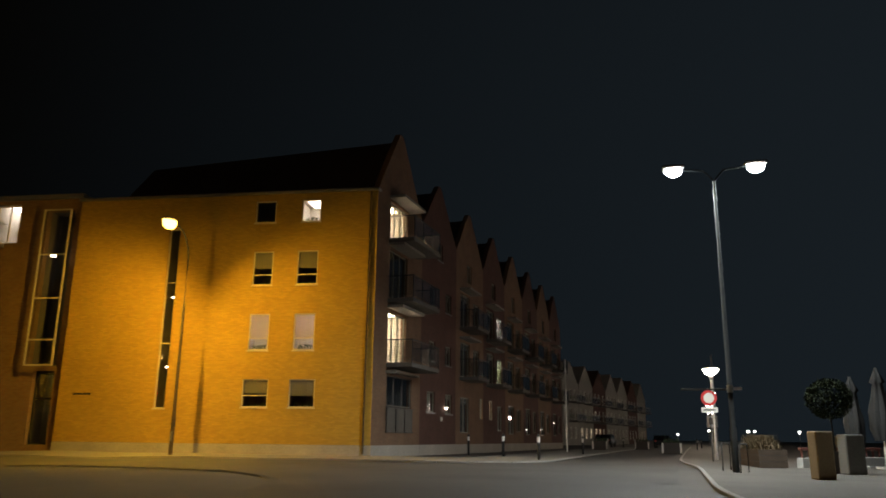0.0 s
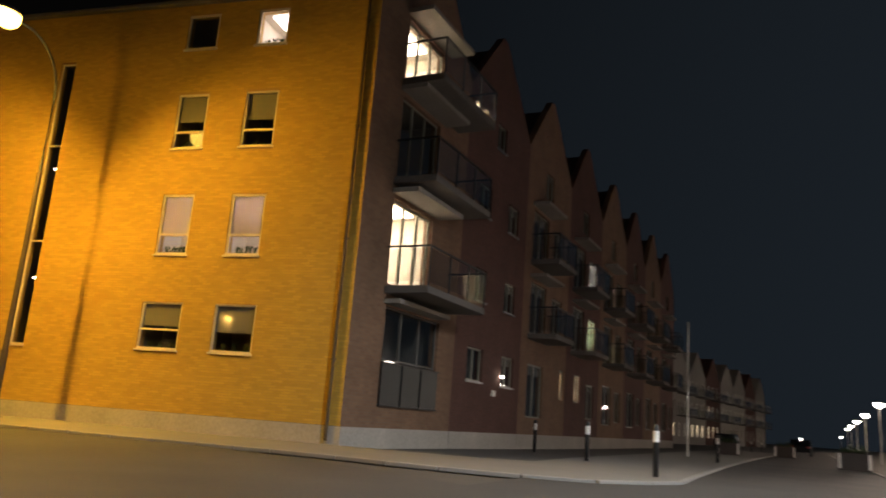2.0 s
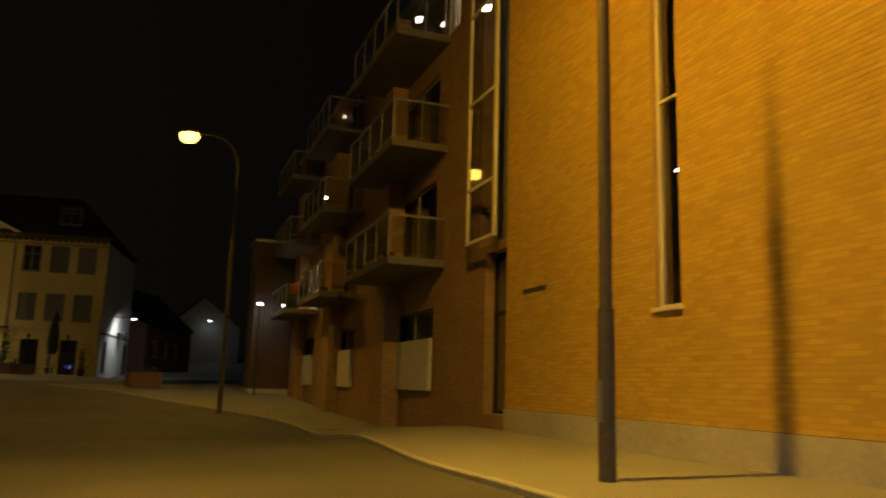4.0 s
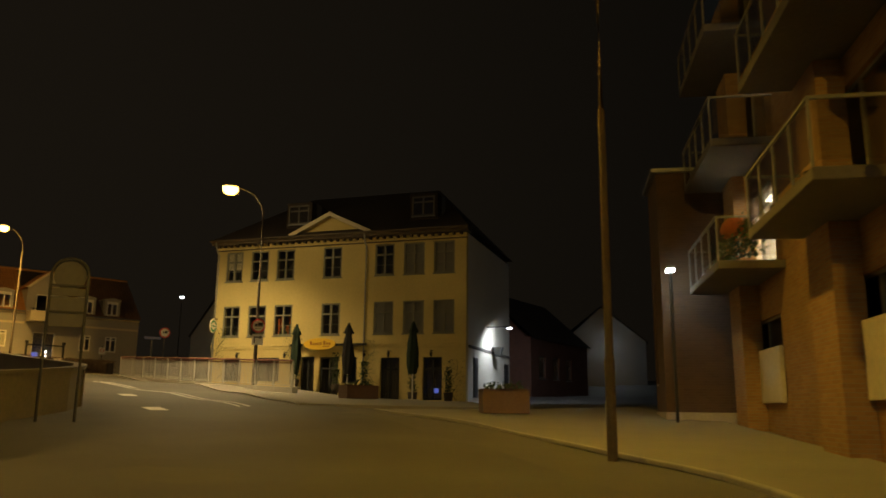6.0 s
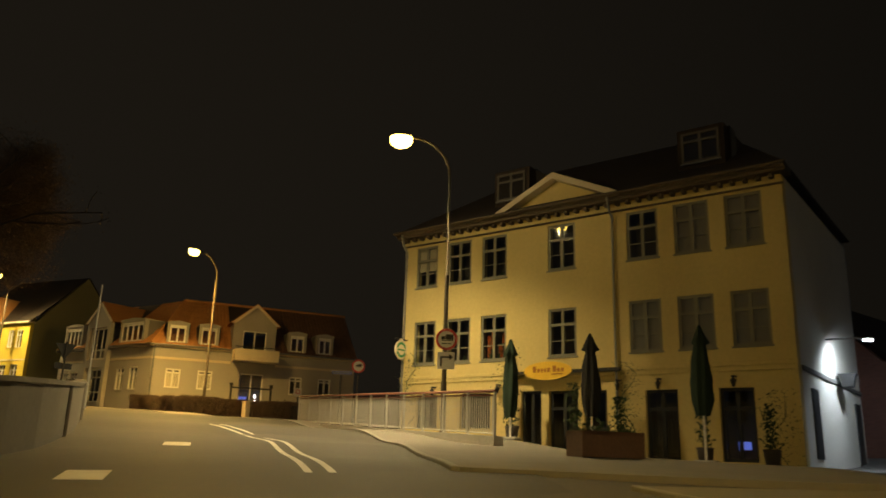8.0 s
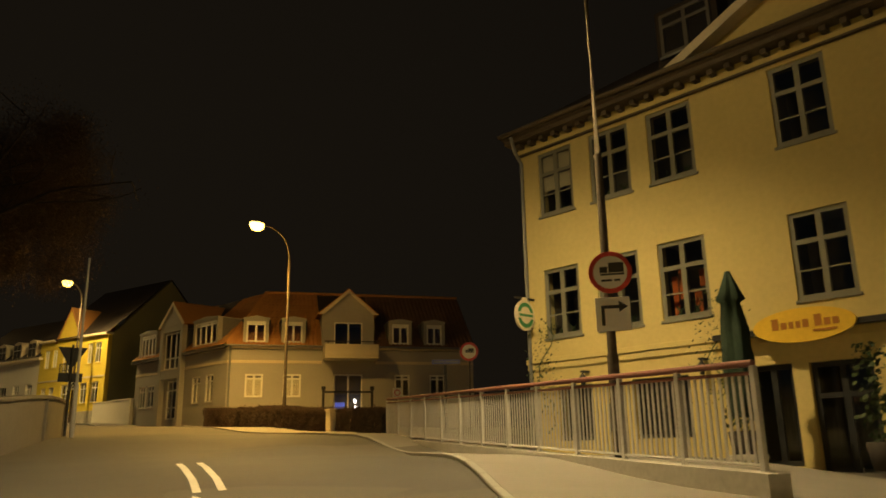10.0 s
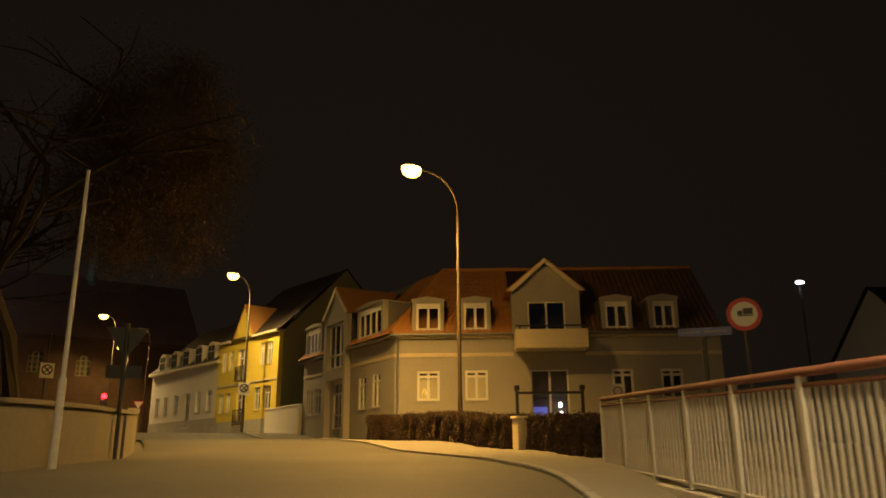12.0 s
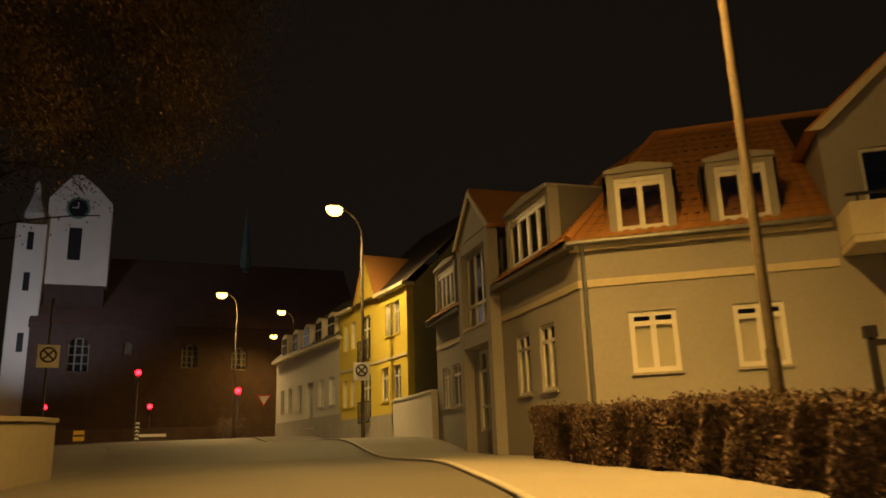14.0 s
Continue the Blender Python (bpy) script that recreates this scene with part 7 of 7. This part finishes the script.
finger = thing("name_arm", pose(13.15, -9.0, 2.3, 0, 0, -3), "thin grey sign arm clamped to the tall lamp pole", "sign")
bm = bmesh.new()
tube(bm, [(0, 0, -0.1), (0, 0, 0.12)], [0.092], 10)
part("clamp", bm, M["paint_pole"], finger, smooth=True)
boxes("arm", M["slab_dark"], finger, (-1.4, -0.094, -0.015, 0.015, -0.03, 0.02), label="long thin grey arm", bevel=0.005)
boxes("plate", M["rail_grey"], finger, (0.1, 0.34, -0.012, 0.012, -0.03, 0.06), label="small pale plate", bevel=0.004)


def grass_box(x, y, turn, long):
    t = thing("planter", on_land(x, y, 0.055, turn), "weathered timber planter with tall dry grass", "planter", "timber planters on the quay")
    for k in range(3):
        boxes("plank", M["wood"], t, (-long / 2, long / 2, -0.45, -0.41, 0.02 + 0.2 * k, 0.2 + 0.2 * k))
        boxes("plank", M["wood"], t, (-long / 2, long / 2, 0.41, 0.45, 0.02 + 0.2 * k, 0.2 + 0.2 * k))
        boxes("plank", M["wood"], t, (-long / 2, -long / 2 + 0.04, -0.408, 0.408, 0.02 + 0.2 * k, 0.2 + 0.2 * k))
        boxes("plank", M["wood"], t, (long / 2 - 0.04, long / 2, -0.408, 0.408, 0.02 + 0.2 * k, 0.2 + 0.2 * k))
    boxes("soil", M["pot"], t, (-long / 2 + 0.05, long / 2 - 0.05, -0.4, 0.405, 0.0, 0.54))
    rnd = random.Random(int(x * 3))
    bm = bmesh.new()
    for _ in range(1500):
        a, q, swell = rnd.uniform(0, 6.283), rnd.uniform(0.1, 0.3), rnd.choice((0.55, 0.8, 1.0))
        u = max(-0.95, min(0.95, rnd.gauss(0, 0.45)))
        p = Vector((u * (long / 2 - 0.1), rnd.uniform(-0.35, 0.35), 0.54))
        tip = p + Vector((math.cos(a) * q, math.sin(a) * q, swell * (0.16 + 0.42 * (1 - u * u))))
        w = Vector((-math.sin(a), math.cos(a), 0)) * 0.012
        midp = p.lerp(tip, 0.6) + Vector((0, 0, 0.06))
        bm.faces.new([bm.verts.new(v) for v in (p - w, p + w, midp + w, midp - w)])
        bm.faces.new([bm.verts.new(v) for v in (midp - w, midp + w, tip)])
    tagged(part("grass", bm, M["dry_grass"], t), kind="stuff")


grass_box(15.2, -3.2, 88, 4.0)
grass_box(18.3, -0.9, 84, 2.6)
for k, (x, y) in enumerate(((13.15, -7.7), (13.35, -9.2))):
    bm = bmesh.new()
    tube(bm, [(-0.35, 0, -0.1), (-0.35, 0, 0.72), (-0.28, 0, 0.8), (0.28, 0, 0.8), (0.35, 0, 0.72), (0.35, 0, -0.1)], [0.024], 8)
    lone("bicycle_stand", bm, M["galvanised"], on_land(x, y, 0.055, 60), "bent steel hoop for locking bicycles", "bicycle stand", "hoops on the pavement", smooth=True)
bm = bmesh.new()
box(bm, -0.22, 0.22, -0.22, 0.22, 0, 1.15)
lone("service_cabinet", bm, M["cabinet_tan"], on_land(14.5, -12.4, 0.055, 10), "tan square service cabinet on the quay", "cabinet", bevel=0.03)
bm = bmesh.new()
box(bm, -0.27, 0.27, -0.25, 0.25, 0, 1.1)
lone("service_cabinet", bm, M["paint_pole"], on_land(16.3, -9.1, 0.055, 10), "grey service cabinet beside a round clipped tree", "cabinet", bevel=0.03)
for x, y, high in ((18.2, -4.0, 3.05), (18.9, -4.5, 3.32)):
    parasol(on_land(x, y, 0.055), high, "canvas_black", "folded black parasol on the quay", 0.3)
# a clipped ball tree in a dark tub
ball = thing("ball_tree", on_land(16.0, -8.6, 0.055), "round clipped evergreen on a short stem in a dark tub", "tree")
bm = bmesh.new()
spun(bm, ((0.001, 0), (0.26, 0), (0.34, 0.55), (0.37, 0.56), (0.37, 0.62), (0.31, 0.62), (0.3, 0.54), (0.001, 0.54)), (0, 0, 0), 16)
part("tub", bm, M["pot"], ball, bevel=0.01)
bm = bmesh.new()
tube(bm, [(0, 0, 0.5), (0.02, 0.01, 1.0), (0, 0, 1.6)], [0.05, 0.035], 8)
part("stem", bm, M["bark"], ball)
rnd = random.Random(21)


def ball_leaf():
    a, b, q = rnd.uniform(0, 6.283), rnd.uniform(-1, 1), 0.64 * rnd.uniform(0.55, 1.06) ** 0.5
    c = math.sqrt(1 - b * b)
    return Vector((q * c * math.cos(a), q * c * math.sin(a), 2.12 + 0.92 * q * b))


bm = bmesh.new()
leaf_heap(bm, ball_leaf, 3200, 0.045, rnd)
tagged(part("crown", bm, M["leaf_shaded"], ball), kind="stuff")
# low wall with a reddish rail behind the planters, and a faded stand
low = thing("low_wall", on_land(16.15, -4.5, 0.055, 42), "low concrete wall with a dull red rail on short posts", "wall")
boxes("wall", M["concrete"], low, (0, 5.2, -0.12, 0.12, -0.2, 0.34), bevel=0.02)
boxes("rail", M["rail_red"], low, (0.02, 5.18, -0.05, 0.05, 0.58, 0.68), bevel=0.015)
for k in range(12):
    boxes("baluster", M["rail_red"], low, (0.12 + k * 0.45, 0.18 + k * 0.45, -0.03, 0.03, 0.34, 0.58))
stand = thing("notice_stand", on_land(19.0, -1.3, 0.055, 25), "faded red and white notice panel on a post", "sign")
boxes("post", M["pole_dark"], stand, (-0.03, 0.03, -0.03, 0.03, -0.05, 1.35))
boxes("panel", M["rail_red"], stand, (-0.24, 0.24, -0.035, -0.005, 1.62, 2.3), label="faded red panel", bevel=0.01)
boxes("plate", M["rail_grey"], stand, (-0.2, -0.06, -0.05, -0.036, 1.75, 2.25), (0.02, 0.2, -0.05, -0.036, 1.85, 2.22), (-0.16, 0.16, -0.05, -0.036, 1.36, 1.6), label="pale worn plates")


# plants and an orange cushion on the lowest balcony of the wing
rnd = random.Random(4)
for x, y, wide, low, high in ((6.35, -0.75, 0.3, 4.05, 4.95), (5.75, -1.05, 0.35, 4.0, 4.6), (4.3, -1.1, 0.45, 4.0, 4.75)):
    bm = bmesh.new()
    leaf_heap(bm, lambda: Vector((rnd.gauss(x, wide * 0.6), rnd.gauss(y, 0.13), rnd.uniform(low, high))), 420, 0.05, rnd)
    tagged(part("balcony_plant", bm, M["leaf"], wing, "bushy green balcony plant"), kind="stuff")
bm = bmesh.new()
spun(bm, ((0.001, 4.7), (0.3, 4.72), (0.36, 4.86), (0.3, 5.05), (0.14, 5.2), (0.02, 5.24)), (5.35, -0.85, 0), 14)
spun(bm, ((0.03, 3.945), (0.03, 4.699)), (5.35, -0.85, 0), 8)
part("covered_table", bm, M["orange_cloth"], wing, "orange cloth-covered table on the balcony", smooth=True)


def parked_car(x, y, turn):
    c = thing("car", on_land(x, y, 0.0, turn), "dark estate car parked beside the quay street", "car", "parked cars")
    bm = bmesh.new()
    solid(bm, [(-2.15, 0.35), (2.15, 0.35), (2.2, 0.6), (2.1, 0.85), (1.05, 0.98), (0.45, 1.42), (-1.5, 1.46), (-2.05, 1.0), (-2.2, 0.9)], -0.86, 0.86)
    part("body", bm, M["car_dark"], c, bevel=0.06, smooth=False)
    boxes("windscreen", M["glass"], c, (-1.4, 0.5, -0.875, -0.862, 1.0, 1.36), (-1.4, 0.5, 0.862, 0.875, 1.0, 1.36))
    for px in (-1.35, 1.35):
        for py in (-0.8, 0.8):
            bm = bmesh.new()
            tube(bm, [(px, py - 0.1, 0.32), (px, py + 0.1, 0.32)], [0.32], 16)
            tyre = part("wheel", bm, M["rubber"], c)
            bm = bmesh.new()
            s_ = 1 if py > 0 else -1
            tube(bm, [(px, py + s_ * 0.1, 0.32), (px, py + s_ * 0.115, 0.32)], [0.2], 12)
            part("rim", bm, M["galvanised"], tyre)
    for py in (-0.65, 0.65):
        boxes("tail_light", M["sign_red"], c, (-2.19, -2.14, py - 0.12, py + 0.12, 0.75, 0.9))
        boxes("headlight", M["sign_white"], c, (2.14, 2.19, py - 0.14, py + 0.14, 0.65, 0.78))


for x, y, turn in ((12.8, 58, 79), (19.5, 62, 79)):
    parked_car(x, y, turn)
far_way = Vector((18.0, 59.0, 0)).normalized()
for k in range(7):
    at = Vector((8.0, 86.0, 0)) + far_way * (8.8 * k)
    wall_kind = ("plaster_white_dim", "plaster_grey", "brick_red")[k % 3]
    h = thing("gabled_house", pose(at.x, at.y, -0.1, 0, 0, math.degrees(math.atan2(far_way.y, far_way.x))), "distant gabled quay house, %s and mostly dark" % ("white", "grey", "red brick")[k % 3], "building", "gabled houses along the quay street")
    holes = [(1.0 + 2.6 * j, 2.2 + 2.6 * j, 1.0 + 2.9 * f, 2.7 + 2.9 * f) for j in range(3) for f in range(3)]
    bm = bmesh.new()
    holed_wall(bm, 0, 8.6, 0, 9.4, 0.3, holes)
    part("wall", bm, M[wall_kind], h)
    for n, q in enumerate(holes):
        window(h, *q, mull=(0.5,), bar=0.1, sill=0, lit="glow_room" if (n * 7 + k * 5) % 17 == 0 or (n % 3 == 0 and k in (1, 2)) else "", label="small window of a distant house")
    bm = bmesh.new()
    solid(bm, [(0, 9.402), (8.6, 9.402), (4.3, 12.8)], 0, 11)
    part("gable", bm, M[wall_kind], h)
    for z in (3.7, 6.6):
        balcony(h, 3.2, 8.2, z, 1.3, rail="rail_grey")
    boxes("rear_wall", M[wall_kind], h, (0, 0.3, 0.302, 11, 0, 9.4), (8.3, 8.6, 0.302, 11, 0, 9.4))
# harbour lamps on the far side of the water
harbour = thing("harbour_lamp", pose(60, 95, -0.2), "small distant harbour lamp post with a white light", "street lamp", "distant harbour lamps")
bm = bmesh.new()
tube(bm, [(0, 0, 0), (0, 0, 2.6)], [0.06], 6)
part("post", bm, M["paint_pole"], harbour)
bm = bmesh.new()
spun(bm, ((0.05, 2.6), (0.22, 2.75), (0.22, 2.95), (0.05, 3.05)), sides=10)
part("lens", bm, M["glow_far"], harbour)
for x, y in ((48, 110), (66, 100), (56, 120), (75, 105), (44, 130), (40, 150), (52, 160), (36, 170), (82, 120), (90, 110)):
    copy_thing(harbour, pose(x, y, -0.2 + 0.4 * math.sin(x)))


# ---- the bricks of the lamp-lit gable ----
def brick_places():
    """Running bond over the gable wall, leaving its openings free: left, bottom, length."""
    long, high, joint = 0.228, 0.054, 0.012
    row, z = 0, 0.455
    holes = [(a - 0.005, b + 0.005, c - 0.06, d + 0.005) for a, b, c, d in WINDOWS + [SLIT]]
    while z + high < 11.95:
        cuts = [(-15.0, -15.0)] + sorted((h[0], h[1]) for h in holes if h[2] < z + high and h[3] > z) + [(0.0, 0.0)]
        for (_, left), (right, _) in zip(cuts, cuts[1:]):
            shift = (0.0, 0.12, 0.06, 0.18)[row % 4]
            x = math.floor((left + 15.0) / (long + joint)) * (long + joint) - 15.0 - shift
            while x < right:
                a, b = max(x, left + 0.002), min(x + long, right - 0.002)
                if b - a > 0.03:
                    yield a, z, b - a
                x += long + joint
        z += high + joint
        row += 1


rnd = random.Random(11)
verts, faces, pieces = [], [], []
for x, z, w in brick_places():
    if len(pieces) < 300 and abs(w - 0.228) < 1e-6 and -7.0 < x < -0.6 and z > 0.5:
        pieces.append((x, z))
        continue
    d = rnd.uniform(-0.001, 0.0015)
    n, h = len(verts), 0.054
    verts += [(x, -d, z), (x + w, -d, z), (x + w, -d, z + h), (x, -d, z + h), (x, 0.014, z), (x + w, 0.014, z), (x + w, 0.014, z + h), (x, 0.014, z + h)]
    faces += [(n, n + 1, n + 2, n + 3), (n, n + 4, n + 5, n + 1), (n + 1, n + 5, n + 6, n + 2), (n + 2, n + 6, n + 7, n + 3), (n + 3, n + 7, n + 4, n)]
data = bpy.data.meshes.new("brick_facing")
data.from_pydata(verts, [], faces)
data.materials.append(M["brick"])
facing_ob = new("brick_facing", data)
facing_ob.parent = gable_wall
tagged(facing_ob, "yellow facing bricks in running bond", kind="stuff")
bm = bmesh.new()
box(bm, 0, 0.228, 0, 0.016, 0, 0.054)
one = mesh_of("brick", bm, M["brick_piece"])
for x, z in pieces:
    ob = new("brick", one)
    ob.parent, ob.location = gable_wall, (x, -rnd.uniform(-0.001, 0.0015), z)
